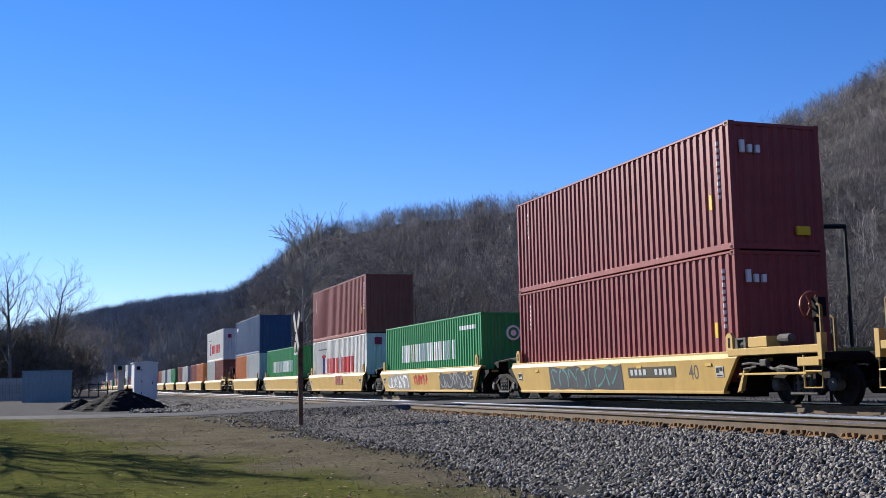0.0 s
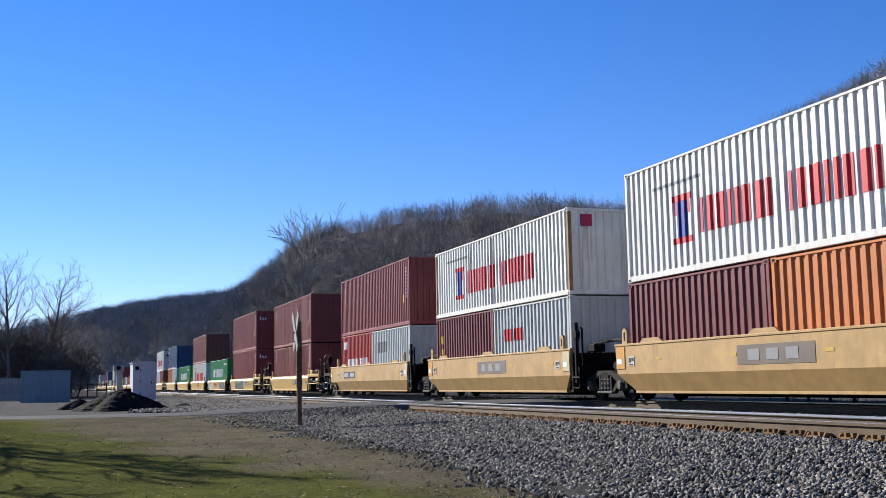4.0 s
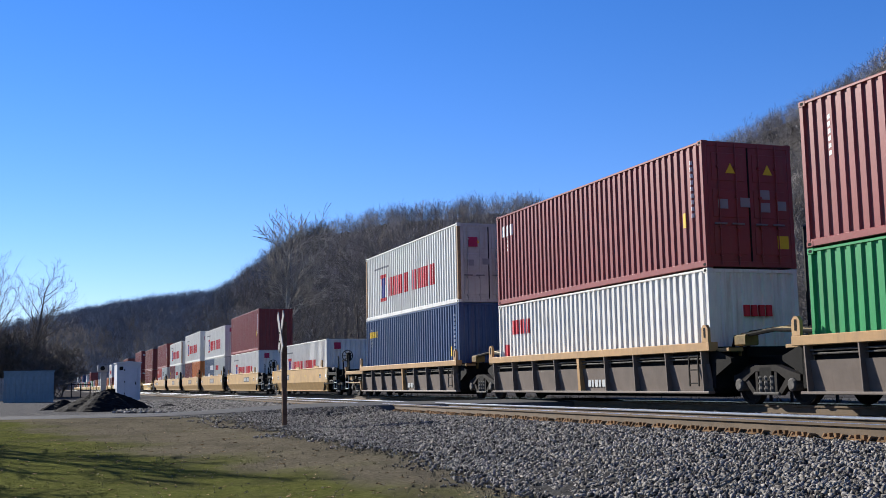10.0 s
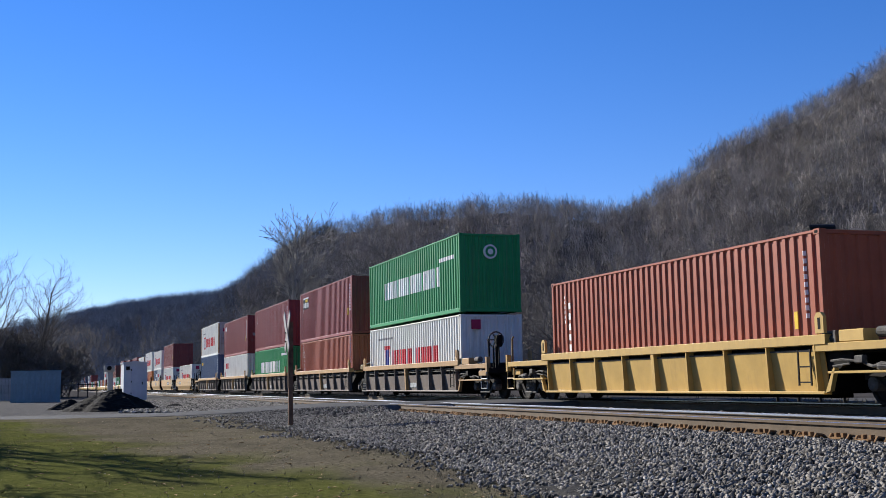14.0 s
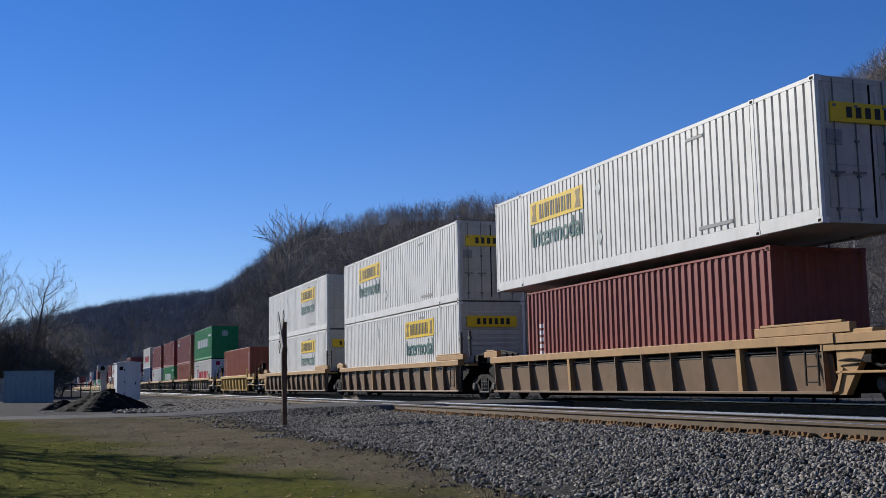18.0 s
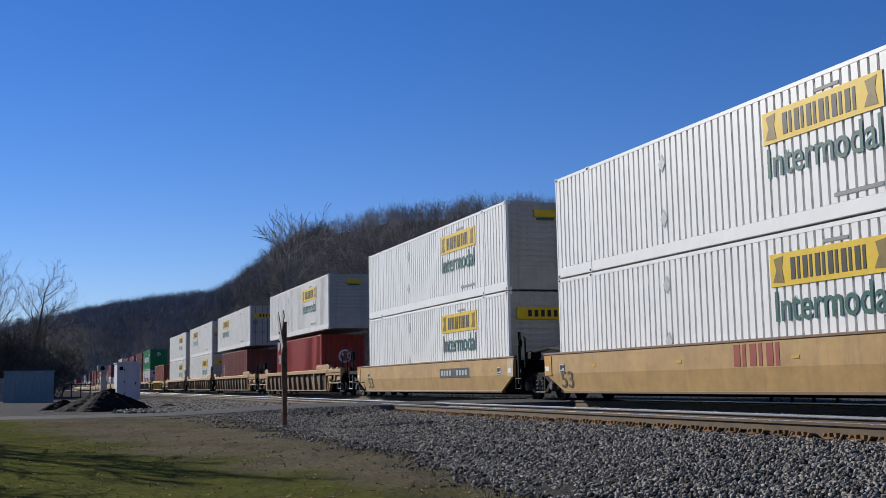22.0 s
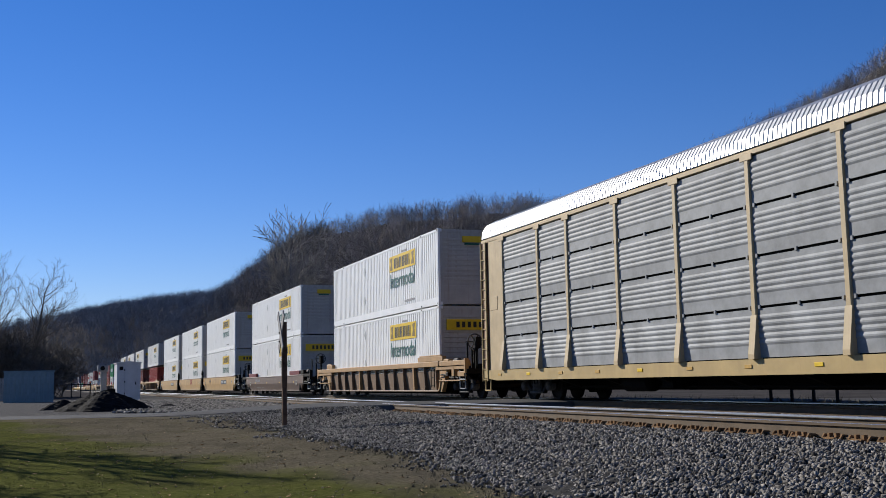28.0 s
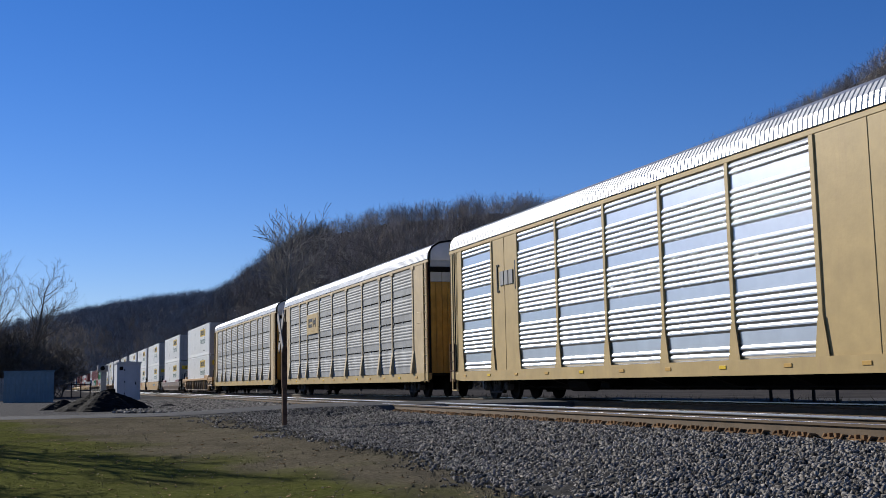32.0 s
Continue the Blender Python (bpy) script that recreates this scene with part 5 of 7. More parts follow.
def raw_mesh(name, V, F, material, label="", category="", smooth=False):
    me = bpy.data.meshes.new(name)
    k = F.shape[1]
    me.vertices.add(len(V))
    me.vertices.foreach_set("co", np.ascontiguousarray(V, dtype=np.float32).ravel())
    me.loops.add(F.size)
    me.loops.foreach_set("vertex_index", np.ascontiguousarray(F, dtype=np.int32).ravel())
    me.polygons.add(len(F))
    me.polygons.foreach_set("loop_start", np.arange(0, F.size, k, dtype=np.int32))
    me.polygons.foreach_set("loop_total", np.full(len(F), k, dtype=np.int32))
    me.update(calc_edges=True)
    if smooth:
        me.polygons.foreach_set("use_smooth", [True] * len(F))
    me.materials.append(material)
    ob = new(name, me)
    return tagged(ob, label, category, kind="stuff") if label else ob


CUBE_V = np.array([(-1, -1, -1), (1, -0.8, -1), (0.8, 1, -0.9), (-0.9, 0.9, -1), (-0.8, -0.9, 0.9), (0.9, -1, 0.7), (1, 0.8, 1), (-0.7, 1, 0.8)]) * 0.5
CUBE_F = np.array([(0, 3, 2, 1), (4, 5, 6, 7), (0, 1, 5, 4), (1, 2, 6, 5), (2, 3, 7, 6), (3, 0, 4, 7)])


def build_stones():
    rnd = np.random.RandomState(5)
    n = 52000
    x = -2.5 - 36 * rnd.rand(n) ** 1.5
    y = 4.2 + 4.7 * rnd.rand(n)
    pr = ballast_profile()
    z = np.interp(y, [p[0] for p in pr], [p[1] for p in pr])
    # thinning out into the earth at the foot
    edge = 5.35 + 0.35 * lumps(x, y * 0, 1.3) + 0.2 * lumps(x, y, 0.45)
    keep = rnd.rand(n) < np.clip((y - edge + 0.75) / 1.0, 0, 1) ** 2.2
    keep &= ~(x < lane_foot(y)[0] + 0.1)
    x, y, z = x[keep], y[keep], z[keep]
    xe, ze = lane_foot(y)
    z = np.maximum(z, ground_z(x, y))
    k = np.clip((x - xe) / 1.9, 0, 1)
    z = np.where(y > 3.0, np.maximum(z, ze - 0.03 + (z - 0.03 - ze) * k), z)
    n = len(x)
    s = np.stack([rnd.uniform(0.04, 0.09, n), rnd.uniform(0.026, 0.048, n), rnd.uniform(0.016, 0.036, n)], 1) * np.clip((y - edge[keep] + 1.2) / 1.2, 0.55, 1)[:, None]
    scatter_mesh("ballast_stones", CUBE_V, CUBE_F, np.stack([x, y, z + 0.012], 1), s, None, STONE, "loose grey crushed stones on the ballast shoulder", "stones")
    n = 15000
    x, y = -36.6 - 36 * rnd.rand(n) ** 1.2, 2.2 + 6.7 * rnd.rand(n) ** 0.75
    ok = (x < np.interp(y, [2.0, 5.4, 9.2], [-38.6, -37.2, -35.6])) & (y > 2.6 + 1.2 * lumps(x, y, 1.7))
    x, y = x[ok], y[ok]
    z = np.maximum(np.interp(y, [p[0] for p in pr], [p[1] for p in pr]), ground_z(x, y))
    s = rnd.uniform(0.06, 0.16, (len(x), 3)) * np.array([1.2, 0.9, 0.55])
    scatter_mesh("ballast_stones", CUBE_V, CUBE_F, np.stack([x, y, z + 0.015], 1), s, None, STONE, "loose grey stones of the gravel shoulder beyond the lane", "stones")
    n = 1500
    x, y = -20 - 13 * rnd.rand(n), 3.2 + 2.6 * rnd.rand(n)
    ok = y + 0.9 * lumps(x, y, 0.9) > 4.6 - 0.9 * smooth01(-24, -31, x)
    x, y = x[ok], y[ok]
    s = rnd.uniform(0.025, 0.065, (len(x), 3)) * np.array([1.2, 0.9, 0.6])
    scatter_mesh("ballast_stones", CUBE_V, CUBE_F, np.stack([x, y, np.maximum(np.interp(y, [p[0] for p in pr], [p[1] for p in pr]), ground_z(x, y)) + 0.006], 1), s, None, STONE, "stones spilt over the earth beside the lane", "stones")
    n = 2500
    x, y = -3 - 34 * rnd.rand(n), 12.0 + 1.9 * rnd.rand(n)
    s = np.stack([rnd.uniform(0.04, 0.09, n)] * 3, 1) * rnd.uniform(0.7, 1.1, (n, 3))
    scatter_mesh("ballast_stones", CUBE_V, CUBE_F, np.stack([x, y, np.full(n, -0.19)], 1), s, None, STONE, "loose grey crushed stones between the tracks", "stones")


build_stones()

GRASS = mat("winter_grass", (0.085, 0.095, 0.027), 0.8, 0, 0.3, 2.0, island=0.4, spec=0.05)
STRAW = mat("dry_straw_grass", (0.2, 0.17, 0.105), 0.85, 0, 0.3, 2.0, island=0.4, spec=0.05)
LEAF = mat("fallen_leaves", (0.225, 0.15, 0.0825), 0.8, 0, 0.3, 3.0, island=0.5, spec=0.05)


def blades(name, x, y, hgt, material, label, seed, z=None):
    """Tufts of three narrow blades each."""
    rnd = np.random.RandomState(seed)
    n = len(x)
    gz = ground_z(x, y) if z is None else z
    V = np.zeros((n, 3, 3, 3))
    for k in range(3):
        a = rnd.uniform(0, 6.28, n)
        d = np.stack([np.cos(a), np.sin(a)], 1)
        w = hgt * 0.09 + 0.003
        base = np.stack([x, y], 1) + rnd.uniform(-0.03, 0.03, (n, 2))
        V[:, k, 0, :2], V[:, k, 1, :2] = base - d[:, ::-1] * w[:, None], base + d[:, ::-1] * w[:, None]
        V[:, k, 2, :2] = base + d * (hgt * rnd.uniform(0.2, 0.8, n))[:, None]
        V[:, k, :2, 2] = (gz - 0.01)[:, None]
        V[:, k, 2, 2] = gz + hgt * rnd.uniform(0.6, 1.1, n)
    return raw_mesh(name, V.reshape(-1, 3), np.arange(n * 9).reshape(-1, 3), material, label, "grass")


def build_grass():
    rnd = np.random.RandomState(8)
    n = 34000
    r, a = 7 + 26 * rnd.rand(n) ** 1.4, np.radians(rnd.uniform(-4, 30, n))
    x, y = -np.cos(a) * r, np.sin(a) * r
    w = 0.5 + 0.5 * lumps(x, y, 1.9, 0.6) + 0.35 * lumps(x, y, 0.5, 1.0) + 0.45 * smooth01(8.5, 5.4, y - 0.25 * x)
    ok = (w > 0.72 + 0.25 * rnd.rand(n)) & (y < 4.2) & (x > -33)
    blades("grass", x[ok], y[ok], rnd.uniform(0.008, 0.02, ok.sum()), GRASS, "short patchy winter grass", 1)
    ok2 = ~ok & (y < 5.0) & (x > -33) & (rnd.rand(n) < 0.04)
    blades("dry_grass", x[ok2], y[ok2], rnd.uniform(0.015, 0.04, ok2.sum()), STRAW, "sparse dry straw-coloured grass on bare earth", 2)
    m = 900
    r, a = 7 + 24 * rnd.rand(m), np.radians(rnd.uniform(-4, 32, m))
    x, y = -np.cos(a) * r, np.sin(a) * r
    k = (y < 5.3) & (x > -33)
    x, y = x[k], y[k]
    s = rnd.uniform(0.02, 0.055, len(x))
    scatter_mesh("fallen_leaves", np.array([(-1, 0, 0), (0, -0.5, 0.25), (1, 0, 0.1), (0, 0.5, 0.3)]), np.array([(0, 1, 2, 3)]),
                 np.stack([x, y, ground_z(x, y) + 0.012], 1), np.stack([s, s, s], 1), rnd.uniform(0, 6.28, len(x)), LEAF, "scattered brown fallen leaves", "leaves")
    m = 1500
    r, a = 7 + 24 * rnd.rand(m) ** 1.2, np.radians(rnd.uniform(-4, 34, m))
    x, y = -np.cos(a) * r, np.sin(a) * r
    k = (y < 5.2) & (x > -31) & (y - 0.25 * x > 5.0)
    x, y = x[k], y[k]
    s = rnd.uniform(0.008, 0.03, (len(x), 3)) * np.array([1.2, 1.2, 0.6])
    scatter_mesh("earth_clods", CUBE_V, CUBE_F, np.stack([x, y, ground_z(x, y) + 0.004], 1), s, None, CLOD, "small clods and pebbles on bare earth", "clods")
    n = 9000
    x, y = -4 - 90 * rnd.rand(n) ** 1.3, rnd.uniform(19.2, 21.5, n)
    blades("weeds", x, y, rnd.uniform(0.25, 0.75, n), DARKWEED, "tall dead weeds behind the tracks", 4, np.full(n, -0.75))
    n = 1600
    x, y = rnd.uniform(-31, -3, n), np.zeros(n)
    y = 5.15 + 0.3 * lumps(x, y, 1.3) + rnd.normal(0, 0.3, n)
    blades("edge_weeds", x, y, rnd.uniform(0.02, 0.06, n), DARKWEED, "dark low weeds along the foot of the ballast", 6)


DARKWEED = mat("dark_dead_weeds", (0.1, 0.088, 0.058), 0.9, 0, 0.3, 2.0, island=0.4, spec=0.05)
CLOD = mat("earth_clods", (0.15, 0.13, 0.098), 0.95, 0, 0.3, 9, island=0.6, spec=0.05)
build_grass()

# ---- bare trees ----
BARK = mat("grey_brown_bark", (0.128, 0.105, 0.0863), 0.9, 0, 0.35, 1.5, 0.3, 12, spec=0.05)
TWIG = mat("brown_twigs", (0.152, 0.138, 0.126), 0.9, 0, 0.25, 0.4, spec=0.05)
# Far twigs carry the bluish distance haze in their base colour.
FARTWIG = mat("haze_tinted_twigs", (0.165, 0.188, 0.23), 0.9, 0, 0.4, 0.08, spec=0.05)
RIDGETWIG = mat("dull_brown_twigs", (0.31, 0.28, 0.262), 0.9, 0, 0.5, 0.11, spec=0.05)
NEEDLES = mat("dark_evergreen_needles", (0.03, 0.042, 0.028), 0.9, 0, 0.3, 1.0, spec=0.05)
PALETWIG = mat("pale_grey_twigs", (0.3, 0.28, 0.25), 0.9, 0, 0.25, 0.6, spec=0.05)
DARKBARK = mat("dark_shrub_bark", (0.135, 0.122, 0.108), 0.9, 0, 0.3, 1.5, spec=0.05)
PALEBARK = mat("pale_mottled_bark", (0.3, 0.275, 0.245), 0.85, 0, 0.4, 2.0, 0.3, 12, spec=0.05)


def grow(seed, height, base_r, levels, kids, spread, crown_from, first=0.42, min_r=0.012, cuts=(5, 3, 3, 2), round_top=False, wave=0.12):
    """Segments (start, end, radii, level) of a leafless tree that grows from the origin."""
    rnd = random.Random(seed)
    segs = []

    def limb(p, d, length, r, lev):
        n = cuts[lev]
        pts = [(p, r)]
        for i in range(n):
            d = (d + Vector((rnd.gauss(0, wave), rnd.gauss(0, wave), rnd.gauss(0.06 if lev else 0.0, 0.07))) * (0.5 if lev == 0 else 1.0)).normalized()
            q = p + d * (length / n)
            r2 = max(min_r, r * (1 - (0.72 if lev == 0 else 0.85) * (i + 1) / n))
            segs.append((p, q, pts[-1][1], r2, lev))
            pts.append((q, r2))
            p = q
        if lev >= levels:
            return
        m = kids[lev]
        for k in range(m):
            f = crown_from + (1 - crown_from) * (k + rnd.random()) / m if lev == 0 else 0.25 + 0.75 * (k + rnd.random()) / m
            i = min(n - 1, int(f * n))
            u = f * n - i
            q, rr = pts[i][0].lerp(pts[i + 1][0], u), pts[i][1] * (1 - u) + pts[i + 1][1] * u
            az = rnd.uniform(0, 6.283)
            along = (pts[i + 1][0] - pts[i][0]).normalized()
            side = along.cross(Vector((math.cos(az), math.sin(az), 0.2))).normalized()
            tilt = spread * rnd.uniform(0.7, 1.25)
            if round_top and lev == 0:
                tilt *= 1.3 - 0.5 * f
            nd = (along * math.cos(tilt) + side * math.sin(tilt)).normalized()
            ln = length * (first * (rnd.uniform(0.75, 1.1) if round_top else 1.25 - 0.75 * f) if lev == 0 else rnd.uniform(0.35, 0.6) + 0.1 * round_top)
            limb(q, nd, ln, max(min_r, rr * 0.6), lev + 1)
    limb(Vector((0, 0, -0.3)), Vector((rnd.gauss(0, 0.03), rnd.gauss(0, 0.03), 1)).normalized(), height, base_r, 0)
    return segs


def seg_arrays(segs, sides=3):
    """Vertices and quads of tapered tubes round the segments."""
    P = np.array([s[0][:] for s in segs])
    Q = np.array([s[1][:] for s in segs])
    r0, r1 = np.array([s[2] for s in segs]), np.array([s[3] for s in segs])
    D = Q - P
    D /= np.linalg.norm(D, axis=1)[:, None] + 1e-9
    U = np.cross(D, np.array([0.37, 0.21, 0.9]))
    U /= np.linalg.norm(U, axis=1)[:, None] + 1e-9
    W = np.cross(D, U)
    n = len(segs)
    V = np.zeros((n, 2, sides, 3))
    for j in range(sides):
        c, s = math.cos(2 * math.pi * j / sides), math.sin(2 * math.pi * j / sides)
        V[:, 0, j] = P + (U * c + W * s) * r0[:, None]
        V[:, 1, j] = Q + (U * c + W * s) * r1[:, None]
    F = np.array([(j, (j + 1) % sides, sides + (j + 1) % sides, sides + j) for j in range(sides)])
    F = (F[None] + (np.arange(n) * 2 * sides)[:, None, None]).reshape(-1, 4)
    return V.reshape(-1, 3), F


def ribbon_arrays(segs):
    """The same as flat tapering ribbons, for the finest twigs of far trees."""
    V, F = seg_arrays(segs, 2)
    return V, F[0::2]


def merged(*parts):
    Vs, Fs, k = [], [], 0
    for V, F in parts:
        Vs.append(V)
        Fs.append(F + k)
        k += len(V)
    return np.concatenate(Vs), np.concatenate(Fs)


def proto(seed, kids, base_r, min_r, cuts, spread, solid=1):
    """A leafless tree of unit height: solid trunk and limbs, ribbon twigs."""
    segs = grow(seed, 0.68, base_r, len(kids), kids, spread, 0.36, 0.56, min_r, cuts, True, 0.2)
    return merged(seg_arrays([s for s in segs if s[4] < solid]), ribbon_arrays([s for s in segs if s[4] >= solid]))


def tree(name, x, y, z, seed, height, base_r, label, kids=(14, 6, 4), spread=0.75, crown_from=0.3, bark=None, first=0.42, levels=3, twig=None, min_r=0.012, round_top=False, wave=0.12):
    """One leafless tree: trunk, limbs and a crown of fine twigs."""
    segs = grow(seed, height, base_r, levels, kids, spread, crown_from, first, min_r, round_top=round_top, wave=wave)
    th = tagged(new(name), label, "tree")
    th.location = (x, y, z)
    for nm, lv, sd, mt in (("trunk", (0,), 8, bark or BARK), ("branchwork", (1,), 5, bark or BARK), ("crown", (2, 3, 4), 3, twig or TWIG)):
        part_segs = [s for s in segs if s[4] in lv]
        if part_segs:
            V, F = seg_arrays(part_segs, sd)
            me_ob = raw_mesh(nm, V, F, mt)
            me_ob.parent = th
            if lv != (0,):
                me_ob["kind"] = "stuff"
    return th


def forest(name, protos, pos, hs, material, label, seed):
    rnd = np.random.RandomState(seed)
    Vs, Fs, k = [], [], 0
    for i, (p, h) in enumerate(zip(pos, hs)):
        V, F = protos[i % len(protos)]
        a = rnd.uniform(0, 6.28)
        c, s = math.cos(a), math.sin(a)
        w = h * rnd.uniform(0.85, 1.15)
        X = np.stack([(V[:, 0] * c - V[:, 1] * s) * w + p[0], (V[:, 0] * s + V[:, 1] * c) * w + p[1], V[:, 2] * h + p[2]], 1)
        Vs.append(X)
        Fs.append(F + k)
        k += len(V)
    return raw_mesh(name, np.concatenate(Vs), np.concatenate(Fs), material, label, "woods")


def crest_range(line, az):
    """Distance of a ridge line in the direction az (degrees)."""
    ds = sorted((math.degrees(math.atan2(y, -x)), math.hypot(x, y)) for x, y, h, w in line if y > -1000)
    return np.interp(az, [d[0] for d in ds], [d[1] for d in ds])


def build_woods():
    rnd = np.random.RandomState(21)
    mid = [proto(100 + i, (9, 5, 3), 0.014, 0.0019, (4, 3, 2, 1), 0.95) for i in range(8)]
    far = [proto(200 + i, (9, 7), 0.015, 0.0024, (3, 2, 1), 0.95) for i in range(10)]

    def place(n, r0, r1, a0, a1, power, line=None, low=-9.0):
        r, az = r0 + (r1 - r0) * rnd.rand(n) ** power, rnd.uniform(a0, a1, n)
        if line is not None:
            ok = r < crest_range(line, az) + 25
            r, az = r[ok], az[ok]
        x, y = -np.cos(np.radians(az)) * r, np.sin(np.radians(az)) * r
        z = ground_z(x, y)
        return np.stack([x, y, z], 1)[(z > low) & (y > 24)]
    west, south = RIDGES
    p = place(1500, 110, 330, 9, 40, 0.9)
    p = p[p[:, 1] > 62]
    forest("hillside_woods", mid, p, rnd.uniform(9, 13, len(p)), TWIG, "leafless grey-brown woods at the foot of the hills", 1)
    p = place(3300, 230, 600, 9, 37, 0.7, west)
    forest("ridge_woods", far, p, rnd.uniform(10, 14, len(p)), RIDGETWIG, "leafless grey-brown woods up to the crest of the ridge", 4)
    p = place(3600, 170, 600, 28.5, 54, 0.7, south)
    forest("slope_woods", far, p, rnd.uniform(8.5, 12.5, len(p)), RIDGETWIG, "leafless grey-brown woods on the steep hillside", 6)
    p = place(1300, 170, 650, 4.6, 14, 0.8)
    forest("valley_floor_woods", mid[:6], p, rnd.uniform(10, 14, len(p)), TWIG, "leafless woods along the valley floor", 5)
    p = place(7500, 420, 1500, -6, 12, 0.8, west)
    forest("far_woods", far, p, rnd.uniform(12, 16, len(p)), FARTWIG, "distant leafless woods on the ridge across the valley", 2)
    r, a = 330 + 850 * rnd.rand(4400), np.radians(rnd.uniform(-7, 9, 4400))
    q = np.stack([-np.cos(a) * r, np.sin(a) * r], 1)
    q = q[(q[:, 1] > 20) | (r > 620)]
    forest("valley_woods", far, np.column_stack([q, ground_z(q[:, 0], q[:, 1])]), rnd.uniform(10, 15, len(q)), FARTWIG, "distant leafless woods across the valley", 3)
    r, a = 150 + 500 * rnd.rand(520), np.radians(rnd.uniform(-8, -1.4, 520))
    q = np.stack([-np.cos(a) * r, np.sin(a) * r], 1)
    forest("lot_woods", far, np.column_stack([q, ground_z(q[:, 0], q[:, 1])]), rnd.uniform(5, 8, len(q)), DARKBARK, "dark leafless scrub beyond the gravel lot", 8)
    p = place(260, 130, 480, 9, 52, 0.8)
    forest("pale_woods", mid, p, rnd.uniform(9, 12.5, len(p)), PALETWIG, "pale grey leafless trees among the darker woods", 9)
    # a few conifers on the steep crest
    for az, h in ((36.2, 13), (37.6, 15), (38.1, 11), (41.0, 12)):
        x, y = polar(az, float(crest_range(south, az)) - 8)
        th = tagged(new("conifer"), "small dark evergreen on the crest of the hill", "tree")
        th.location = (x, y, float(ground_z(x, y)) - 0.3)
        part("trunk", Geo().tube([(0, 0, 0), (0, 0, h)], [0.2, 0.04], 6), BARK, th)
        g, rr = Geo(), random.Random(int(az * 10))
        for k in range(130):
            f = rr.random() ** 0.8
            a, ln, z = rr.uniform(0, 6.28), (1 - f) * 2.6 + 0.4, h * (0.15 + 0.85 * f)
            c, sn = math.cos(a), math.sin(a)
            g.add([(0, 0, z), (c * ln - sn * 0.35, sn * ln + c * 0.35, z - 0.35 * ln), (c * ln * 1.15, sn * ln * 1.15, z - 0.3 * ln), (c * ln + sn * 0.35, sn * ln - c * 0.35, z - 0.35 * ln)], [(0, 1, 2, 3)])
        part("crown", g, NEEDLES, th)["kind"] = "stuff"


build_woods()


def build_trees():
    # line of trees behind the tracks
    rnd = random.Random(14)
    kinds = []
    for i in range(62):
        az = 9.5 + i * 0.62 + rnd.uniform(-0.4, 0.4)
        r = rnd.uniform(125, 205) if az < 30 else rnd.uniform(95, 165)
        x, y = polar(az, r)
        if y < 34:
            continue
        h = rnd.uniform(0.78, 1.1) * (13.0 if az < 30 else 9.5)
        z = float(ground_z(x, y))
        if len(kinds) < 9:
            kinds.append(tree("bare_tree", x, y, z, 300 + i, 12.0, 0.21, "leafless grey-brown tree at the edge of the woods", (12, 6, 5), 0.95, 0.24, first=0.52, min_r=0.022, round_top=True, wave=0.2))
            th = kinds[-1]
        else:
            th = copy_thing(kinds[i % 9], at(x, y, z) @ Matrix.Rotation(rnd.uniform(0, 6.28), 4, "Z"))
        th.scale = (h / 12, h / 12, h / 12)
    # lone tall tree
    x, y = polar(11.3, 150)
    tree("bare_tree", x, y, float(ground_z(x, y)), 41, 18.6, 0.4, "tall lone leafless tree with pale mottled limbs", (15, 9, 7), 0.62, 0.46, PALEBARK, 0.3, twig=PALETWIG, min_r=0.03, round_top=True, wave=0.2)
    for az, r, h, sd in ((-1.15, 118, 11.5, 51), (-2.4, 112, 11.5, 52), (-3.6, 120, 12, 53), (-0.4, 130, 9, 57)):
        x, y = polar(az, r)
        tree("bare_tree", x, y, float(ground_z(x, y)), sd, h, 0.2, "slender leafless tree beside the gravel lot", (16, 7, 4), 0.62, 0.28, DARKBARK, 0.45, twig=DARKBARK, min_r=0.0095, wave=0.16)
    for i in range(16):
        az, r = -3.8 + i * 0.3 + rnd.uniform(-0.1, 0.1), rnd.uniform(112, 135)
        x, y = polar(az, r)
        tree("shrub", x, y, float(ground_z(x, y)), 70 + i, rnd.uniform(4.0, 6.2) * (1 if az < 0.2 else 0.75), 0.09, "dense leafless brown shrub behind the gravel lot", (22, 7, 4), 0.85, 0.05, DARKBARK, 0.62, twig=DARKBARK, min_r=0.03, wave=0.2)
    # trees out of view that shade the lawn
    for x, y, h, sd in ((-32.5, -5.4, 6.4, 61), (-27.5, -4.5, 6.6, 64), (-22.5, -4.6, 5.6, 62)):
        tree("bare_tree", x, y, float(ground_z(x, y)), sd, h, 0.12, "leafless tree beside the lawn", (10, 5, 4), 0.75, 0.45, BARK, 0.34, min_r=0.024)


build_trees()

# ---- things beside the tracks ----
WOODPOST = mat("weathered_post_wood", (0.12, 0.078, 0.055), 0.9, 0, 0.35, 4, 0.4, 25, spec=0.05)
SIGNWHITE = mat("faded_white_sign", (0.2, 0.185, 0.175), 0.6, 0, 0.15, 5)
CABWHITE = mat("cabinet_white_paint", (0.45, 0.46, 0.48), 0.5, 0, 0.06, 2, 0, 10, 0.2, (0.4, 0.36, 0.3), True)
SOIL = mat("dark_spoil_heap", (0.013, 0.012, 0.012), 0.95, 0, 0.4, 3, 1.0, 9, spec=0.05)
SHEDBLUE = mat("faded_blue_steel", (0.16, 0.235, 0.27), 0.55, 0, 0.12, 2, 0, 10, 0.35, (0.2, 0.19, 0.18), True)
FENCE = mat("pale_fence_boards", (0.315, 0.3, 0.277), 0.8, 0, 0.2, 2)
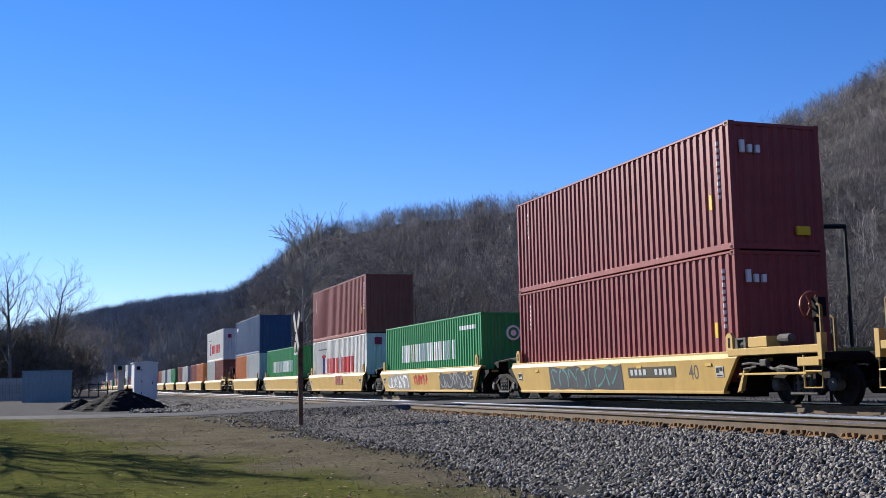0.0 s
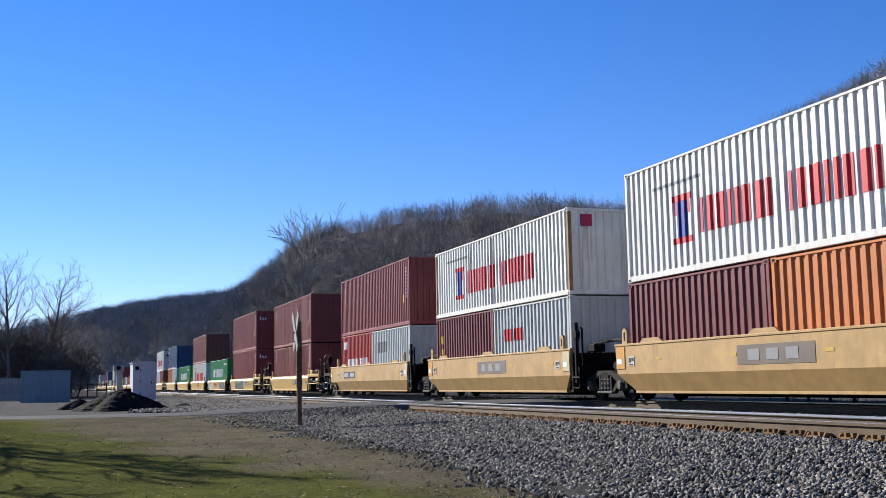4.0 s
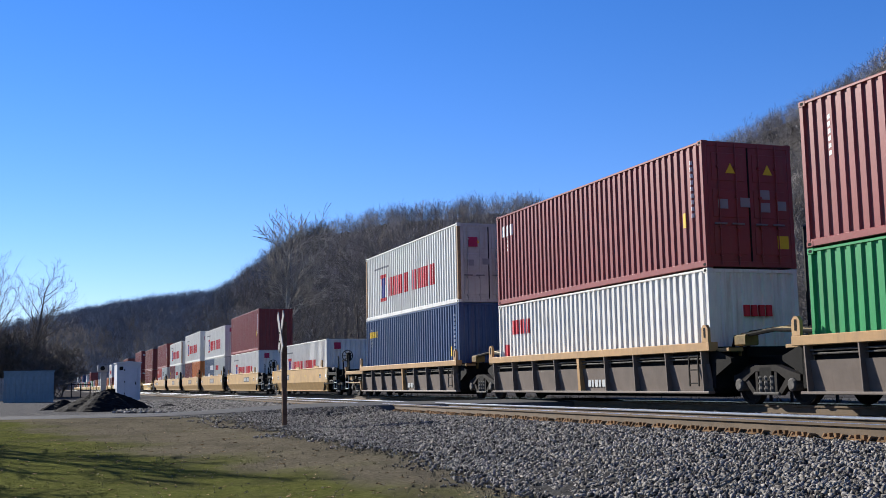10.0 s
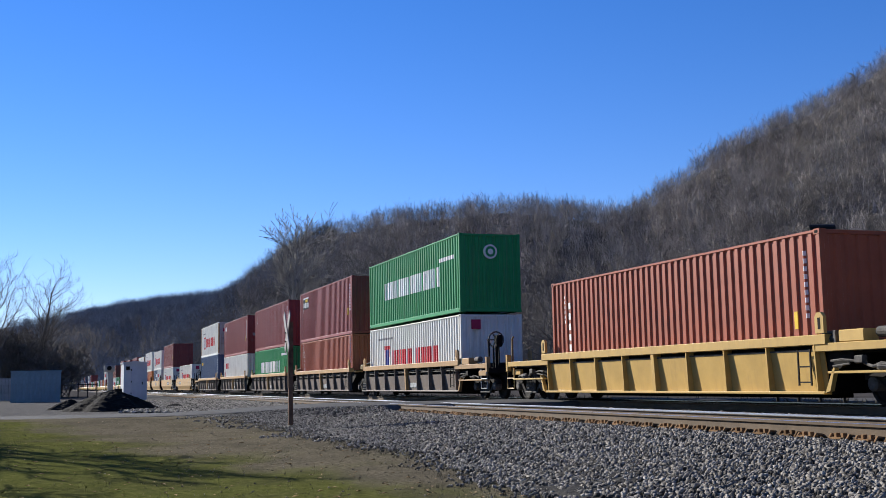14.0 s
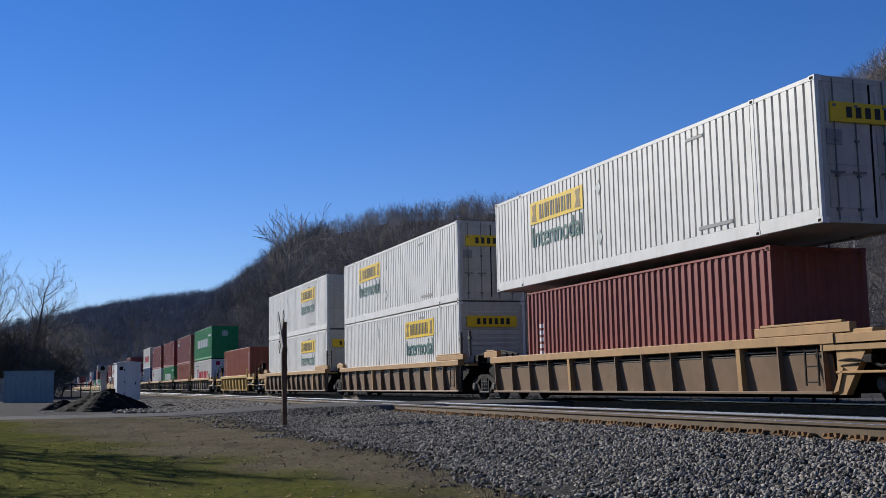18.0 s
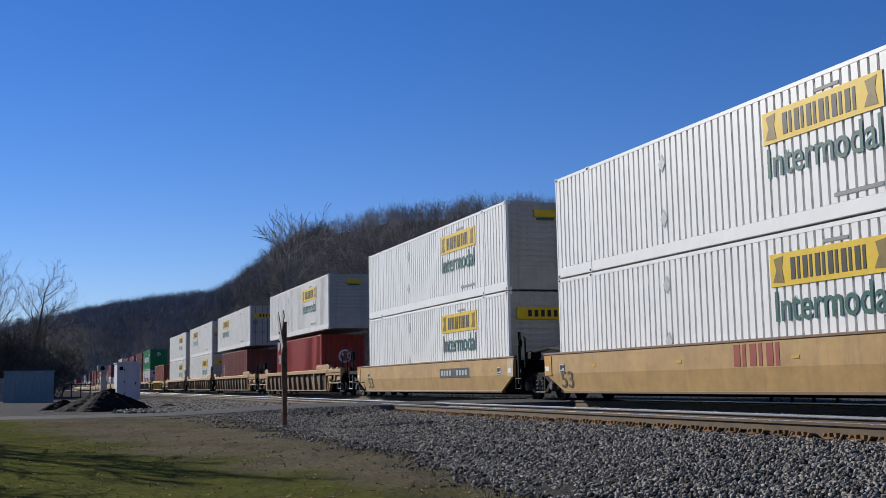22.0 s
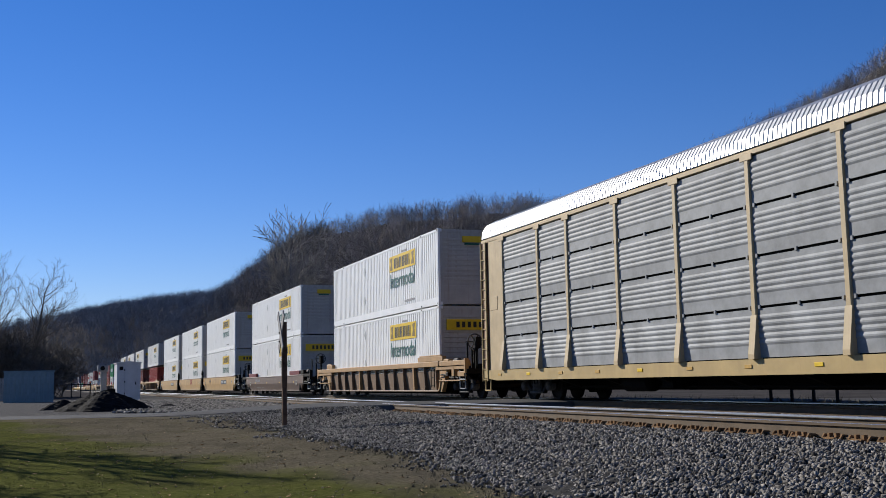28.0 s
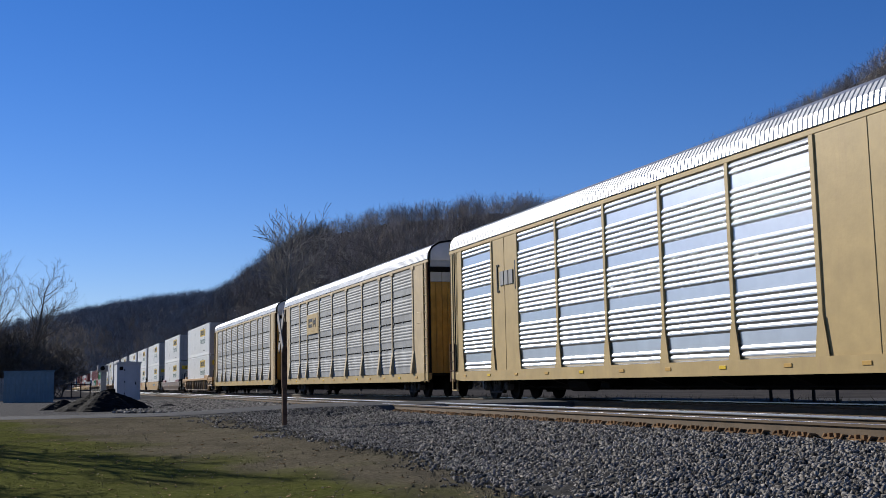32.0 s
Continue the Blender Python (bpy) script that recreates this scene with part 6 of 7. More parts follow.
BLACKSTEEL = mat("black_painted_steel", (0.02, 0.02, 0.02), 0.5, 0.3, 0.2, 4)


def build_crossbuck():
    th = tagged(new("crossbuck_sign"), "railway crossbuck on a dark weathered post seen edge-on", "road sign")
    th.matrix_basis = at(-27.2, 5.6, -0.52) @ Matrix.Rotation(radians(-3.0), 4, "Z")
    part("post", Geo().prism([(-0.07, -0.35), (0.06, -0.35), (0.06, 2.3), (0.05, 2.7), (-0.04, 2.66), (-0.06, 2.3)], 1, -0.055, 0.055), WOODPOST, th)
    part("post_sleeve", Geo().box(-0.075, 0.065, -0.065, 0.065, 1.05, 2.05, 0.02), WOODPOST, th)
    for s in (-1, 1):
        b = part("blade", Geo().box(-0.61, 0.61, -0.012, 0.012, -0.115, 0.115, 0.004), SIGNWHITE, th, "faded white sign blade")
        b.matrix_basis = at(0, -0.075 - 0.026 * (s > 0), 2.45) @ Matrix.Rotation(s * radians(48), 4, "Y")
    for z in (2.42, 2.2):
        part("bolt", Geo().lathe([(0.02, 0), (0.02, 0.03), (0.01, 0.035)], (0, -0.14, z), 1, 8), STEEL, th)


def build_cabinet():
    th = tagged(new("signal_cabinet"), "white metal railway signal cabinet with a closed door", "cabinet")
    th.location = (-78.0, 4.5, -0.35)
    part("body", Geo().box(-3.4, 0.0, 0.0, 1.55, 0.1, 2.62, 0.03), CABWHITE, th)
    part("roof", Geo().prism([(-0.08, 2.62), (1.63, 2.62), (1.63, 2.68), (0.78, 2.76), (-0.08, 2.68)], 0, -3.5, 0.1), CABWHITE, th)
    part("plinth", Geo().box(-3.3, -0.1, 0.1, 1.45, -0.1, 0.1), mat("concrete", (0.225, 0.217, 0.203), 0.9), th)
    d = part("door", Geo().box(0.003, 0.05, 0.5, 1.35, 0.25, 2.3, 0.012), CABWHITE, th)
    part("door_handle", Geo().box(0.05, 0.1, 1.2, 1.26, 1.15, 1.35, 0.008), DARK, d)
    for z in (0.5, 1.3, 2.1):
        part("hinge", Geo().box(0.05, 0.065, 0.47, 0.53, z, z + 0.12), STEEL, d)
    part("vent", Geo().box(0.003, 0.03, 0.15, 0.4, 2.15, 2.4, 0.006), DARK, th)
    m = tagged(new("signal_mast"), "pale grey signal mast with a hooded lamp", "signal")
    m.location = (-84.0, 3.9, -0.35)
    part("mast", Geo().box(-0.2, 0.2, -0.2, 0.2, 0, 2.2, 0.03), FENCE, m)
    part("lamp_head", Geo().box(-0.25, 0.25, -0.45, 0.3, 2.15, 2.6, 0.05), FENCE, m)
    part("hood", Geo().lathe([(0.16, 0), (0.17, 0.3), (0.13, 0.3)], (0.25, -0.1, 2.4), 0, 10), DARK, m)
    b = tagged(new("relay_box"), "small black relay box beside the cabinet", "box")
    b.location = (-80.0, 4.3, -0.35)
    part("body", Geo().box(-0.3, 0.3, -0.3, 0.3, 0.05, 0.85, 0.02), DARK, b)
    part("lid", Geo().box(-0.34, 0.34, -0.34, 0.34, 0.85, 0.9, 0.01), STEEL, b)


def heap(name, x, y, rx, ry, h, seed, label):
    rnd = np.random.RandomState(seed)
    n, m = 26, 44
    vs = []
    for i in range(n + 1):
        q = i / n
        for j in range(m):
            a = 2 * math.pi * j / m
            k = 1 + 0.14 * math.sin(3 * a + seed) + 0.08 * math.sin(7 * a + 2 * seed)
            zz = h * (0.45 * (1 - q) + 0.55 * (1 - q * q) ** 1.3) + rnd.uniform(-0.02, 0.025) - 0.06 * q
            vs.append((rx * q * k * math.cos(a), ry * q * k * math.sin(a), zz))
    fs = [(i * m + j, i * m + (j + 1) % m, (i + 1) * m + (j + 1) % m, (i + 1) * m + j) for i in range(n) for j in range(m)]
    ob = new(name, Geo().add(vs, fs).mesh(name, SOIL))
    ob.location = (x, y, float(ground_z(x, y)))
    return tagged(ob, label, "heap")


def build_lot():
    heap("dirt_mound", -45.0, 2.15, 1.7, 1.95, 0.8, 2, "dark mound of spoil on the gravel beyond the lane")
    heap("dirt_mound", -49.5, 0.7, 0.9, 1.0, 0.42, 5, "low dark heap beside a larger one")
    heap("dirt_mound", -48, 4.9, 1.2, 0.7, 0.16, 8, "flat dark patch of spoil")
    th = tagged(new("storage_container"), "faded blue corrugated steel storage box", "container")
    th.location = (-80.0, -2.75, -0.36)
    g = Geo()
    for i in range(8):
        put("rib", shared(("shed_rib",), lambda g: g.box(0.0, 0.035, 0, 0.22, 0.12, 2.1, 0.01), SHEDBLUE), th, at(0, 0.18 + i * 0.36))
    part("body", Geo().box(-2.4, 0.002, 0.0, 3.2, 0.0, 2.16, 0.02), SHEDBLUE, th)
    part("roof", Geo().box(-2.45, 0.06, -0.05, 3.25, 2.16, 2.24, 0.02), SHEDBLUE, th)
    for y in (0.0, 3.14):
        part("corner_post", Geo().box(0.0, 0.06, y, y + 0.06, 0.0, 2.16), SHEDBLUE, th)
    f = tagged(new("board_fence"), "pale weathered board fence behind the lot", "fence")
    f.location = (-96.0, -8.4, -0.36)
    for i in range(22):
        b = put("board", shared(("fence_board",), lambda g: g.box(0, 0.03, 0, 0.24, 0.05, 1.9, 0.004), FENCE), f, at(0, i * 0.26))
    for z in (0.5, 1.5):
        part("fence_rail", Geo().box(-0.06, 0.0, 0, 5.7, z, z + 0.09), FENCE, f)
    # low dark railing at the end of the lot
    r = tagged(new("guard_railing"), "low dark steel railing beside the tracks", "railing")
    r.location = (-110.0, 2.2, -0.36)
    for y in (0, 0.85, 1.7):
        part("post", Geo().tube([(0, y, 0), (0, y, 1.5)], 0.06, 6), BLACKSTEEL, r)
    for z in (0.75, 1.35):
        part("rail", Geo().tube([(0, -0.1, z), (0, 1.8, z)], 0.045, 6), BLACKSTEEL, r)


def build_frames():
    # dark tubular frames that stand behind the tracks
    for a, b, y, top in ((36.5, 37.5, 19.6, 4.47), (38.53, 39.63, 19.6, 4.62)):
        th = tagged(new("pipe_frame"), "tall black steel pipe frame behind the tracks", "frame")
        mid = 0.5 * (a + b)
        x = -y / math.tan(radians(mid))
        th.location = (x, y, -0.8)
        w = 0.5 * y / math.sin(radians(mid)) * radians(b - a)
        d = Vector((math.sin(radians(mid)), math.cos(radians(mid)), 0))
        p, q = -d * w, d * w
        part("upright", Geo().tube([(*p[:2], 0), (*p[:2], top + 0.8)], 0.05, 8), BLACKSTEEL, th)
        part("upright", Geo().tube([(*q[:2], 0), (*q[:2], top + 0.78)], 0.05, 8), BLACKSTEEL, th)
        part("crossbar", Geo().tube([(*(p * 1.1)[:2], top + 0.8), (*(q * 1.1)[:2], top + 0.76)], 0.07, 8), BLACKSTEEL, th)


build_crossbuck()
build_cabinet()
build_lot()
build_frames()

# ---- liveries ----


def red_letters(z0=0.74, x0=2.3, h=0.82):
    return [patch(x0, x0 + 0.85, z0 - 0.15, z0, M_RED, "emblem"), patch(x0, x0 + 0.85, z0 + h + 0.06, z0 + h + 0.22, M_RED, "emblem"), patch(x0 + 0.22, x0 + 0.63, z0, z0 + h + 0.06, M_BLUE, "emblem"),
            patch(x0 + 0.06, x0 + 0.22, z0 + 0.55, z0 + h + 0.06, M_RED, "emblem"), patch(x0 + 0.63, x0 + 0.79, z0 + 0.55, z0 + h + 0.06, M_RED, "emblem"),
            bars(8, x0 + 1.2, z0, h, 0.72, M_RED, gap_at=(4,)), end_patch(-0.8, -0.45, 2.05, 2.4, M_MAG, "emblem"), patch(1.4, 3.6, z0 + h + 0.5, z0 + h + 0.58, M_GREY, "small_writing")]


def block_letters(z0=1.0, x0=2.5, h=0.74, pitch=0.765, zd=1.85):
    return [bars(9, x0, z0, h, pitch, M_WHITE, ink=0.9), disc(0.0, zd, 0.27, M_WHITE), disc(0.0, zd, 0.2, GREEN, 0.054), disc(0.0, zd, 0.11, M_WHITE, 0.058), patch(-2.3, -0.6, 2.05, 2.2, M_WHITE, "small_writing"),
            column(-0.45, 1.0, 1.7, 4, M_YEL, 0.08)]


def disc(y, z, r, material, out=0.05):
    """A round emblem on the trailing end."""
    def add(th, L, H, fn, brk):
        part("emblem", Geo().lathe([(r, 0), (r, out + 0.02)], (L - 0.02, y, z), 0, 24), material, th)
    return add


def side_codes(m=None):
    return [column(-0.55, 1.2, 2.6, 9, m or M_WHITE, 0.06), column(0.75, 1.7, 2.55, 6, m or M_WHITE, 0.12), patch(-0.95, -0.8, 1.0, 1.35, M_YEL, "warning_label")]


def yellow_panel(x0=9.9, big_end=False, small_end=True):
    def panel(th, L, H, fn, brk):
        y = -WIDE
        pn = put("sign_panel", shared(("sign_panel",), lambda g: g.box(0, 3.5, y - 0.012, y + 0.0, 1.83, 2.5), M_YEL), th, at(x0), "yellow company panel")
        for i in range(6):
            put("letter_bar", shared(("sign_bar",), lambda g: [g.box(0, 0.14, y - 0.018, y - 0.012, 1.94, 2.38), g.box(0.2, 0.28, y - 0.018, y - 0.012, 1.94, 2.38)], M_BLACK), pn, at(0.66 + i * 0.37))
        for k in (0.08, 3.0):
            put("scroll", shared(("sign_scroll",), lambda g: g.prism([(0, 1.92), (0.36, 1.9), (0.3, 2.2), (0.36, 2.44), (0.05, 2.4), (0.12, 2.15)], 1, y - 0.017, y - 0.012), SCROLL), pn, at(k))
        put("word", word_mesh("Intermodal", 0.62, 3.3), th, at(x0 + 0.1, y - 0.012, 1.12), "dark green painted word")
        for z in (1.0, 2.35):
            put("placard", shared(("placard",), lambda g: g.prism([(-0.16, 0), (0, -0.22), (0.16, 0), (0, 0.22)], 1, y - 0.008, y), GREYWHITE), th, at(5.9 if x0 > 7 else 7.2, 0, z - 0.1))
        put("small_writing", shared(("small_writing",), lambda g: g.box(0, 1.3, y - 0.006, y, 0.42, 0.5), M_GREY), th, at(L - 4.2))
        put("small_writing", shared(("small_writing2",), lambda g: g.box(0, 0.7, y - 0.006, y, 2.55, 2.62), M_GREY), th, at(L - 4.6))
    adds = [panel]
    if big_end:
        adds += [end_patch(-1.0, 0.95, 2.0, 2.4, M_YEL, "sign_panel")] + [end_bar(-0.62 + i * 0.23, 0.13, 2.09, 2.31, M_BLACK) for i in range(6)]
    elif small_end:
        adds += [end_patch(-0.3, 0.5, 2.42, 2.66, M_YEL, "sign_panel"), end_bar(-0.2, 0.6, 2.32, 2.38, M_GREEN)]
    return adds


def end_bar(y, w, z0, z1, material):
    def add(th, L, H, fn, brk):
        put("letter_bar", shared(("end_bar", w, z0, z1), lambda g: g.box(-0.02, 0.058, 0, w, z0, z1), material), th, at(L, y))
    return add


SCROLL = mat("scroll_marking", (0.172, 0.117, 0.0234), 0.5, 0, 0.2)
WORDS = {}


def word_mesh(word, height, width, material=None):
    k = (word, height, width)
    if k not in WORDS:
        WORDS[k] = text_geo(word, height, width, 0, 0, 0).mesh("word", material or M_GREEN)
    return WORDS[k]


def text_geo(word, height, width, x, z, y):
    """A word as a flat mesh facing -y, fitted to a width and cap height."""
    cu = bpy.data.curves.new("word", "FONT")
    cu.body, cu.size, cu.extrude, cu.offset = word, 1.0, 0.0, 0.01
    ob = bpy.data.objects.new("word", cu)
    me = bpy.data.meshes.new_from_object(ob)
    pts = [v.co.copy() for v in me.vertices]
    fs = [tuple(p.vertices) for p in me.polygons]
    lo, hi = min(p.x for p in pts), max(p.x for p in pts)
    bo, up = min(p.y for p in pts), max(p.y for p in pts)
    g = Geo().add([(x + (p.x - lo) / (hi - lo) * width, y, z + (p.y - bo) / (up - bo) * height) for p in pts], fs)
    bpy.data.objects.remove(ob)
    bpy.data.curves.remove(cu)
    bpy.data.meshes.remove(me)
    return g


def number_plate(car, x, w, z, h, n, y, plate=None, ink=None, lean=0.0):
    """A dark plate with pale bars in place of a car number."""
    pl = put("number_plate", shared(("number_plate", w, h), lambda g: g.box(0, w, -0.006, 0.0, 0, h), plate or M_BLACK), car, at(x, -y, z) @ Matrix.Rotation(lean, 4, "X"))
    gap = 1.6 if n > 5 else 0.0
    st = w / (n + 1 + gap)
    for i in range(n):
        put("number_bar", shared(("number_bar", st, h), lambda g: g.box(0, st * 0.62, -0.012, -0.006, h * 0.22, h * 0.78), ink or GREYWHITE), pl, at(st * (i + 0.6 + (gap if i > 3 else 0))))


def size_mark(car, word, x, z, h, y, material):
    put("size_mark", shared_word(word, h, h * 1.15, material), car, at(x, -y, z))


def shared_word(word, h, w, material):
    k = ("word", word, h, material.name)
    if k not in SHARED:
        SHARED[k] = text_geo(word, h, w, 0, 0, 0).mesh("word", material)
    return SHARED[k]


M_SLATE = mat("slate_spray_paint", (0.035, 0.04, 0.05), 0.6, 0, 0.25, 2)
M_BRICK = mat("faded_red_marking", (0.26, 0.045, 0.035), 0.6, 0, 0.15)
M_PALETAN = mat("pale_tan_panel_paint", (0.5, 0.4, 0.24), 0.5, 0, 0.15, 3, 0, 10, 0.4)
M_ORANGE = mat("orange_panel_paint", (0.5, 0.26, 0.05), 0.5, 0, 0.12, 3, 0, 10, 0.3)


def graffiti(car, x0, x1, z0, z1, y, ground_mat, line_mat, seed):
    """A sprayed block with a ragged outline and unreadable looping strokes over it."""
    rnd = random.Random(seed)
    n = 14
    top = [(x0 + (x1 - x0) * i / n + rnd.uniform(-0.05, 0.05), z1 - rnd.uniform(0, 0.12)) for i in range(n + 1)]
    low = [(x0 + (x1 - x0) * i / n + rnd.uniform(-0.08, 0.08), z0 + rnd.uniform(0, 0.06)) for i in range(n + 1)]
    face = lambda z: -y + 0.07 * max(0.0, 1.0 - z) / 0.74
    vs = [(x, face(z), z) for a, b in zip(top, low) for x, z in (a, b)]
    blk = car if ground_mat is None else part("spray_block", Geo().add(vs, [(2 * i, 2 * i + 1, 2 * i + 3, 2 * i + 2) for i in range(n)]), ground_mat, car)
    for k in range(11):
        cx = x0 + 0.35 + (x1 - x0 - 0.7) * k / 10
        ph, r = rnd.uniform(0, 6.28), rnd.uniform(0.12, 0.24)
        pts = [(cx + r * math.sin(ph + 0.5 * i) + 0.05 * i - 0.2, (z0 + z1) / 2 + (z1 - z0) * 0.36 * math.cos(ph * 1.7 + 0.42 * i)) for i in range(9)]
        g = Geo()
        for (ax, az), (bx, bz) in zip(pts, pts[1:]):
            ln = math.hypot(bx - ax, bz - az) + 1e-6
            w = rnd.uniform(0.018, 0.038)
            px, pz = -(bz - az) / ln * w, (bx - ax) / ln * w
            g.add([(x, face(z) - 0.003, z) for x, z in ((ax + px, az + pz), (ax - px, az - pz), (bx - px, bz - pz), (bx + px, bz + pz))], [(0, 1, 2, 3)])
        part("spray_stroke", g, line_mat, blk)


def spray(car, x0, x1, z0, z1, y, material, seed, slope=0.0):
    """Sprayed lettering that nobody can read: a row of slanted bars and loops."""
    rnd = random.Random(seed)
    x = x0
    while x < x1:
        w = rnd.uniform(0.18, 0.4)
        k = rnd.uniform(-0.12, 0.12)
        a, b = z0 + rnd.uniform(0, 0.08), z1 - rnd.uniform(0, 0.1)
        g = Geo().add([(x, -y, a), (x + w * 0.45, -y, a), (x + w * 0.45 + k, -y + slope, b), (x + k, -y + slope, b)], [(0, 1, 2, 3)])
        if rnd.random() < 0.6:
            m = (a + b) / 2 + rnd.uniform(-0.1, 0.1)
            u = (m - a) / (b - a) * slope
            g.add([(x, -y + u - 0.001, m), (x + w, -y + u - 0.001, m + 0.05), (x + w, -y + u - 0.001, m + 0.13), (x, -y + u - 0.001, m + 0.08)], [(0, 1, 2, 3)])
        part("spray_mark", g, material, car)
        x += w + 0.04


L40, L20, L53 = 12.19, 6.06, 16.15
HC, STD = 2.93, 2.6


def box40(s, z, c, label, end="front", marks=(), H=HC, em=None, pm=None):
    return load(container("shipping_container", L40, H, c, label, end, "iso", marks, em, pm), s, z)


def two20(s, z, c1, l1, c2, l2, m1=(), m2=()):
    load(container("shipping_container", L20, STD, c1, l1, "front", "iso", m1), s, z)
    load(container("shipping_container", L20, STD, c2, l2, "front", "iso", m2), s + L40 - L20, z)


def box53(s, z, label="long white domestic container with a yellow company panel", x0=9.9, end="ribbed", big=None, c=None):
    big = big if big is not None else z < 1 or end == "doors"
    # End walls get white darkened for their shade as well as dirt.
    return load(container("domestic_container", L53, 2.93, c or CLEAN, label, end, "long", yellow_panel(x0, big), DIRTYSHADEWHITE), s, z)


FL = 0.46


def consist():
    red, white = "maroon corrugated shipping container", "white corrugated shipping container"
    # far leading part, already long past
    k = -120.5 - L40
    pairs = ((BROWN, VIVID), (BROWN, GREYWHITE), (GREYWHITE, GREEN), (ORANGE, GREYWHITE))
    i = 0
    NEAR_CARS["on"] = False
    while k > -470:
        well_car("well_car", k, L40, "yellow", "yellow well car loaded with short containers", i == 16, False)
        a, b = pairs[i % 4]
        two20(k, FL, a, "short corrugated container in a well", b, "short corrugated container in a well")
        if i in (7, 9, 12, 13, 17):
            box40(k, FL + STD, (RED, WHITE, BLUE, BROWN, GREYWHITE)[(7, 9, 12, 13, 17).index(i)], "corrugated container stacked on two short ones")
        k -= 15.7 if i not in (3, 8, 13) else 19.8
        i += 1
    NEAR_CARS["on"] = True
    u = "yellow well car with a drawn-in lower side"
    well_car("well_car", -117.0, L40, "yellow", u, False, True)
    two20(-117.0, FL, GREYWHITE, "short grey container in a well", BROWN, "short brown container in a well")
    box40(-117.0, FL + STD, WHITE, white + " with red lettering", "front", red_letters())
    S0 = (-96.8, -81.1, -65.4, -49.7, -34.0)
    for q, s in enumerate(S0):
        well_car("well_car", s, L40, "yellow", u + (" and sprayed lettering" if q > 1 else ""), q == 0, q == 4, None, (None, None, "red", "grey_spray", "40 teal plate")[q])
    two20(S0[0], FL, VIVID, "short orange container in a well", GREYWHITE, "short grey-white container in a well")
    box40(S0[0], FL + STD, BLUE, "navy blue corrugated container stacked on two short ones", "front", [patch(0.5, 1.3, 2.1, 2.4, M_WHITE)])
    box40(S0[1], FL, GREEN, "green container with white block lettering", "front", block_letters(), STD)
    box40(S0[2], FL, WHITE, white + " with red lettering", "front", red_letters(), STD)
    box40(S0[2], FL + STD + 0.02, BROWN, "red-brown corrugated container stacked on a white one", "front", side_codes())
    box40(S0[3], FL, GREEN, "green container with white block lettering", "front", block_letters(), STD)
    end_letters = side_codes() + [*[end_bar(-0.95 + i * 0.2, 0.1, 2.2, 2.48 - 0.1 * (i > 0), M_WHITE) for i in range(3)], end_patch(0.45, 0.8, 0.35, 0.55, M_YEL, "warning_label")]
    box40(S0[4], FL + 0.02, RED, red + " in a yellow well", "front", end_letters)
    box40(S0[4], FL + 2.96, RED, red + " stacked on another", "front", end_letters)
    # single car
    well_car("well_car", -14.2, L40, "yellow", "yellow well car with sprayed red lettering", True, True, None, "40 plate")
    two20(-14.2, FL, BROWN, "short brown corrugated container in a well", BROWN, "short brown corrugated container in a well", side_codes(), side_codes())
    box40(-14.2, FL + STD + 0.06, BROWN, "red-brown container stacked on two short ones", "front", side_codes())
    # five-unit tan set
    S1 = (5.6, 21.35, 37.05, 52.8, 68.5)
    for q, s in enumerate(S1):
        well_car("well_car", s, L40, "tan", "faded tan plate-sided well car", q == 0, q == 4, None, ("front_plate", "mid_plate", "mid_plate", "mid_plate", "plate")[q])
    two20(S1[0], FL, BRIGHT, "short red container with white lettering", GREYWHITE, "short white container in a tan well", [bars(7, 1.0, 0.75, 0.65, 0.62, M_WHITE), patch(0.5, 1.2, 1.9, 2.3, M_WHITE)], [patch(0.9, 2.5, 1.55, 2.05, M_GREY)])
    box40(S1[0], FL + STD + 0.02, RED, red + " stacked on a red and a white one", "front", side_codes())
    two20(S1[1], FL, REDDARK, "short maroon container in a tan well", GREYWHITE, "short white container with red lettering", [column(0.5, 0.6, 2.1, 3, M_YEL, 0.3)], [bars(4, 0.9, 1.45, 0.4, 0.42, M_RED)])
    box40(S1[1], FL + STD + 0.02, WHITERUST, "rust-streaked white container with red lettering", "front", red_letters() + [patch(5.98, 6.12, 0.16, 2.48, RUSTBROWN, "rust_streak"), patch(7.3, 7.38, 0.9, 2.48, RUSTBROWN, "rust_streak"), patch(3.9, 3.95, 1.5, 2.48, RUSTBROWN, "rust_streak"), patch(0.14, 0.22, 0.2, 2.4, RUSTBROWN, "rust_streak")], STD, None, RUSTPOST)
    two20(S1[2], FL, REDDARK, "short maroon container in a tan well", VIVID, "short orange container in a tan well")
    box40(S1[2], FL + STD + 0.02, WHITE, white + " with red lettering", "front", red_letters(0.88), 2.9)
    two20(S1[3], FL, GREYBLUE, "short slate blue container with a white emblem", GREYWHITE, "short grey-white container with red lettering", [patch(3.6, 5.4, 1.6, 2.0, M_WHITE), patch(2.2, 3.4, 0.7, 1.3, M_WHITE)], [bars(4, 0.9, 1.55, 0.4, 0.42, M_RED)])
    box40(S1[3], FL + STD + 0.02, WHITE, white + " with red lettering", "front", red_letters(), 2.62)
    box40(S1[4], FL, WHITE, white + " with red lettering", "front", red_letters(), STD)
    box40(S1[4], FL + STD + 0.02, RED, red + " stacked on a white one", "front", side_codes())
    # single low white container
    well_car("well_car", 88.5, L40, "tan", "tan yellow well car carrying one container", True, True, None, "40 front_plate")
    box40(88.5, FL - 0.05, WHITE, white + " with red lettering", "front", red_letters(), STD)
    # five-unit set with outside posts
    S2 = (108.5, 124.4, 140.05, 155.85, 171.3)
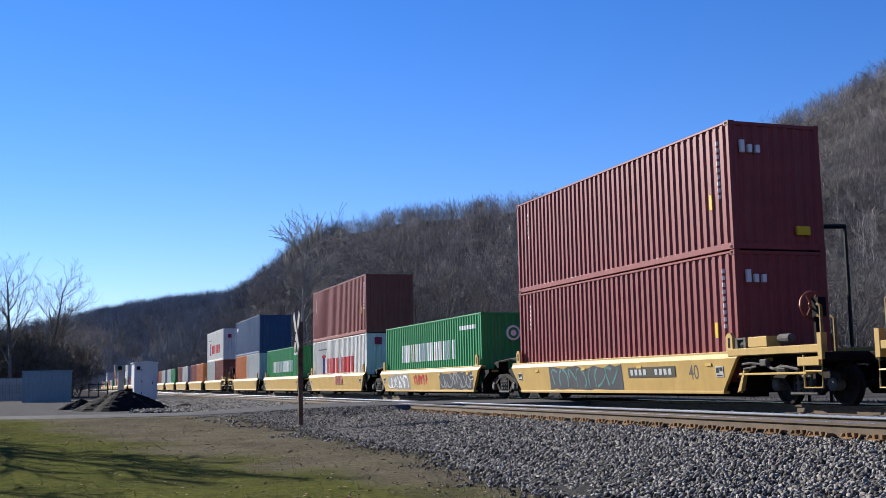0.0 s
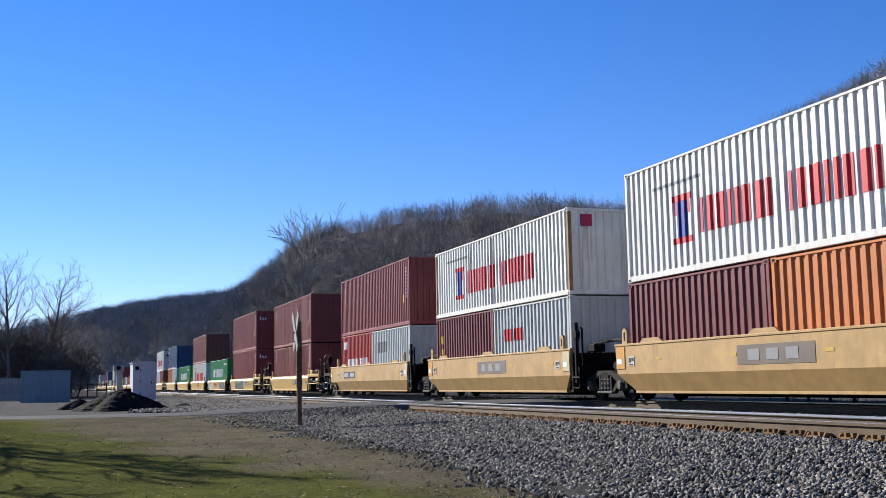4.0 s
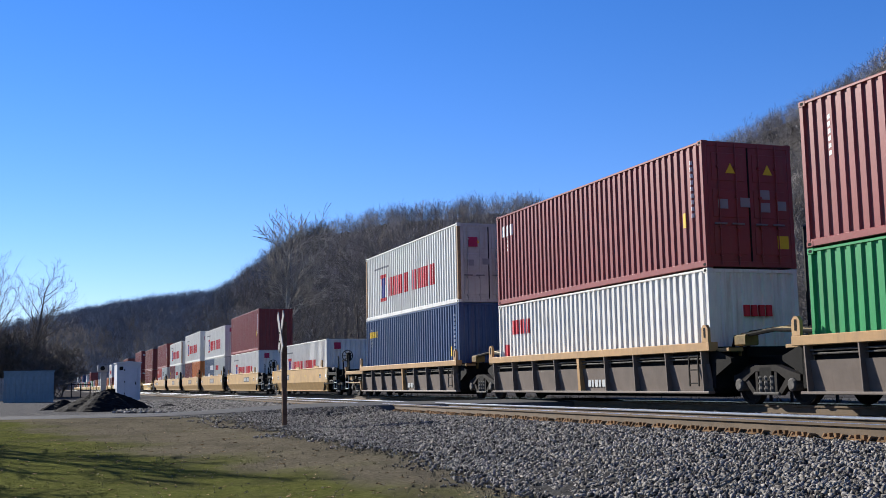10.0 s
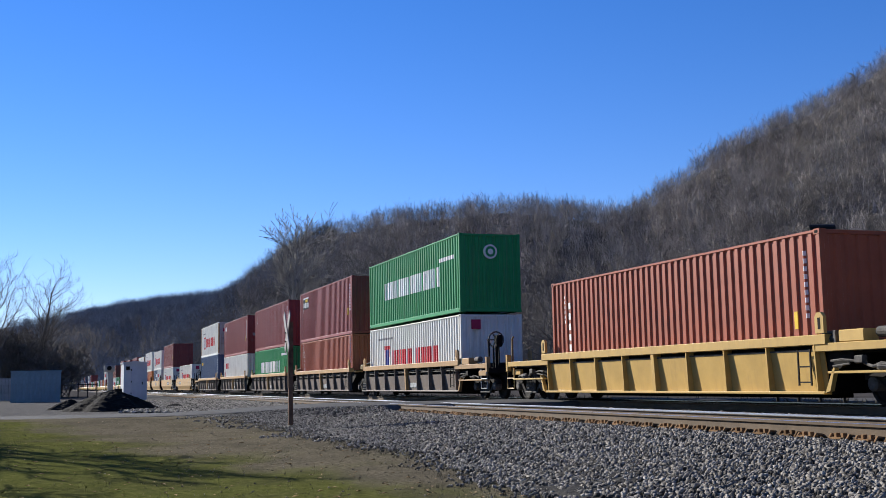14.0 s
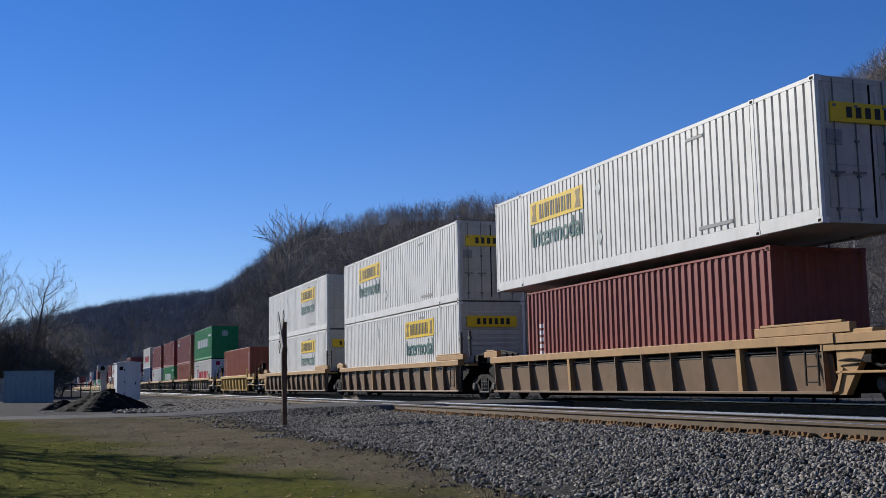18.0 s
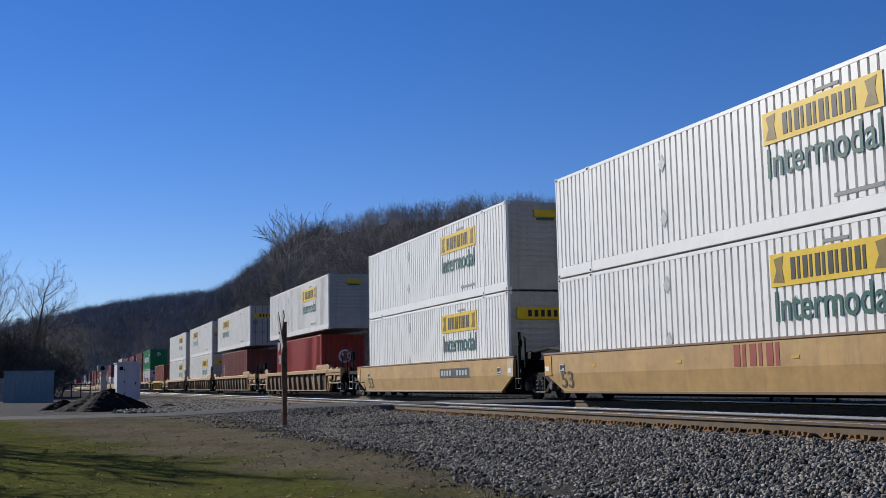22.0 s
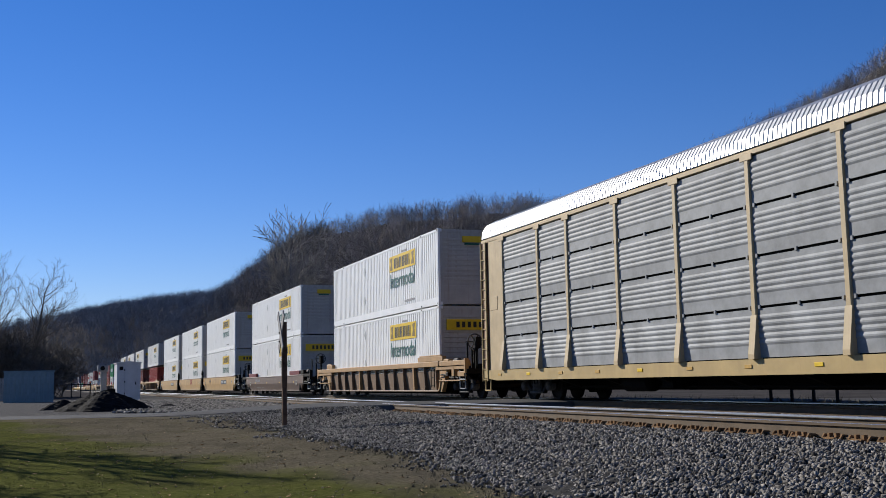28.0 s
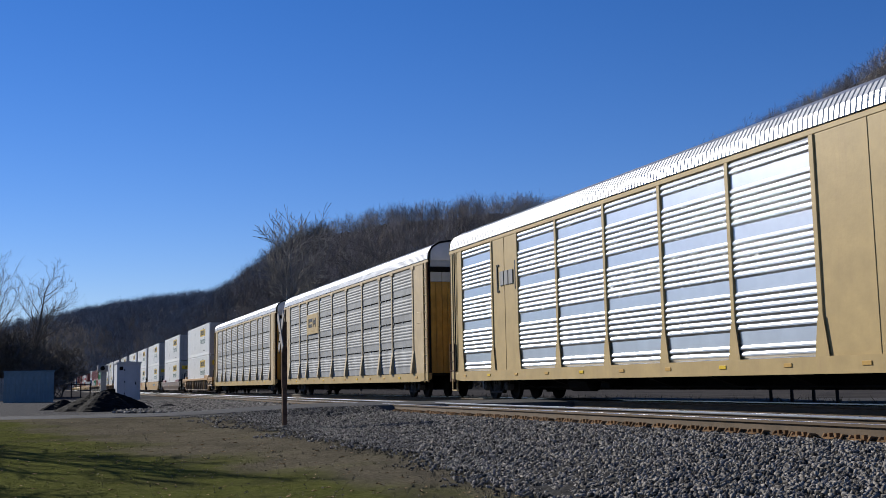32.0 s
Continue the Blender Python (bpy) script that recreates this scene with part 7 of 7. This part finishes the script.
    for q, s in enumerate(S2):
        well_car("well_car", s, L40, "posts", "grey-brown well car with outside posts and a tan sill", q == 0, q == 4, None, "white_letters")
    box40(S2[0], FL + 0.08, BLUE, "navy blue corrugated container with yellow lettering", "front", [bars(5, 0.5, 2.1, 0.28, 0.26, M_YEL)] + side_codes())
    box40(S2[0], FL + 3.0, WHITE, white + " with rusty doors and red lettering", "doors", red_letters(0.9), HC, DIRTYSHADEWHITE, RUSTPOST)
    box40(S2[1], FL, WHITE, "white container with red lettering", "front", [bars(4, 1.0, 1.6, 0.45, 0.36, M_RED), patch(0.4, 0.8, 0.9, 1.3, M_RED)] + [end_bar(-0.3 + i * 0.2, 0.13, 1.5, 1.76, M_RED) for i in range(4)], STD)
    box40(S2[1], FL + STD + 0.02, RED, red + " with closed doors", "doors", [bars(3, 0.4, 2.2, 0.35, 0.3, M_WHITE)] + side_codes())
    box40(S2[2], FL, GREEN, "green container with white block lettering", "front", block_letters(), STD)
    box40(S2[2], FL + STD + 0.02, RED, red + " stacked on a green one", "front", side_codes())
    box40(S2[3], FL, ORANGE, "rust-orange container with vertical white lettering", "front", [column(1.0, 0.7, 2.2, 6, M_WHITE, 0.2)] + side_codes(), STD)
    box40(S2[3], FL + STD + 0.02, RED, red + " with a small dark blue and yellow panel", "front", [patch(0.8, 2.2, 1.95, 2.55, M_BLACK), patch(0.8, 2.2, 2.55, 2.62, M_WHITE), bars(6, 0.9, 2.03, 0.28, 0.2, M_WHITE), bars(1, 1.4, 2.36, 0.16, 0.7, M_YEL)] + side_codes())
    box40(S2[4], FL, WHITE, white + " with red lettering", "front", red_letters(), STD)
    box40(S2[4], FL + STD + 0.08, GREEN, "green container with white block lettering on a white one", "front", block_letters(1.14, 2.5, 0.76, 0.83, 2.25))
    # single yellow car with posts
    well_car("well_car", 191.3, L40, "posts_yellow", "yellow well car with outside posts", True, True)
    box40(191.3, FL + 0.06, ORANGE, "rust-orange container with vertical white lettering", "front", [column(1.0, 0.6, 2.4, 6, M_WHITE, 0.2)] + side_codes())
    # long wells
    S3 = (211.3, 231.1, 250.85)
    for q, s in enumerate(S3):
        well_car("well_car", s, L53, "posts_long", "long brown well car with outside posts", q == 0, q == 2)
    box53(S3[0], FL + 0.1, c=DULLCLEAN)
    box53(S3[0], FL + 3.05, c=DULLCLEAN)
    box53(S3[1], FL + 0.1, c=DULLCLEAN)
    box53(S3[1], FL + 3.05, x0=2.8, end="doors", c=DULLCLEAN)
    box40(S3[2] + 2.2, FL - 0.1, BROWN, "red-brown container under a long white one", "front", [column(0.8, 0.8, 2.0, 6, M_WHITE, 0.25)])
    box53(S3[2], FL + 3.04, x0=2.8, end="doors", c=DULLCLEAN)
    well_car("well_car", 274.6, L53, "posts_long", "long brown well car with outside posts", True, True)
    box40(274.6 + 2.0, FL - 0.1, BRIGHT, "bright red container under a long white one", "front", [bars(2, 0.55, 1.55, 0.6, 0.32, M_WHITE), disc(0.1, 1.75, 0.36, M_WHITE), disc(0.1, 1.75, 0.27, BRIGHT, 0.056), end_patch(-0.08, 0.0, 1.58, 1.92, M_WHITE, "emblem", 0.06), end_patch(0.2, 0.28, 1.58, 1.92, M_WHITE, "emblem", 0.06)])
    box53(274.6, FL + 3.04, c=DULLCLEAN)
    S4 = (298.5, 318.35, 338.0)
    for q, s in enumerate(S4):
        well_car("well_car", s, L53, "tan_long", "long tan plate-sided well car", q == 0, q == 2, None, ("53 plate", "53 red", "53 plate scrawl")[q])
        box53(s, FL + 0.1)
        box53(s, FL + 3.05)
    well_car("well_car", 361.95, L53, "brown_long", "dull brown long well car with sprayed lettering", True, True, None, "chalk")
    box53(361.95, FL + 0.1)
    box53(361.95, FL + 3.05)
    well_car("well_car", 386.0, L53, "posts_long", "long brown well car with outside posts", True, True)
    box53(386.0, FL + 0.1)
    box53(386.0, FL + 3.05)
    P = [0.35, 1.8, 4.5, 6.45, 9.3, 12.15, 15.0, 17.85, 20.7, 22.55, 25.35, 26.95]
    autorack("autorack", 407.0, 27.3, "galvanised autorack with pale yellow posts and sill", P, False, (0, 10))
    grey_rack = autorack("autorack", 436.8, 27.3, "galvanised autorack with a yellow emblem panel", P, False, (0, 10))
    pl = part("emblem_panel", Geo().box(6.6, 9.15, -1.54, -1.5, 3.35, 4.45, 0.004), RACKYEL, grey_rack, "yellow panel with a dark emblem")
    for x0, z0, x1, z1 in ((6.95, 3.75, 7.15, 4.2), (7.0, 4.02, 7.75, 4.2), (7.0, 3.72, 7.75, 3.9), (7.95, 3.72, 8.13, 4.2), (8.2, 3.85, 8.45, 4.1), (8.5, 3.72, 8.68, 4.2)):
        part("emblem_bar", Geo().box(x0, x1, -1.548, -1.54, z0, z1), M_BLACK, pl)
    bright_rack = autorack("autorack", 466.4, 27.3, "yellow autorack with bright ribbed panels", [0.3, 1.25, 4.05, 6.1, 8.9, 11.8, 14.6, 17.4, 20.2, 23.2, 26.1, 27.0], True, (0, 2, 8, 10))
    for x0, z0, x1, z1 in ((4.5, 3.45, 4.56, 4.35), (4.5, 4.29, 4.66, 4.35), (4.5, 3.45, 4.66, 3.51), (5.95, 3.45, 6.01, 4.35), (4.75, 3.65, 5.05, 4.1), (5.13, 3.65, 5.4, 4.1), (5.48, 3.65, 5.78, 4.1)):
        part("emblem_bar", Geo().box(x0, x1, -1.52, -1.492, z0, z1), M_GREY if x1 - x0 > 0.2 else M_BLACK, bright_rack)
    number_plate(bright_rack, 6.6, 1.9, 0.64, 0.22, 7, 1.505)


consist()


def motions():
    for th, s, z in MOVING:
        walk(th, [(t, m @ at(0, 0, z)) for t, m in train_rows(s)])
    # every wheelset rolls on its axle; those at the same place in their bogies roll alike
    rolled = {}
    for ob in [o for o in scene.objects if o.name.split(".")[0] == "wheelset"]:
        x = ob.matrix_basis.translation.x
        if x not in rolled:
            walk(ob, [(i / FPS, at(x, 0, 0.42) @ Matrix.Rotation(-SPEED / 0.42 * i / FPS, 4, "Y")) for i in range(32 * FPS + 1)])
            rolled[x] = ob.animation_data
        else:
            ob.rotation_mode = "QUATERNION"
            keys = ob.animation_data_create()
            keys.action = rolled[x].action
            keys.action_slot = rolled[x].action_slot


motions()
